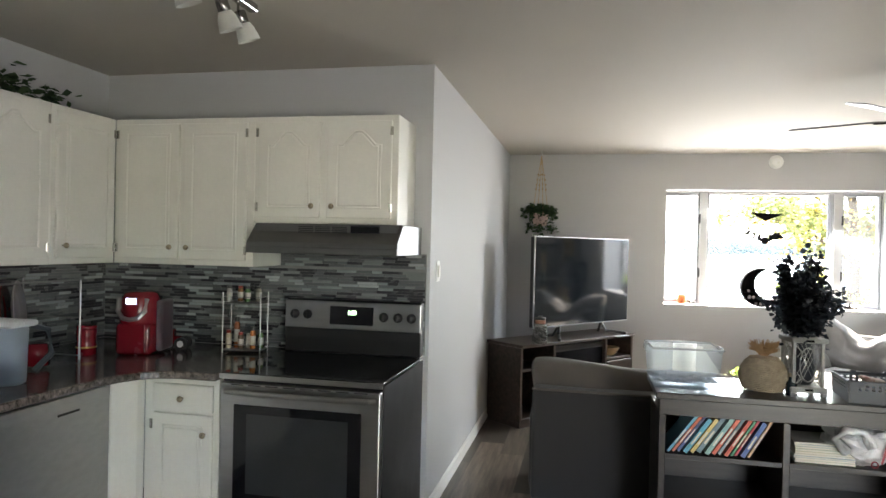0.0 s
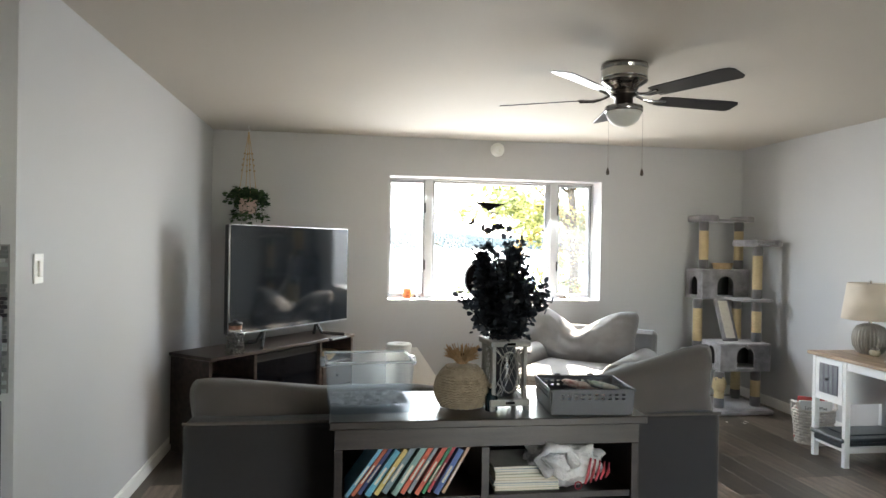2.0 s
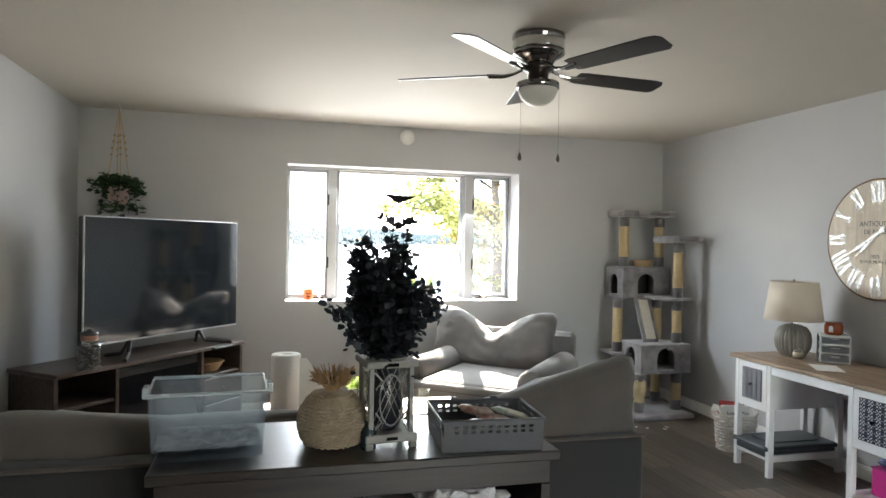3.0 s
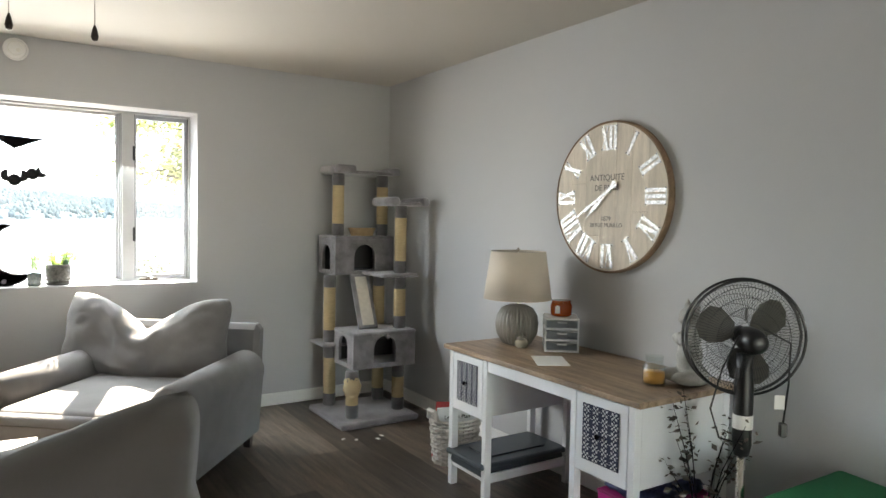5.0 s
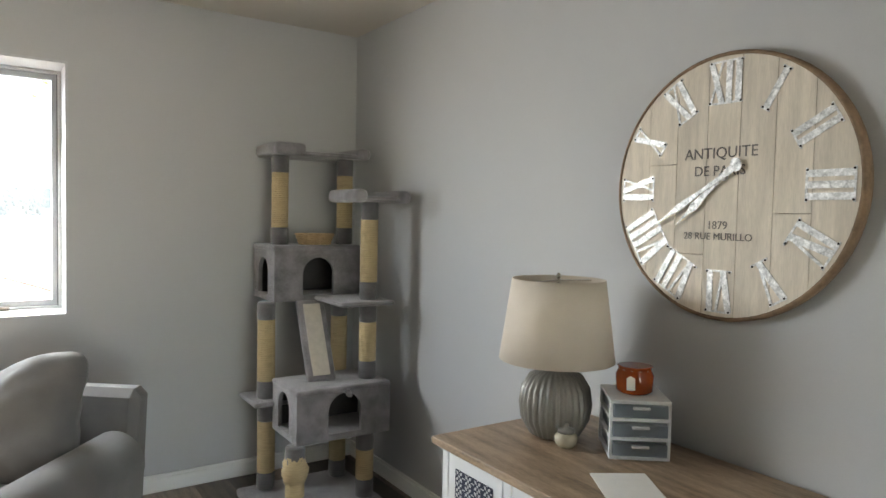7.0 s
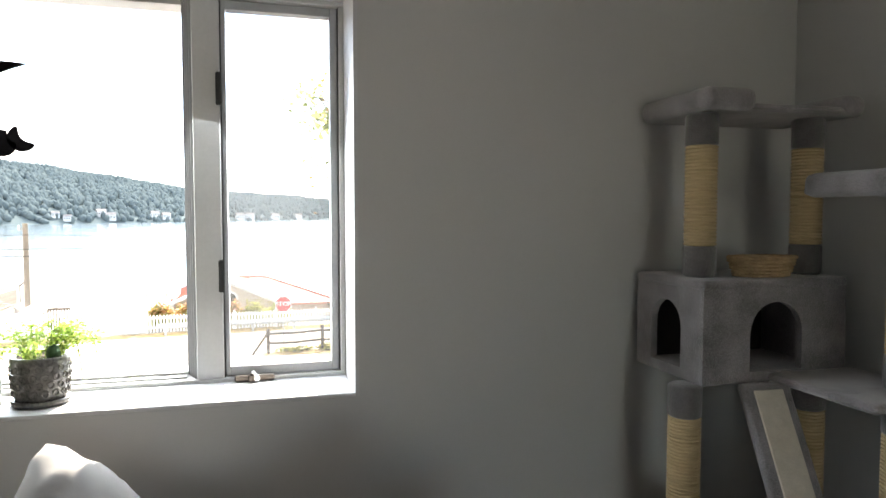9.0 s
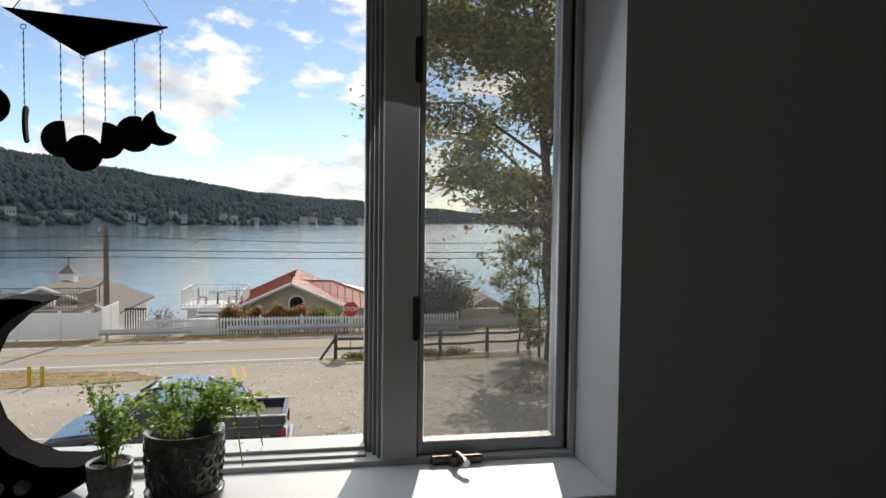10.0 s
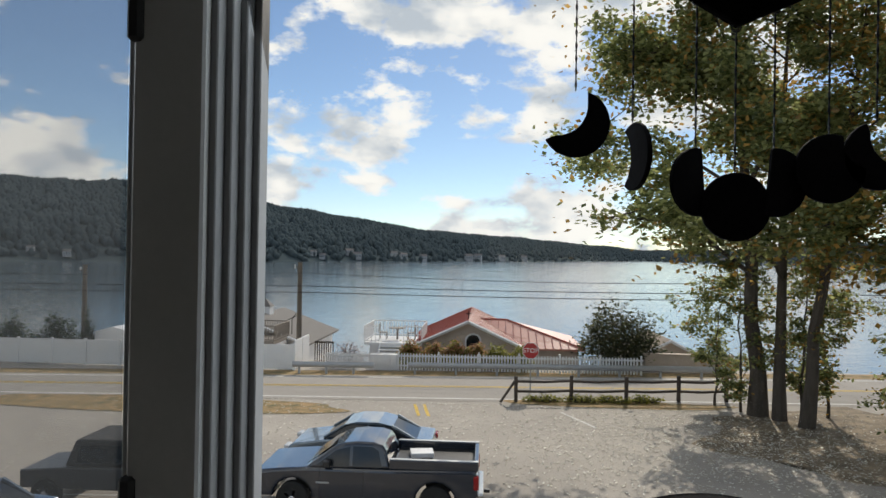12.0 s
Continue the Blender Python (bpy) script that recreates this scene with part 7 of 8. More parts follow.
M_CARGLASS = mat("tinted_car_glass", (0.012, 0.015, 0.018), 0.05, bump=0, rvar=0.02)
M_LAMPRED = mat("red_lamp_lens", (0.30, 0.01, 0.01), 0.2, bump=0)
M_LAMPCLEAR = mat("headlight_lens", (0.6, 0.62, 0.64), 0.12, bump=0)


def near_edge(x):
    return 35.75 + .07 * x


def far_edge(x):
    return 41.9 + .11 * x


# one sheet from the house wall down under the lake to the horizon
xs = [-2600, -900, -300, -120, -60, -40, -25, -12, 0, 12, 25, 40, 60, 120, 300, 900, 2600]
ys = [6.85, 12, 20, 28, 34, 40, 46, 48, 52, 58, 66, 80, 150, 600, 4200]


def ground_z(y):
    return G if y <= 46 else (G - (y - 46) * .16 if y < 80 else -13.0)


bm = bmesh.new()
grid = [[bm.verts.new((x, y, ground_z(y))) for x in xs] for y in ys]
for a, b in zip(grid, grid[1:]):
    for i in range(len(xs) - 1):
        bm.faces.new((a[i], a[i + 1], b[i + 1], b[i]))
structure("ground", bm, M_ASPH, "worn grey asphalt parking lot strewn with fallen leaves", "ground")
bm = bmesh.new()
bm.faces.new([bm.verts.new(p) for p in ((-2600, 62, WATER), (2600, 62, WATER), (2600, 4200, WATER), (-2600, 4200, WATER))])
structure("water", bm, M_WATER, "calm blue lake with faint ripples", "water")


def sheet(name, pts, z, material, label, category="road"):
    bm = bmesh.new()
    bm.faces.new([bm.verts.new((x, y, G + z)) for x, y in pts])
    bmesh.ops.triangulate(bm, faces=bm.faces)
    return structure(name, bm, material, label, category)


X0, X1 = -90, 90
sheet("road", [(X0, near_edge(X0)), (X1, near_edge(X1)), (X1, far_edge(X1)), (X0, far_edge(X0))], .012, M_ROAD, "two-lane grey asphalt road along the lake")
sheet("road_marking", [(X0, near_edge(X0) + .45), (X1, near_edge(X1) + .45), (X1, near_edge(X1) + .6), (X0, near_edge(X0) + .6)], .018, M_MARK, "white painted road edge line")
sheet("road_marking_far", [(X0, far_edge(X0) - .6), (X1, far_edge(X1) - .6), (X1, far_edge(X1) - .45), (X0, far_edge(X0) - .45)], .018, M_MARK, "white painted road edge line")
for d in (0, .22):
    mid = lambda x: (near_edge(x) + far_edge(x)) / 2 + d
    sheet("road_marking_centre", [(X0, mid(X0)), (X1, mid(X1)), (X1, mid(X1) + .11), (X0, mid(X0) + .11)], .018, M_YEL, "yellow painted road centre line")
for x in (-.35, .05):
    sheet("lot_marking", [(x, 32.9), (x + .14, 32.9), (x - .25, 35.0), (x - .39, 35.0)], .008, M_YEL, "worn yellow paint stripe on the lot", "marking")
for k, y in enumerate((20.6, 23.3, 25.9)):
    sheet("lot_marking", [(-9.5, y - .3), (-3.9, y + .05), (-3.9, y + .16), (-9.5, y - .19)], .008, M_MARK, "worn white parking bay line", "marking")
for x, y in ((5.5, 34.3), (7.6, 24.5)):
    sheet("lot_marking", [(x, y), (x + .13, y), (x + 1.2, y - 2.4), (x + 1.07, y - 2.4)], .008, M_MARK, "worn white parking bay line", "marking")


def blob(cx, cy, rx, ry, n=40, seed=0, rough=.18):
    return [(cx + rx * math.cos(t) * (1 + rough * noise.noise((math.cos(t) * 2 + seed, math.sin(t) * 2, 0))), cy + ry * math.sin(t) * (1 + rough * noise.noise((math.cos(t) * 2, math.sin(t) * 2 + seed, 3)))) for t in [2 * math.pi * i / n for i in range(n)]]


sheet("lawn", blob(-11.5, 33.6, 8.0, 1.55, seed=2), .02, M_GRASS, "patchy dry lawn with fallen leaves beside the road", "lawn")
sheet("lawn_strip", blob(8.2, 36.1, 5.0, .75, seed=4), .016, M_GRASS, "weedy strip under the split rail fence", "lawn")
sheet("leaf_bed", blob(16.5, 31.0, 6.2, 5.2, seed=6, rough=.4), .010, M_LITTER, "bed of brown fallen leaves under the trees", "ground")
sheet("verge", [(X0, far_edge(X0)), (X1, far_edge(X1)), (X1, far_edge(X1) + 1.4), (X0, far_edge(X0) + 1.4)], .014, M_GRASS, "narrow grass verge behind the road", "lawn")

# fallen leaves
rng = np.random.default_rng(8)
N = 9000
px = np.concatenate([rng.uniform(-14, 16, N // 2), rng.normal(11, 4.5, N // 2)])
py = np.concatenate([rng.uniform(19, 36, N // 2), rng.normal(30, 3.2, N // 2)])
py = np.minimum(py, 35.2)
ang, s = rng.uniform(0, 6.28, N), rng.uniform(.030, .075, N)
c, w = np.cos(ang) * s, np.sin(ang) * s
z = np.full(N, G + .022)
quads = np.stack([np.stack([px - c, py - w, z], 1), np.stack([px + w * .5, py - c * .5, z + .02], 1), np.stack([px + c, py + w, z + .005], 1), np.stack([px - w * .5, py + c * .5, z + .015], 1)], 1).reshape(-1, 3)
me = bpy.data.meshes.new("fallen_leaves")
me.from_pydata(quads.tolist(), [], np.arange(4 * N).reshape(-1, 4).tolist())
me.materials.append(mat("fallen_leaf", (0.52, 0.42, 0.30), 0.5, var=0.45, scale=3, bump=0, c2=(0.80, 0.74, 0.62)))
tagged(new("fallen_leaves", me), "pale dry leaves scattered over the parking lot", "leaves", kind="stuff")


# hills beyond the lake
def ridge_deg(az):
    k = [(-75, 4.6), (-50, 4.9), (-37, 5.35), (-30, 5.6), (-25, 5.2), (-19, 4.4), (-13, 3.35), (-7, 2.45), (2, 1.75), (8, 1.2), (13, .75), (20, .85), (30, 1.6), (45, 2.4), (75, 2.6)]
    return float(np.interp(az, [a for a, _ in k], [b for _, b in k]))


def shore_m(az):
    return float(np.interp(az, [-75, -40, -19, -5, 5, 13, 20, 45, 75], [420, 600, 760, 980, 1350, 2100, 1500, 900, 700]))


HILL_EYE = 1.55


def hill_point(az, q):
    d0 = shore_m(az)
    d = d0 + q * (260 + d0 * .25)
    top = HILL_EYE + math.tan(radians(ridge_deg(az))) * (d0 + 260 + d0 * .25) - 13
    s = min(1.0, q)
    hgt = -12 + (top + 12) * (s ** .8) * (1 if q <= 1 else max(0, 1 - (q - 1) * .8))
    hgt += noise.noise((az * .35, q * 3, 1.7)) * 6 * s
    if q <= 0.001:
        hgt = -12
    return (2.4 + d * math.sin(radians(az)), 6 + d * math.cos(radians(az)), hgt)


bm = bmesh.new()
azs = [-75 + i * .75 for i in range(201)]
qs = (0, .06, .2, .4, .6, .8, 1, 1.5, 2)
rows = [[bm.verts.new(hill_point(a, q)) for q in qs] for a in azs]
for a, b in zip(rows, rows[1:]):
    for i in range(len(qs) - 1):
        bm.faces.new((a[i], b[i], b[i + 1], a[i + 1]))
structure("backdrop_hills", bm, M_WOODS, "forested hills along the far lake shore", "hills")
# tree crowns over the hills
rg = random.Random(3)
verts, faces = [], []
ring = [(math.cos(i * 2 * math.pi / 5), math.sin(i * 2 * math.pi / 5)) for i in range(5)]
for k in range(15000):
    az = rg.uniform(-46, 34)
    q = min(1.03, .012 + rg.random() ** .75 * 1.02) if k % 4 else rg.uniform(.97, 1.03)
    x, y, zz = hill_point(az, q)
    hgt = rg.uniform(6, 12) * (.8 if q < .1 else 1)
    r = rg.uniform(2.8, 5.5)
    b = len(verts)
    tip = rg.random() < .3
    for u, v in ((.0, .75), (.45, 1.0), (.8, .55 if tip else .75)):
        verts += [(x + r * v * cx_ * rg.uniform(.8, 1.2), y + r * v * cy_, zz - 1 + hgt * u) for cx_, cy_ in ring]
    verts.append((x, y, zz + hgt * (1.1 if tip else .95)))
    for l in (0, 5):
        faces += [(b + l + i, b + l + (i + 1) % 5, b + l + 5 + (i + 1) % 5, b + l + 5 + i) for i in range(5)]
    faces += [(b + 10 + i, b + 10 + (i + 1) % 5, b + 15) for i in range(5)]
me = bpy.data.meshes.new("far_trees")
me.from_pydata(verts, [], faces)
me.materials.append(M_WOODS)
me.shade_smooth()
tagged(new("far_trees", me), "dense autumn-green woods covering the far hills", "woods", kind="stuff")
# houses along the far shore
M_FARHOUSE = mat("far_house_wall", (0.36, 0.38, 0.40), 0.8, var=0.15, scale=.2)
M_FARROOF = mat("far_house_roof", (0.16, 0.15, 0.15), 0.9, var=0.15, scale=.2)
src = None
for az in (-38, -35.5, -33.2, -26.5, -25.7, -25.1, -24.4, -24, -22.7, -19.1, -14.8, -14, -11.8, -11.1, -8, -7.2, -5.5, -1.6, -.8, 1.2, 3.1, 17, 19, 22):
    q = rg.uniform(.025, .09)
    x, y, zz = hill_point(az, q)
    sc = shore_m(az) / 760 * rg.uniform(.7, 1.0)
    m = Matrix.Translation((x, y, zz + 2)) @ Euler((0, 0, radians(-az + rg.uniform(-25, 25)))).to_matrix().to_4x4()
    if src is None:
        src = thing("lake_house", "small pale house on the far wooded shore", "house", group="houses on the far shore")
        part("wall", B(-5, -3.5, -3, 5, 3.5, 4.5), M_FARHOUSE, src)
        part("roof", P([(-4.1, 4.4), (4.1, 4.4), (0, 7.2)], 10.6, None, pose(-5.3, 0, 0, 90, 0, 90)), M_FARROOF, src)
        for wx in (-3, 0, 3):
            part("window", B(wx - .6, -3.56, 1, wx + .6, -3.49, 2.6), M_CARGLASS, src)
        src.matrix_world = m
        src.scale = (sc,) * 3
        first = src
    else:
        o = copy_thing(first, m)
        o.scale = (sc,) * 3

# ---- fences, rail, poles, signs ----
fence = thing("picket_fence", "white picket fence along the road", "fence", (-2.5, 43.2, G))
L_F = 13.6
rot = Euler((0, 0, .035)).to_matrix().to_4x4()
fence.matrix_world = Matrix.Translation((-2.5, 43.2, G)) @ rot
for z in (.25, .78):
    part("rail", B(0, .03, z, L_F, .07, z + .09), M_WHITE, fence)
pk = None
for i in range(int(L_F / .17)):
    at = Matrix.Translation((i * .17, 0, 0))
    if pk is None:
        pk = part("picket", P([(-.045, .05), (.045, .05), (.045, .93), (0, 1.0), (-.045, .93)], .022, None, pose(0, .02, 0, 90)), M_WHITE, fence, at=at)
    else:
        again(pk, fence, at)
for i in range(7):
    part("post", B(i * 2.25 - .05, .03, 0, i * 2.25 + .05, .13, 1.08, .01, 1), M_WHITE, fence)
fence2 = copy_thing(fence, Matrix.Translation((-6.6, 43.0, G)) @ Matrix.Scale(.27, 4, (1, 0, 0)))
fence2.scale = (.27, 1, 1)

panel_fence = thing("vinyl_fence", "tall white vinyl panel fence beside the road", "fence", (-8.2, 42.4, G))
for i in range(9):
    part("panel", B(-(i + 1) * 2.0 + .06, -.02, .05, -i * 2.0 - .06, .02, 1.42, .01, 1), M_WHITE, panel_fence)
    part("post", B(-i * 2.0 - .07, -.07, 0, -i * 2.0 + .07, .07, 1.5, .015, 1), M_WHITE, panel_fence)
for i in range(2):
    part("panel", B(-.03, .1 + i * 1.5, .05, .03, 1.5 + i * 1.5, 1.65, .01, 1), M_WHITE, panel_fence)
gate = thing("metal_gate", "dark slatted gate beside the white fence", "gate", (-7.35, 43.5, G))
part("gate_frame", B(0, 0, .1, 1.1, .05, .2), M_RAILWOOD, gate)
part("gate_frame", B(0, 0, 1.4, 1.1, .05, 1.5), M_RAILWOOD, gate)
for i in range(9):
    part("slat", B(i * .13, .01, .1, i * .13 + .05, .04, 1.5), M_RAILWOOD, gate)

for x0, x1, nm in ((-1.8, 16.0, 8), (-8.0, -3.6, 3)):
    gr = thing("guard_rail", "galvanised steel guard rail on short posts", "guard rail", (x0, far_edge(x0) + .35, G))
    ln = x1 - x0
    gr.matrix_world = Matrix.Translation((x0, far_edge(x0) + .35, G)) @ Euler((0, 0, math.atan(.07))).to_matrix().to_4x4()
    part("beam", P([(0, .38), (.03, .42), (.03, .48), (-.02, .53), (.03, .58), (.03, .64), (0, .68), (-.03, .64), (-.05, .53), (-.03, .42)], ln, None, pose(0, 0, 0, 90, 0, 90)), M_GALV, gr)
    for i in range(nm):
        part("post", B(i * ln / nm + .3, .02, 0, i * ln / nm + .42, .14, .6), M_GALV, gr)

rail = thing("split_rail_fence", "weathered dark split rail fence at the lot edge", "fence", (3.75, 36.1, G))
pts = [(0, 0), (2.5, .35), (5.0, .65), (7.4, .95), (9.6, 1.2)]
for i, (x, y) in enumerate(pts):
    part("post", B(x - .08, y - .08, 0, x + .08, y + .08, 1.15 + .04 * (i % 2), .025, 1), M_RAILWOOD, rail)
for (xa, ya), (xb, yb) in zip(pts, pts[1:]):
    for z in (.48, .92):
        part("rail", T([(xa, ya, z), ((xa + xb) / 2, (ya + yb) / 2, z - .03), (xb, yb, z + .02)], .06, 7), M_RAILWOOD, rail)
part("brace", T([(0, 0, 1.0), (-.7, -.35, .05)], .06, 7), M_RAILWOOD, rail)

M_STOP = mat("stop_sign_red", (0.42, 0.03, 0.03), 0.45, var=0.06, bump=0)
stop = thing("stop_sign", "red octagonal stop sign on a steel post", "sign", (4.5, 37.9, G))
part("post", B(-.03, -.0, 0, .03, .05, 2.35), M_GALV, stop)
octo = lambda r: [(r * math.cos(math.pi / 8 + i * math.pi / 4), r * math.sin(math.pi / 8 + i * math.pi / 4)) for i in range(8)]
board = part("board", P(octo(.41), .012, None, pose(0, -.002, 2.05, 90)), M_WHITE, stop)
part("face", P(octo(.385), .006, None, pose(0, -.016, 2.05, 90)), M_STOP, board)
part("lettering", put(None, text_bm("STOP", .30, .002), pose(0, -.026, 2.05, 90)), M_WHITE, board, "white letters STOP")
for x in (-7.75, -7.3):
    post = tagged(part("bollard", C(0, 0, 0, .75, .075, 12, bevel=.02), M_YEL), "yellow painted steel post in the lawn", "bollard", "yellow posts")
    post.matrix_world = pose(x, 32.6, G)
pole = thing("utility_pole", "weathered wooden utility pole with an insulator", "utility pole", (-8.55, 44.5, G))
part("mast", C(0, 0, -.3, 5.95, .17, 12, r2=.13), M_POLE, pole)
part("cross_pin", T([(-.35, 0, 5.6), (.1, 0, 5.75)], .03, 6), M_POLE, pole)
part("insulator", C(-.3, 0, 5.6, 5.85, .05, 8), M_GALV, pole)
pole2 = copy_thing(pole, pose(-22.7, 46.2, G - .4))
pole2["label"] = "weathered wooden utility pole behind a dark hedge"
for k, (z, sag) in enumerate(((.42, .35), (-.35, .12), (-.72, .12))):
    bm = bmesh.new()
    T([(x, 44.6 + .05 * x, z - sag * math.sin(math.pi * ((x + 8.5) % 32) / 32)) for x in range(-60, 61, 4)], .022 if k else .016, 5, bm)
    tagged(part("power_line", bm, M_TYRE), "black overhead power line along the road", "cable", "power lines")


# ---- houses ----
def balustrade(parent, x0, y0, x1, y1, z, h, material, gap=.16):
    ln, n = math.hypot(x1 - x0, y1 - y0), 0
    n = max(2, int(ln / gap))
    bm = bmesh.new()
    T([(x0, y0, z + h), (x1, y1, z + h)], .035, 4, bm)
    T([(x0, y0, z + .1), (x1, y1, z + .1)], .03, 4, bm)
    part("handrail", bm, material, parent)
    first = None
    for i in range(n + 1):
        x, y = x0 + (x1 - x0) * i / n, y0 + (y1 - y0) * i / n
        if first is None:
            first = part("baluster", B(-.018, -.018, 0, .018, .018, h), material, parent, at=Matrix.Translation((x, y, z)))
        else:
            again(first, parent, Matrix.Translation((x, y, z)))


def gable_house(name, label, at, w, d, h, rise, wall, roof, rz=0, over=.4, ribs=0):
    """Walls and a gable facing -y; ridge along y."""
    e = thing(name, label, "house", at, rz)
    part("wall", P([(-w / 2, -4), (w / 2, -4), (w / 2, h), (0, h + rise * .97), (-w / 2, h)], d, None, pose(0, d, 0, 90)), wall, e)
    sl = rise / (w / 2)
    for s in (-1, 1):
        bm = bmesh.new()
        a = [(0, -over, h + rise + .06), (s * (w / 2 + over), -over, h - over * sl + .06), (s * (w / 2 + over), d + over, h - over * sl + .06), (0, d + over, h + rise + .06)]
        lo = [bm.verts.new(p) for p in a]
        hi = [bm.verts.new((p[0], p[1], p[2] + .12)) for p in a]
        bm.faces.new(hi)
        bm.faces.new(list(reversed(lo)))
        for i in range(4):
            bm.faces.new((lo[i], lo[(i + 1) % 4], hi[(i + 1) % 4], hi[i]))
        bmesh.ops.recalc_face_normals(bm, faces=bm.faces)
        r = part("roof", bm, roof, e)
        for k in range(ribs):
            y = -over + (d + 2 * over) * (k + .5) / ribs
            part("seam", T([(0, y, h + rise + .19), (s * (w / 2 + over), y, h - over * sl + .19)], .03, 4), roof, r)
        part("fascia", T([(0, -over - .03, h + rise + .08), (s * (w / 2 + over), -over - .03, h - over * sl + .08)], .1, 4), M_WHITE, e)
    return e


red = gable_house("lakeside_house", "low tan house with a red metal roof", (1.3, 46.6, G), 6.6, 9.5, .95, 1.5, M_STUCCO, M_REDROOF, 0, .5, 14)
part("arched_window", P([(-.5, .9), (.5, .9)] + [(.5 * math.cos(t * .35), 1.35 + .45 * math.sin(t * .35)) for t in range(10)], .06, None, pose(.3, -.02, 0, 90)), M_WHITE, red)
part("window_pane", P([(-.4, .95), (.4, .95)] + [(.4 * math.cos(t * .35), 1.35 + .36 * math.sin(t * .35)) for t in range(10)], .03, None, pose(.3, -.075, 0, 90)), M_CARGLASS, red)
part("weather_vane", T([(0, .3, 2.5), (0, .3, 3.15)], .03, 5, T([(-.2, .3, 2.95), (.2, .3, 2.95)], .03, 5)), M_GASKET, red)
wing = thing("lakeside_wing", "long low wing with a hipped pale pink metal roof", "house", (0, 0, G))
part("wall", B(1.4, 47.3, -3, 8.0, 53.6, .95), M_STUCCO, wing)
hip = [(1.0, 46.9, .92), (8.4, 46.9, .92), (8.4, 54.0, .92), (1.0, 54.0, .92), (1.6, 50.45, 2.3), (3.7, 50.45, 2.3)]
# the front slope takes the colour with the painted sky sheen
for name, face, paint in (("roof_front", (0, 1, 5, 4), M_ROOFSHEEN), ("roof_end", (1, 2, 5), M_REDROOF), ("roof_back", (2, 3, 4, 5), M_REDROOF)):
    bm = bmesh.new()
    f = bm.faces.new([bm.verts.new(hip[i]) for i in face])
    ext = bmesh.ops.extrude_face_region(bm, geom=[f])
    bmesh.ops.translate(bm, verts=[v for v in ext["geom"] if isinstance(v, bmesh.types.BMVert)], vec=(0, 0, -.12))
    bmesh.ops.recalc_face_normals(bm, faces=bm.faces)
    slab = part(name, bm, paint, wing)
    if name == "roof_front":
        for k in range(15):
            x = 1.3 + .47 * k
            q = 1 if x < 3.7 else (8.4 - x) / 4.7
            part("seam", T([(x, 46.9, .95), (x, 46.9 + 3.55 * q, .95 + 1.38 * q)], .03, 4), paint, slab)
part("ridge_cap", T([hip[5], hip[1]], .07, 5), M_REDROOF, wing)
part("ridge_cap", T([hip[4], hip[5]], .07, 5), M_REDROOF, wing)
tan = gable_house("tan_house", "small house with a hipped tan shingle roof", (15.4, 54.5, G - 1.2), 6.0, 6, .3, 1.5, M_STUCCO, M_TANROOF, 0)
brick_wall = thing("garden_wall", "low tan masonry wall by the road", "wall", (11.5, 45.2, G))
part("wall", B(0, 0, 0, 5, .3, .95), M_STUCCO, brick_wall)
part("coping", B(-.05, -.05, .95, 5.05, .35, 1.03), M_STUCCO, brick_wall)
old = gable_house("white_house", "white house with a grey shingle roof and cupola", (-13.6, 49.5, G - 1.0), 8.0, 8, 1.5, 1.5, M_WHITE, M_SHINGLE, 0)
cup = part("cupola", B(-.45, 3.6, 2.9, .45, 4.5, 3.6, .02, 1), M_WHITE, old)
part("cupola_roof", L([(.75, 3.6), (.35, 3.9), (.03, 4.15)], 4, None, Matrix.Translation((0, 4.05, 0)) @ Euler((0, 0, .785)).to_matrix().to_4x4()), M_SHINGLE, cup)
part("weather_vane", T([(0, 4.05, 4.1), (0, 4.05, 4.8)], .03, 5, T([(-.25, 4.05, 4.6), (.25, 4.05, 4.6)], .03, 5)), M_GASKET, cup)
dish = thing("antenna", "thin roof antenna on the white house", "antenna", (-10.6, 50, G + 1.2))
part("mast", T([(0, 0, -.3), (0, 0, .9), (.3, 0, 1.3)], .03, 5, T([(-.3, 0, .8), (.35, 0, 1.1)], .025, 5)), M_GASKET, dish)
deckA = thing("roof_deck", "weathered wooden roof deck with a railing", "deck", (-18.5, 46.2, G + 1.05))
part("deck_floor", B(0, 0, -.2, 7.9, 3.2, 0), M_DECKWOOD, deckA)
part("wall_below", B(.05, .1, -2.2, 7.85, 3.1, -.2), M_WHITE, deckA)
for q in ((0, 0, 7.9, 0), (7.9, 0, 7.9, 3.2), (0, 3.2, 7.9, 3.2)):
    balustrade(deckA, *q, 0, .95, M_DECKWOOD)
part("brace", T([(3.1, -.25, .9), (2.5, -.3, -.7)], .1, 4), M_DECKWOOD, deckA)
part("brace", T([(4.4, -.25, .9), (3.8, -.3, -.7)], .1, 4), M_DECKWOOD, deckA)
cover = tagged(part("covered_table", B(-.9, -.4, 0, .9, .4, .55, .15, 2), M_WHITE), "low table under a white cover on the deck", "table")
cover.matrix_world = pose(-13.2, 47.6, G + 1.05)
deckB = thing("white_deck", "white raised deck with stairs and railing", "deck", (-5.0, 46.2, G + 1.15))
part("deck_floor", B(0, 0, -.15, 3.5, 3.5, 0), M_WHITE, deckB)
part("wall_below", B(.3, .2, -1.8, 3.4, 3.4, -.15), M_WHITE, deckB)
for q in ((0, 0, .9, 0), (2.4, 0, 3.5, 0), (0, 0, 0, 3.5), (3.5, 0, 3.5, 3.5), (0, 3.5, 3.5, 3.5)):
    balustrade(deckB, *q, 0, 1.0, M_WHITE, .2)
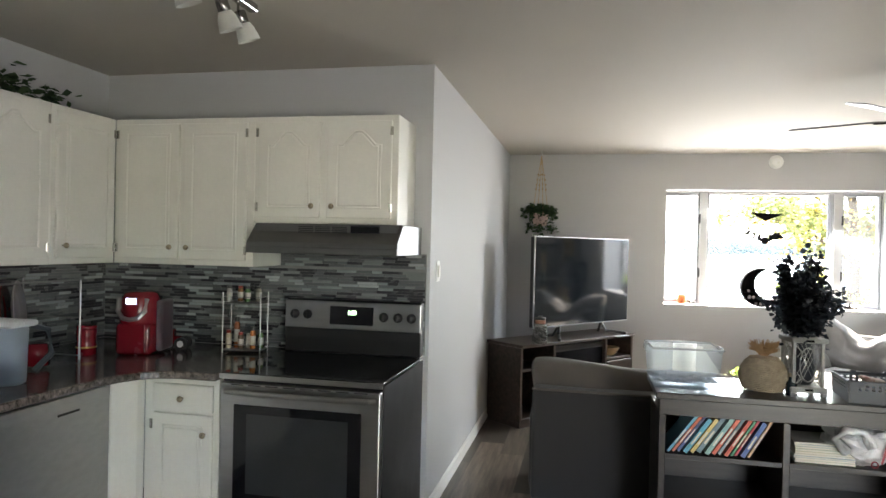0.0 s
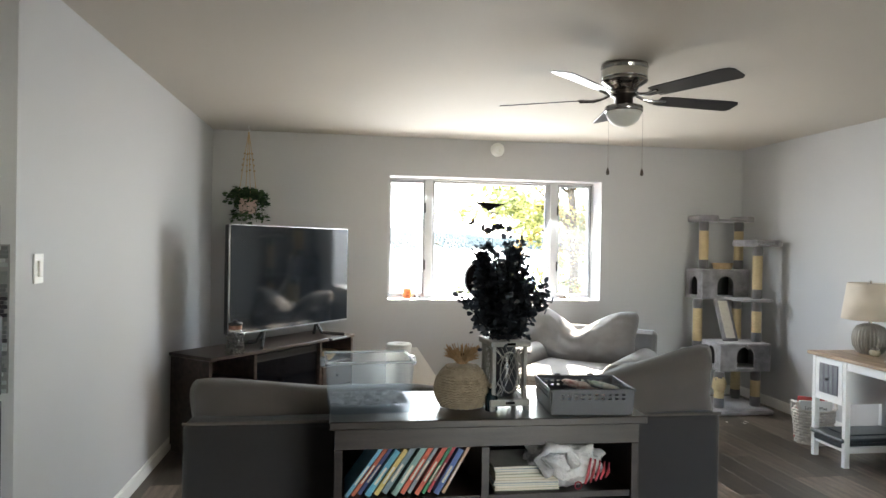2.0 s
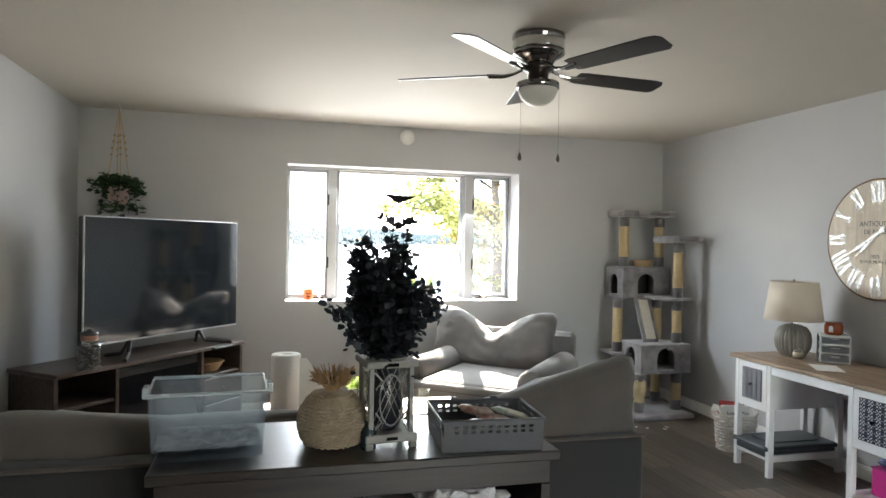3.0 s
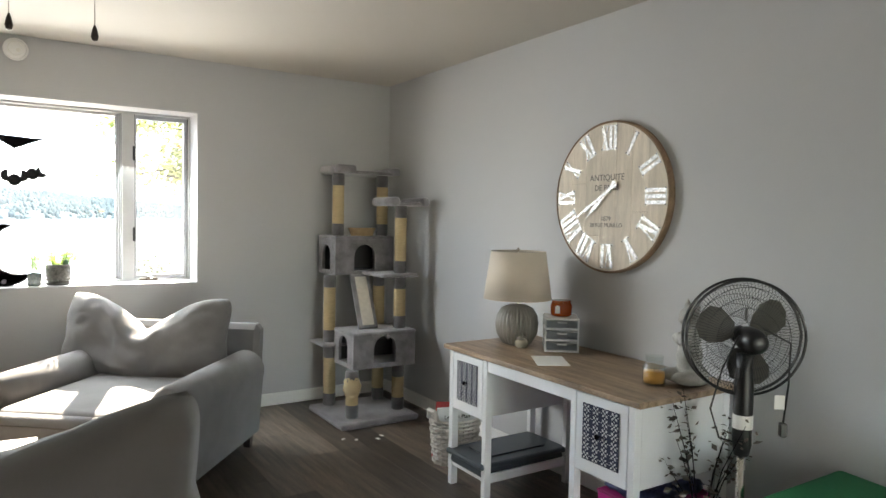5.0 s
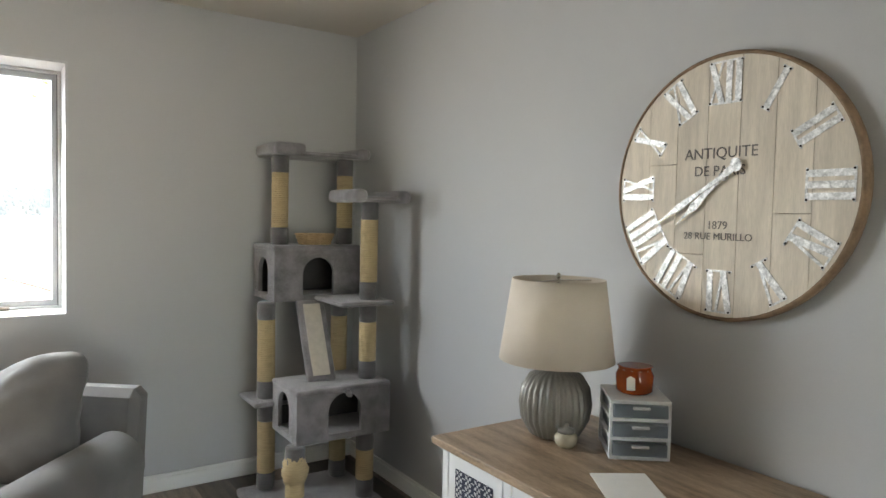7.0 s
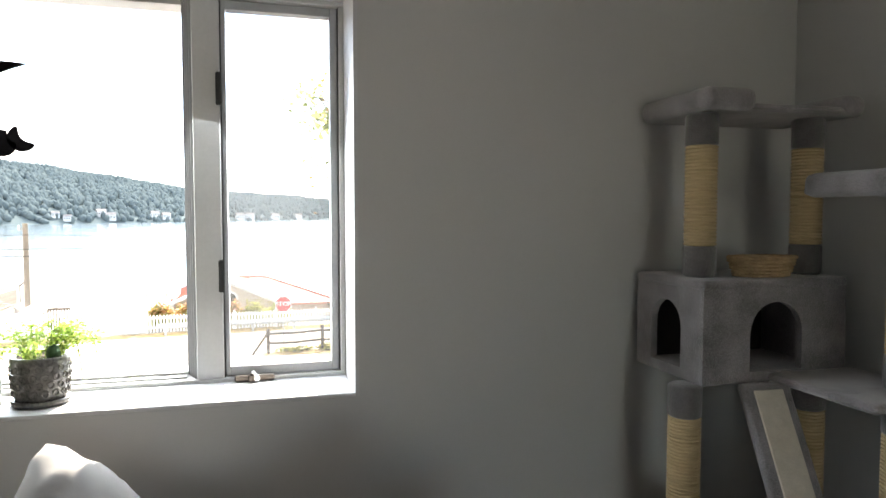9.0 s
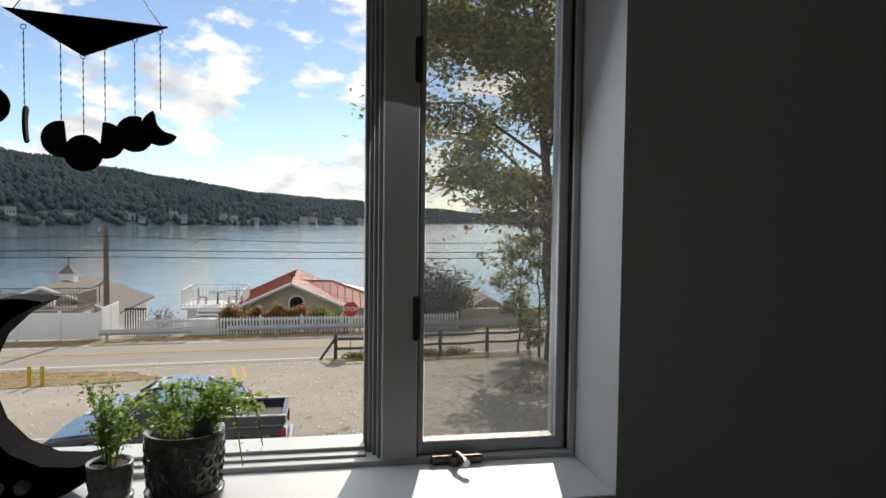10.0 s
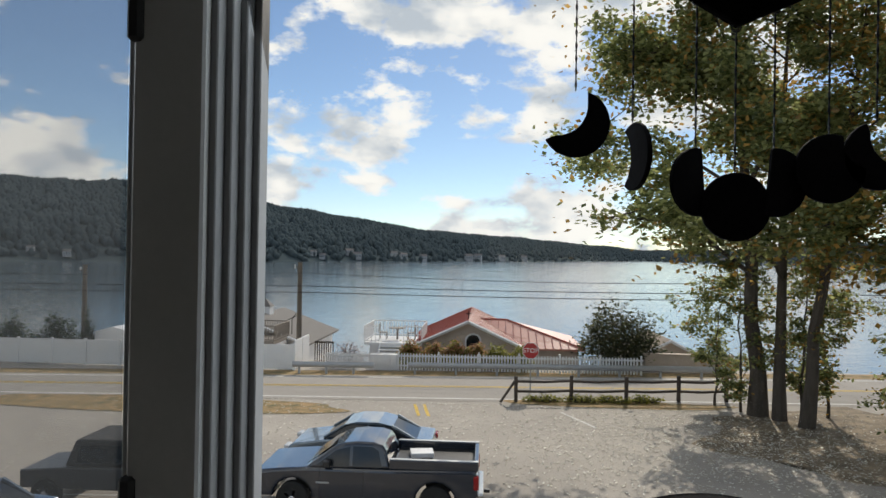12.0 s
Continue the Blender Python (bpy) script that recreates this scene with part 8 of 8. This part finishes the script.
for i in range(7):
    part("step", B(1.0, -.3 * (i + 1), -.17 * (i + 1) - .05, 2.3, -.3 * i, -.17 * (i + 1)), M_WHITE, deckB)
part("stair_side", P([(0, 0), (-2.1, -1.3), (-2.1, -1.5), (0, -.3)], .06, None, pose(.95, 0, 0, 90, 0, 90)), M_WHITE, deckB)
part("stair_side", P([(0, 0), (-2.1, -1.3), (-2.1, -1.5), (0, -.3)], .06, None, pose(2.3, 0, 0, 90, 0, 90)), M_WHITE, deckB)
box_ = tagged(part("stair_box", B(-.75, 0, 0, .75, .5, .85, .02, 1), M_WHITE), "white storage box beside the fence", "box")
box_.matrix_world = pose(-3.35, 43.4, G)
tbl = thing("patio_table", "dark round patio table on the white deck", "table", (-3.2, 47.9, G + 1.15))
part("tabletop", C(0, 0, .7, .74, .55, 16), M_DECKWOOD, tbl)
part("leg", C(0, 0, 0, .7, .06, 8), M_DECKWOOD, tbl)
ch = thing("patio_chair", "dark patio chair on the white deck", "chair", (-4.1, 47.9, G + 1.15), group="patio chairs")
part("seat", B(-.25, -.25, .42, .25, .25, .46), M_DECKWOOD, ch)
part("backrest", B(-.27, -.25, .46, -.22, .25, .95), M_DECKWOOD, ch)
for sx in (-.22, .22):
    for sy in (-.22, .22):
        part("leg", B(sx - .02, sy - .02, 0, sx + .02, sy + .02, .42), M_DECKWOOD, ch)
copy_thing(ch, pose(-2.3, 47.9, G + 1.15, 0, 0, 180))
shed = thing("white_shed", "small white shed behind the hedge", "shed", (-20.2, 45.2, G))
part("wall", B(-1.2, 0, 0, 1.2, 1.6, 1.5), M_WHITE, shed)
part("roof", P([(-1.35, 1.5), (1.35, 1.5), (0, 1.85)], 1.8, None, pose(0, 1.7, 0, 90)), M_WHITE, shed)


# ---- trees and shrubs ----
def tree(name, label, at, height, crown_from, trunk_r, lean, spread, leaves, size, seed, autumn=.15, side=0.0, leafmat=None):
    """A tapered leaning trunk with forked limbs and a crown of many leaves on the twigs."""
    e = thing(name, label, "tree", at)
    r = random.Random(seed)
    bm = bmesh.new()
    n = 9
    spine = [Vector((lean[0] * (i / n) ** 1.3 + .18 * noise.noise((seed, i * .7, 0)), lean[1] * (i / n) ** 1.3 + .18 * noise.noise((seed, 0, i * .7)), -.2 + height * .92 * i / n)) for i in range(n + 1)]
    T(spine, trunk_r, 10, bm, taper=[1.25 if i == 0 else 1 - .88 * i / n for i in range(n + 1)])
    tips = []
    for k in range(20):
        q = crown_from + (1 - crown_from) * (k + r.random()) / 20
        i = min(n - 1, int(q * n))
        p = spine[i].lerp(spine[i + 1], q * n - i)
        a = r.random() * 6.283
        ln = spread * (.45 + .75 * r.random()) * (1.15 - .75 * abs(q - .55))
        d = Vector((math.cos(a) - side * .8, math.sin(a), .35 + .5 * r.random()))
        d.normalize()
        mid = p + d * ln * .5 + Vector((0, 0, .12 * ln))
        end = p + d * ln + Vector((0, 0, -.08 * ln))
        T([p, mid, end], trunk_r * .34 * (1 - q * .6), 6, bm, taper=[1, .6, .15])
        tips += [(*p.lerp(mid, .8), .5), (*mid, 1), (*mid.lerp(end, .5), 1.2), (*end, 1.2)]
        for _ in range(4):
            s = mid.lerp(end, r.random())
            t2 = s + Vector((r.uniform(-1, 1), r.uniform(-1, 1), r.uniform(-.5, .7))) * ln * .42
            T([s, t2], trunk_r * .10, 4, bm, taper=[1, .3])
            tips += [(*s.lerp(t2, .6), .8), (*t2, 1.3)]
    tips.append((*spine[-1], 2))
    part("trunk", bm, M_BARK, e)
    leaf_cloud("crown", tips, leaves, size, (spread * .068, spread * .068, spread * .05), leafmat or M_LEAF, e, seed, flat=.5)
    if autumn:
        leaf_cloud("crown_autumn", tips[::3], int(leaves * autumn), size, (spread * .15,) * 3, M_AUT, e, seed + 50, "yellowing leaves", .5)
    return e


tree("oak_tree", "tall leafy oak leaning over the lot, turning yellow", (13.8, 34.9, G), 21, .30, .36, (-1.6, -.4), 6.4, 34000, .27, 11, .07, .5)
tree("oak_tree", "tall slender oak in the group by the fence", (14.35, 34.1, G), 20, .30, .25, (.4, .6), 4.8, 13000, .26, 12, .12, .1)
tree("oak_tree", "tall slender oak in the group by the fence", (14.9, 33.0, G), 19, .32, .27, (2.6, .4), 4.8, 12000, .26, 13, .2, -.1)
tree("oak_tree", "tall oak with orange autumn leaves beside the lot", (17.6, 31.0, G), 18, .26, .24, (1.0, .5), 4.8, 8000, .26, 14, .5, 0)
tree("oak_tree", "tall oak with orange autumn leaves beside the lot", (20.5, 29.0, G), 17, .22, .22, (.5, -.4), 4.8, 8000, .26, 15, .45, 0)
tree("oak_tree", "leafy oak further along the lot edge", (20.0, 23.0, G), 15, .26, .2, (-.3, .4), 4.6, 11000, .25, 16, .35, 0)
tree("young_tree", "leafy young tree growing under the oaks", (12.6, 36.6, G), 6.0, .12, .06, (.2, 0), 1.8, 3400, .17, 17, .1)
tree("young_tree", "leafy young tree growing under the oaks", (13.3, 35.4, G), 7.6, .08, .06, (-.2, -.1), 1.5, 3600, .17, 21, .1)
tree("young_tree", "leafy young tree growing under the oaks", (15.3, 34.3, G), 8.0, .1, .07, (.3, .2), 1.7, 3800, .17, 22, .15)
tree("young_tree", "leafy young tree growing under the oaks", (16.6, 34.8, G), 7.0, .15, .07, (-.3, .2), 1.9, 3800, .17, 18, .15)
tree("young_tree", "leafy young tree growing under the oaks", (18.4, 28.2, G), 5.5, .1, .06, (.2, 0), 1.7, 3400, .16, 19, .2)
tree("young_tree", "leafy young tree growing under the oaks", (16.9, 29.6, G), 4.0, .05, .05, (.1, 0), 1.5, 2800, .15, 23, .1)


def shrub(name, label, at, rx, ry, h, count, size, material, seed, extra=None, group=""):
    e = thing(name, label, "shrub", at, group=group)
    r = random.Random(seed)
    cen, bm = [], bmesh.new()
    for k in range(46):
        a, q = r.random() * 6.283, math.sqrt(r.random())
        x, y = rx * q * math.cos(a), ry * q * math.sin(a)
        top = h * (1 - .55 * q * q) * (.75 + .35 * r.random())
        T([(x * .2, y * .2, 0), (x * .8, y * .8, top * .6), (x, y, top * .9)], .018, 4, bm, taper=[1, .7, .3])
        cen += [(x, y, top * f, 1) for f in (.45, .7, .92)] + [(x * .8, y * .8, top * .2, .6)]
    part("stems", bm, M_BARK, e)
    leaf_cloud("foliage", cen, count, size, (rx * .13, ry * .13, h * .08), material, e, seed)
    if extra:
        leaf_cloud("plumes", [c for c in cen if c[2] > h * .5], count // 2, size, (rx * .12, ry * .12, h * .09), extra, e, seed + 9, "reddish plumes")
    return e


shrub("round_bush", "dark round leafy tree behind the picket fence", (10.1, 46.2, G), 2.3, 1.8, 3.8, 7000, .20, M_BUSH, 21)
for k in range(6):
    shrub("ornamental_grass", "clump of ornamental grass with reddish plumes", (-1.9 + k * 1.25, 44.3, G), .75, .5, 1.5 - .1 * (k % 2), 1500, .16, M_BLADE, 30 + k, M_PLUME if k < 4 else None, "ornamental grasses")
for k in range(3):
    shrub("hedge", "dense dark evergreen hedge beside the road", (-23.2 - k * 2.7, 44.3, G), 1.35, .8, 2.5, 3600, .16, M_HEDGE, 40 + k, None, "hedge plants")
shrub("cypress", "narrow dark cypress by the utility pole", (-21.7, 45.0, G), .35, .35, 3.0, 1200, .14, M_HEDGE, 45)
shrub("flower_bush", "pale flowering bush by the gate", (-5.6, 44.2, G), .9, .5, 1.5, 900, .12, mat("pale_blossom", (0.45, 0.38, 0.38), 0.8, var=0.3), 46)
shrub("dark_bush", "dark bush in the shade of the oaks", (18.9, 30.4, G), 1.2, 1.0, 1.6, 2500, .15, M_HEDGE, 47)
for k, x in enumerate((5.0, 6.6, 8.0, 9.6)):
    shrub("weeds", "low green weeds under the rail fence", (x, 36.3 + .1 * k, G), .8, .35, .35, 450, .12, M_BLADE, 60 + k, None, "weeds")


# ---- vehicles ----
def wheel(parent, x, y, r, w):
    t = part("wheel", L([(r * .62, -w / 2), (r * .93, -w / 2), (r, -w * .35), (r, w * .35), (r * .93, w / 2), (r * .62, w / 2)], 28, None, pose(0, 0, 0, 90)), M_TYRE, parent, at=Matrix.Translation((x, y, r)))
    s = -1
    bm = L([(r * .60, -w * .40), (r * .63, -w * .5), (r * .56, -w * .47), (r * .54, -w * .2), (.02, -w * .2)], 24, None, pose(0, 0, 0, -90))
    for k in range(5):
        a = k * 2 * math.pi / 5
        put(bm, B(.0, -w * .50, -r * .09, r * .56, -w * .30, r * .09, .01, 1), Euler((0, a, 0)).to_matrix().to_4x4())
    put(bm, L([(.075, w * .30), (.075, w * .52), (.05, w * .54)], 14, None, pose(0, 0, 0, 90)))
    part("rim", bm, M_ALLOY, t)
    return t


def taper_in(bm, belt, lean):
    """Leans the sides inwards above the belt line."""
    for v in bm.verts:
        if v.co.z > belt:
            v.co.y *= 1 - lean * (v.co.z - belt)
    return bm


def side_body(outline, width, material, parent, name="body", tuck=.05, y0=0, belt=9.0, lean=0.0):
    """A body from its side outline, with rounded edges and sides that lean in above the belt."""
    bm = P(outline, width, None, pose(0, y0 + width / 2, 0, 90))
    rim = [e for e in bm.edges if e.calc_face_angle(0) > .9]
    bmesh.ops.bevel(bm, geom=rim, offset=tuck, segments=3, profile=.5, affect='EDGES', clamp_overlap=True)
    return part(name, taper_in(bm, belt, lean), material, parent)


M_TRUCK = mat("dark_blue_car_paint", (0.012, 0.017, 0.028), 0.18, var=0.15, scale=2, bump=0.0, coat=1.0, rvar=0.05)
truck = thing("pickup_truck", "dark blue four-door pickup truck parked in the lot", "car", (-.6, 23.35, G))
W = 1.95
arch = lambda cx, r0: [(cx + r0 * math.cos(t), .42 + r0 * math.sin(t)) for t in [math.pi - i * math.pi / 8 for i in range(9)]]
body = side_body([(-2.86, .45)] + [(-2.92, .75), (-2.86, .98), (-2.70, 1.08), (-2.2, 1.14), (-1.55, 1.19), (-1.35, 1.2), (.62, 1.2), (2.8, 1.24), (2.84, .62)] + [(2.84, .5)] + list(reversed(arch(1.79, .5))) + [(-1.2, .42)] + list(reversed(arch(-1.78, .5))) + [(-2.4, .45)], W, M_TRUCK, truck, tuck=.08)
cab = side_body([(-1.5, 1.16), (-1.12, 1.44), (-.78, 1.68), (-.52, 1.78), (-.2, 1.82), (.22, 1.81), (.46, 1.74), (.56, 1.60), (.66, 1.2)], W - .10, M_TRUCK, truck, "cab", .07, belt=1.2, lean=.26)
for y in (-(W - .10) / 2 + .008, (W - .10) / 2 + .004):
    part("side_window", taper_in(P([(-1.20, 1.24), (-.72, 1.60), (-.36, 1.70), (-.36, 1.24)], .012, None, pose(0, y, 0, 90)), 1.2, .26), M_CARGLASS, cab)
    part("side_window", taper_in(P([(-.28, 1.24), (-.28, 1.71), (.2, 1.71), (.36, 1.62), (.46, 1.24)], .012, None, pose(0, y, 0, 90)), 1.2, .26), M_CARGLASS, cab)
part("windscreen", P([(-.72, 0), (.72, 0), (.64, .74), (-.64, .74)], .012, None, Matrix.Translation((-1.455, 0, 1.225)) @ Euler((radians(36), 0, radians(-90)), 'XYZ').to_matrix().to_4x4()), M_CARGLASS, cab)
bed = part("bed_liner", B(.72, -.82, 1.18, 2.74, .82, 1.262), M_BLACK, body)
for y in (-.93, .82):
    part("bed_wall", B(.64, y, 1.2, 2.84, y + .11, 1.45, .03, 2), M_TRUCK, body)
part("bed_wall", B(2.74, -.82, 1.2, 2.85, .82, 1.45, .03, 2), M_TRUCK, body)
for y in (-.935, .815):
    part("rail_cap", B(.66, y, 1.445, 2.85, y + .12, 1.462, .005, 1), M_GALV, body)
part("front_bumper", B(-2.98, -.95, .42, -2.78, .95, .68, .05, 2), M_GALV, truck)
part("rear_bumper", B(2.82, -.92, .48, 2.98, .92, .68, .04, 2), M_CHROME, truck)
part("hitch", B(2.98, -.06, .42, 3.14, .06, .5, .01, 1), M_BLACK, truck)
part("headlight", B(-2.90, -.97, .72, -2.70, -.62, .98, .05, 2), M_LAMPCLEAR, truck)
part("headlight", B(-2.90, .62, .72, -2.70, .97, .98, .05, 2), M_LAMPCLEAR, truck)
part("tail_light", B(2.72, -.985, .78, 2.86, -.84, 1.12, .02, 1), M_LAMPRED, truck)
part("tail_light", B(2.72, .84, .78, 2.86, .985, 1.12, .02, 1), M_LAMPRED, truck)
part("mirror", B(-.98, -1.16, 1.25, -.80, -.94, 1.42, .04, 2), M_BLACK, truck)
part("badge", B(-1.18, -.982, .82, -.85, -.976, .86), M_GALV, truck)
for x in (-1.1, .0):
    part("door_line", B(x, -.980, .5, x + .012, -.974, 1.2), M_BLACK, body)
for x in (-1.78, 1.79):
    wheel(truck, x, -.86, .41, .27)
    t = wheel(truck, x, .86, .41, .27)
    t.matrix_basis = t.matrix_basis @ Euler((0, 0, math.pi)).to_matrix().to_4x4()
crate = tagged(part("parcel", B(-.3, -.25, 0, .3, .25, .12, .01, 1), M_WHITE), "white box lying in the truck bed", "box")
crate.matrix_world = pose(.75, 23.5, G + 1.262, 0, 0, 10)

M_SEDAN = mat("silver_blue_car_paint", (0.20, 0.25, 0.29), 0.2, 0.4, var=0.08, scale=2, bump=0, coat=1.0, rvar=0.05)
M_BLUECAR = mat("blue_car_paint", (0.05, 0.085, 0.13), 0.2, 0.3, var=0.08, scale=2, bump=0, coat=1.0, rvar=0.05)


def sedan(label, at, rz, paint):
    e = thing("sedan_car", label, "car", at, rz)
    b = side_body([(-2.25, .35), (-2.28, .62), (-2.0, .82), (-1.0, .95), (1.6, 1.0), (2.15, .96), (2.25, .7), (2.2, .35)] + list(reversed([(1.35 + .36 * math.cos(t), .33 + .36 * math.sin(t)) for t in [math.pi - i * math.pi / 6 for i in range(7)]])) + list(reversed([(-1.38 + .36 * math.cos(t), .33 + .36 * math.sin(t)) for t in [math.pi - i * math.pi / 6 for i in range(7)]])), 1.8, paint, e)
    c = side_body([(-1.15, .93), (-.45, 1.36), (-.1, 1.45), (.55, 1.45), (.95, 1.36), (1.75, .98)], 1.56, M_CARGLASS, e, "cabin_glass", .07, belt=.95, lean=.25)
    part("roof", P([(-.5, 1.37), (-.1, 1.47), (.55, 1.47), (1.0, 1.37), (.55, 1.40), (-.1, 1.40)], 1.40, None, pose(0, .70, 0, 90), .01), paint, c)
    for y in (-.72, .66):
        part("pillar", T([(-1.1, y + .03, .98), (-.45, y + .03, 1.38)], .035, 5), paint, c)
        part("pillar", T([(1.65, y + .03, 1.0), (.95, y + .03, 1.38)], .05, 5), paint, c)
        part("pillar", T([(.2, y + .03, .98), (.25, y + .03, 1.44)], .03, 5), paint, c)
    for x in (-1.38, 1.35):
        wheel(e, x, -.8, .32, .2)
        t = wheel(e, x, .8, .32, .2)
        t.matrix_basis = t.matrix_basis @ Euler((0, 0, math.pi)).to_matrix().to_4x4()
    for y in (-.7, .7):
        part("headlight", B(-2.27, y - .2, .62, -2.1, y + .2, .76, .03, 1), M_LAMPCLEAR, e)
        part("tail_light", B(2.1, y - .2, .72, 2.26, y + .2, .88, .03, 1), M_LAMPRED, e)
    return e


sedan("silver-blue sedan parked behind the pickup truck", (-1.35, 26.6, G), 0, M_SEDAN)
sedan("blue sedan parked in the next bay", (-9.3, 19.6, G), 0, M_BLUECAR)
M_JEEP = mat("charcoal_car_paint", (0.03, 0.032, 0.035), 0.35, var=0.1, bump=0)
M_SOFTTOP = mat("black_soft_top", (0.02, 0.02, 0.021), 0.8, bump=0.4, dist=.01, fine=30)
jeep = thing("jeep", "charcoal off-road car with soft top and spare wheel", "car", (-7.4, 22.9, G))
side_body([(-1.9, .5), (-1.9, .95), (-.75, 1.05), (1.75, 1.1), (1.8, .5)], 1.55, M_JEEP, jeep)
top = side_body([(-.75, 1.05), (-.45, 1.75), (1.45, 1.78), (1.72, 1.1)], 1.5, M_SOFTTOP, jeep, "soft_top", .06)
part("rear_window", B(1.60, -.5, 1.2, 1.66, .5, 1.6, .02, 1), M_CARGLASS, top)
for y in (-.765, .75):
    part("side_window", P([(-.42, 1.18), (-.3, 1.62), (1.38, 1.62), (1.5, 1.18)], .012, None, pose(0, y + .01, 0, 90)), M_CARGLASS, top)
part("spare_wheel", L([(.1, -.11), (.34, -.11), (.38, -.06), (.38, .06), (.34, .11), (.1, .11)], 24, None, pose(1.95, .15, .98, 90, 0, 90)), M_TYRE, jeep)
part("bumper", B(1.78, -.75, .45, 1.92, .75, .6, .03, 1), M_BLACK, jeep)
part("tail_light", B(1.78, -.72, .78, 1.84, -.58, .95, .01, 1), M_LAMPRED, jeep)
for x in (-1.2, 1.15):
    wheel(jeep, x, -.72, .38, .24)
    t = wheel(jeep, x, .72, .38, .24)
    t.matrix_basis = t.matrix_basis @ Euler((0, 0, math.pi)).to_matrix().to_4x4()

M_DUMPG = mat("green_dumpster_paint", (0.02, 0.10, 0.05), 0.5, var=0.2, scale=3, bump=0.1)
M_DUMPB = mat("navy_dumpster_paint", (0.015, 0.025, 0.07), 0.5, var=0.2, scale=3, bump=0.1)
for at, m_, lab in (((12.9, 20.6, G), M_DUMPB, "navy blue steel dumpster with a black lid"), ((14.9, 23.2, G), M_DUMPG, "green steel dumpster with a black lid")):
    d = thing("dumpster", lab, "dumpster", at, -8)
    part("body", P([(-.9, 0), (.9, 0), (1.0, 1.2), (-1.0, 1.35)], 1.6, None, pose(0, .8, 0, 90), .02), m_, d)
    part("lid", B(-1.02, -.82, 1.3, 1.02, .82, 1.38, .02, 1), M_BLACK, d)
    part("notice", B(-.25, -.812, .8, .05, -.803, 1.05), M_WHITE, d, "white label of plain lines")
cone = thing("traffic_cone", "orange traffic cone with a white band", "cone", (14.0, 25.5, G))
part("cone", C(0, 0, .03, .7, .16, 14, r2=.03), M_ORANGE, cone)
part("base", B(-.2, -.2, 0, .2, .2, .03), M_ORANGE, cone)
part("band", C(0, 0, .38, .5, .092, 14, r2=.072), M_WHITE, cone)
picket = thing("dark_fence", "dark pointed wooden picket fence under the trees", "fence", (15.8, 26.6, G), -20)
for z in (.3, .9):
    part("rail", B(0, .03, z, 5, .07, z + .08), M_RAILWOOD, picket)
pk = None
for i in range(34):
    at = Matrix.Translation((i * .15, 0, 0))
    pk = again(pk, picket, at) if pk else part("picket", P([(-.05, .03), (.05, .03), (.05, 1.1), (0, 1.2), (-.05, 1.1)], .022, None, pose(0, .02, 0, 90)), M_RAILWOOD, picket, at=at)


# ---- floor planks, laid last ----
PW, PL = .178, 1.22
rf = random.Random(4)
plank_bank = {}


def plank_mesh(l):
    key = round(l, 3)
    if key not in plank_bank:
        bm = B(0, 0, -.003, PW - .0011, l - .0011, 0, .0004, 1)
        me = bpy.data.meshes.new("plank")
        bm.to_mesh(me)
        bm.free()
        me.materials.append(M_PLANK)
        plank_bank[key] = me
    return plank_bank[key]


rest = bmesh.new()
x = KX
while x < EX - .01:
    w = min(PW, EX - x)
    y = SY - rf.choice((0, .25, .5, .75, 1.0))
    end = NY if x > -PW + .02 else (2.0 if x < -.1 else KY)
    while y < end:
        a, b = max(y, SY), min(y + PL, end)
        if b - a > .05 and not (x < -1.27 and b > .1):
            if a > -.3 and w > PW - .001:
                o = new("plank", plank_mesh(b - a))
                o.parent = floor
                o.location = (x, a, 0)
            else:
                B(x, a, -.003, x + w - .0011, b - .0011, 0, bm=rest)
        y += PL
    x += PW
o = part("planks", rest, M_PLANK, floor)
o["kind"] = "stuff"
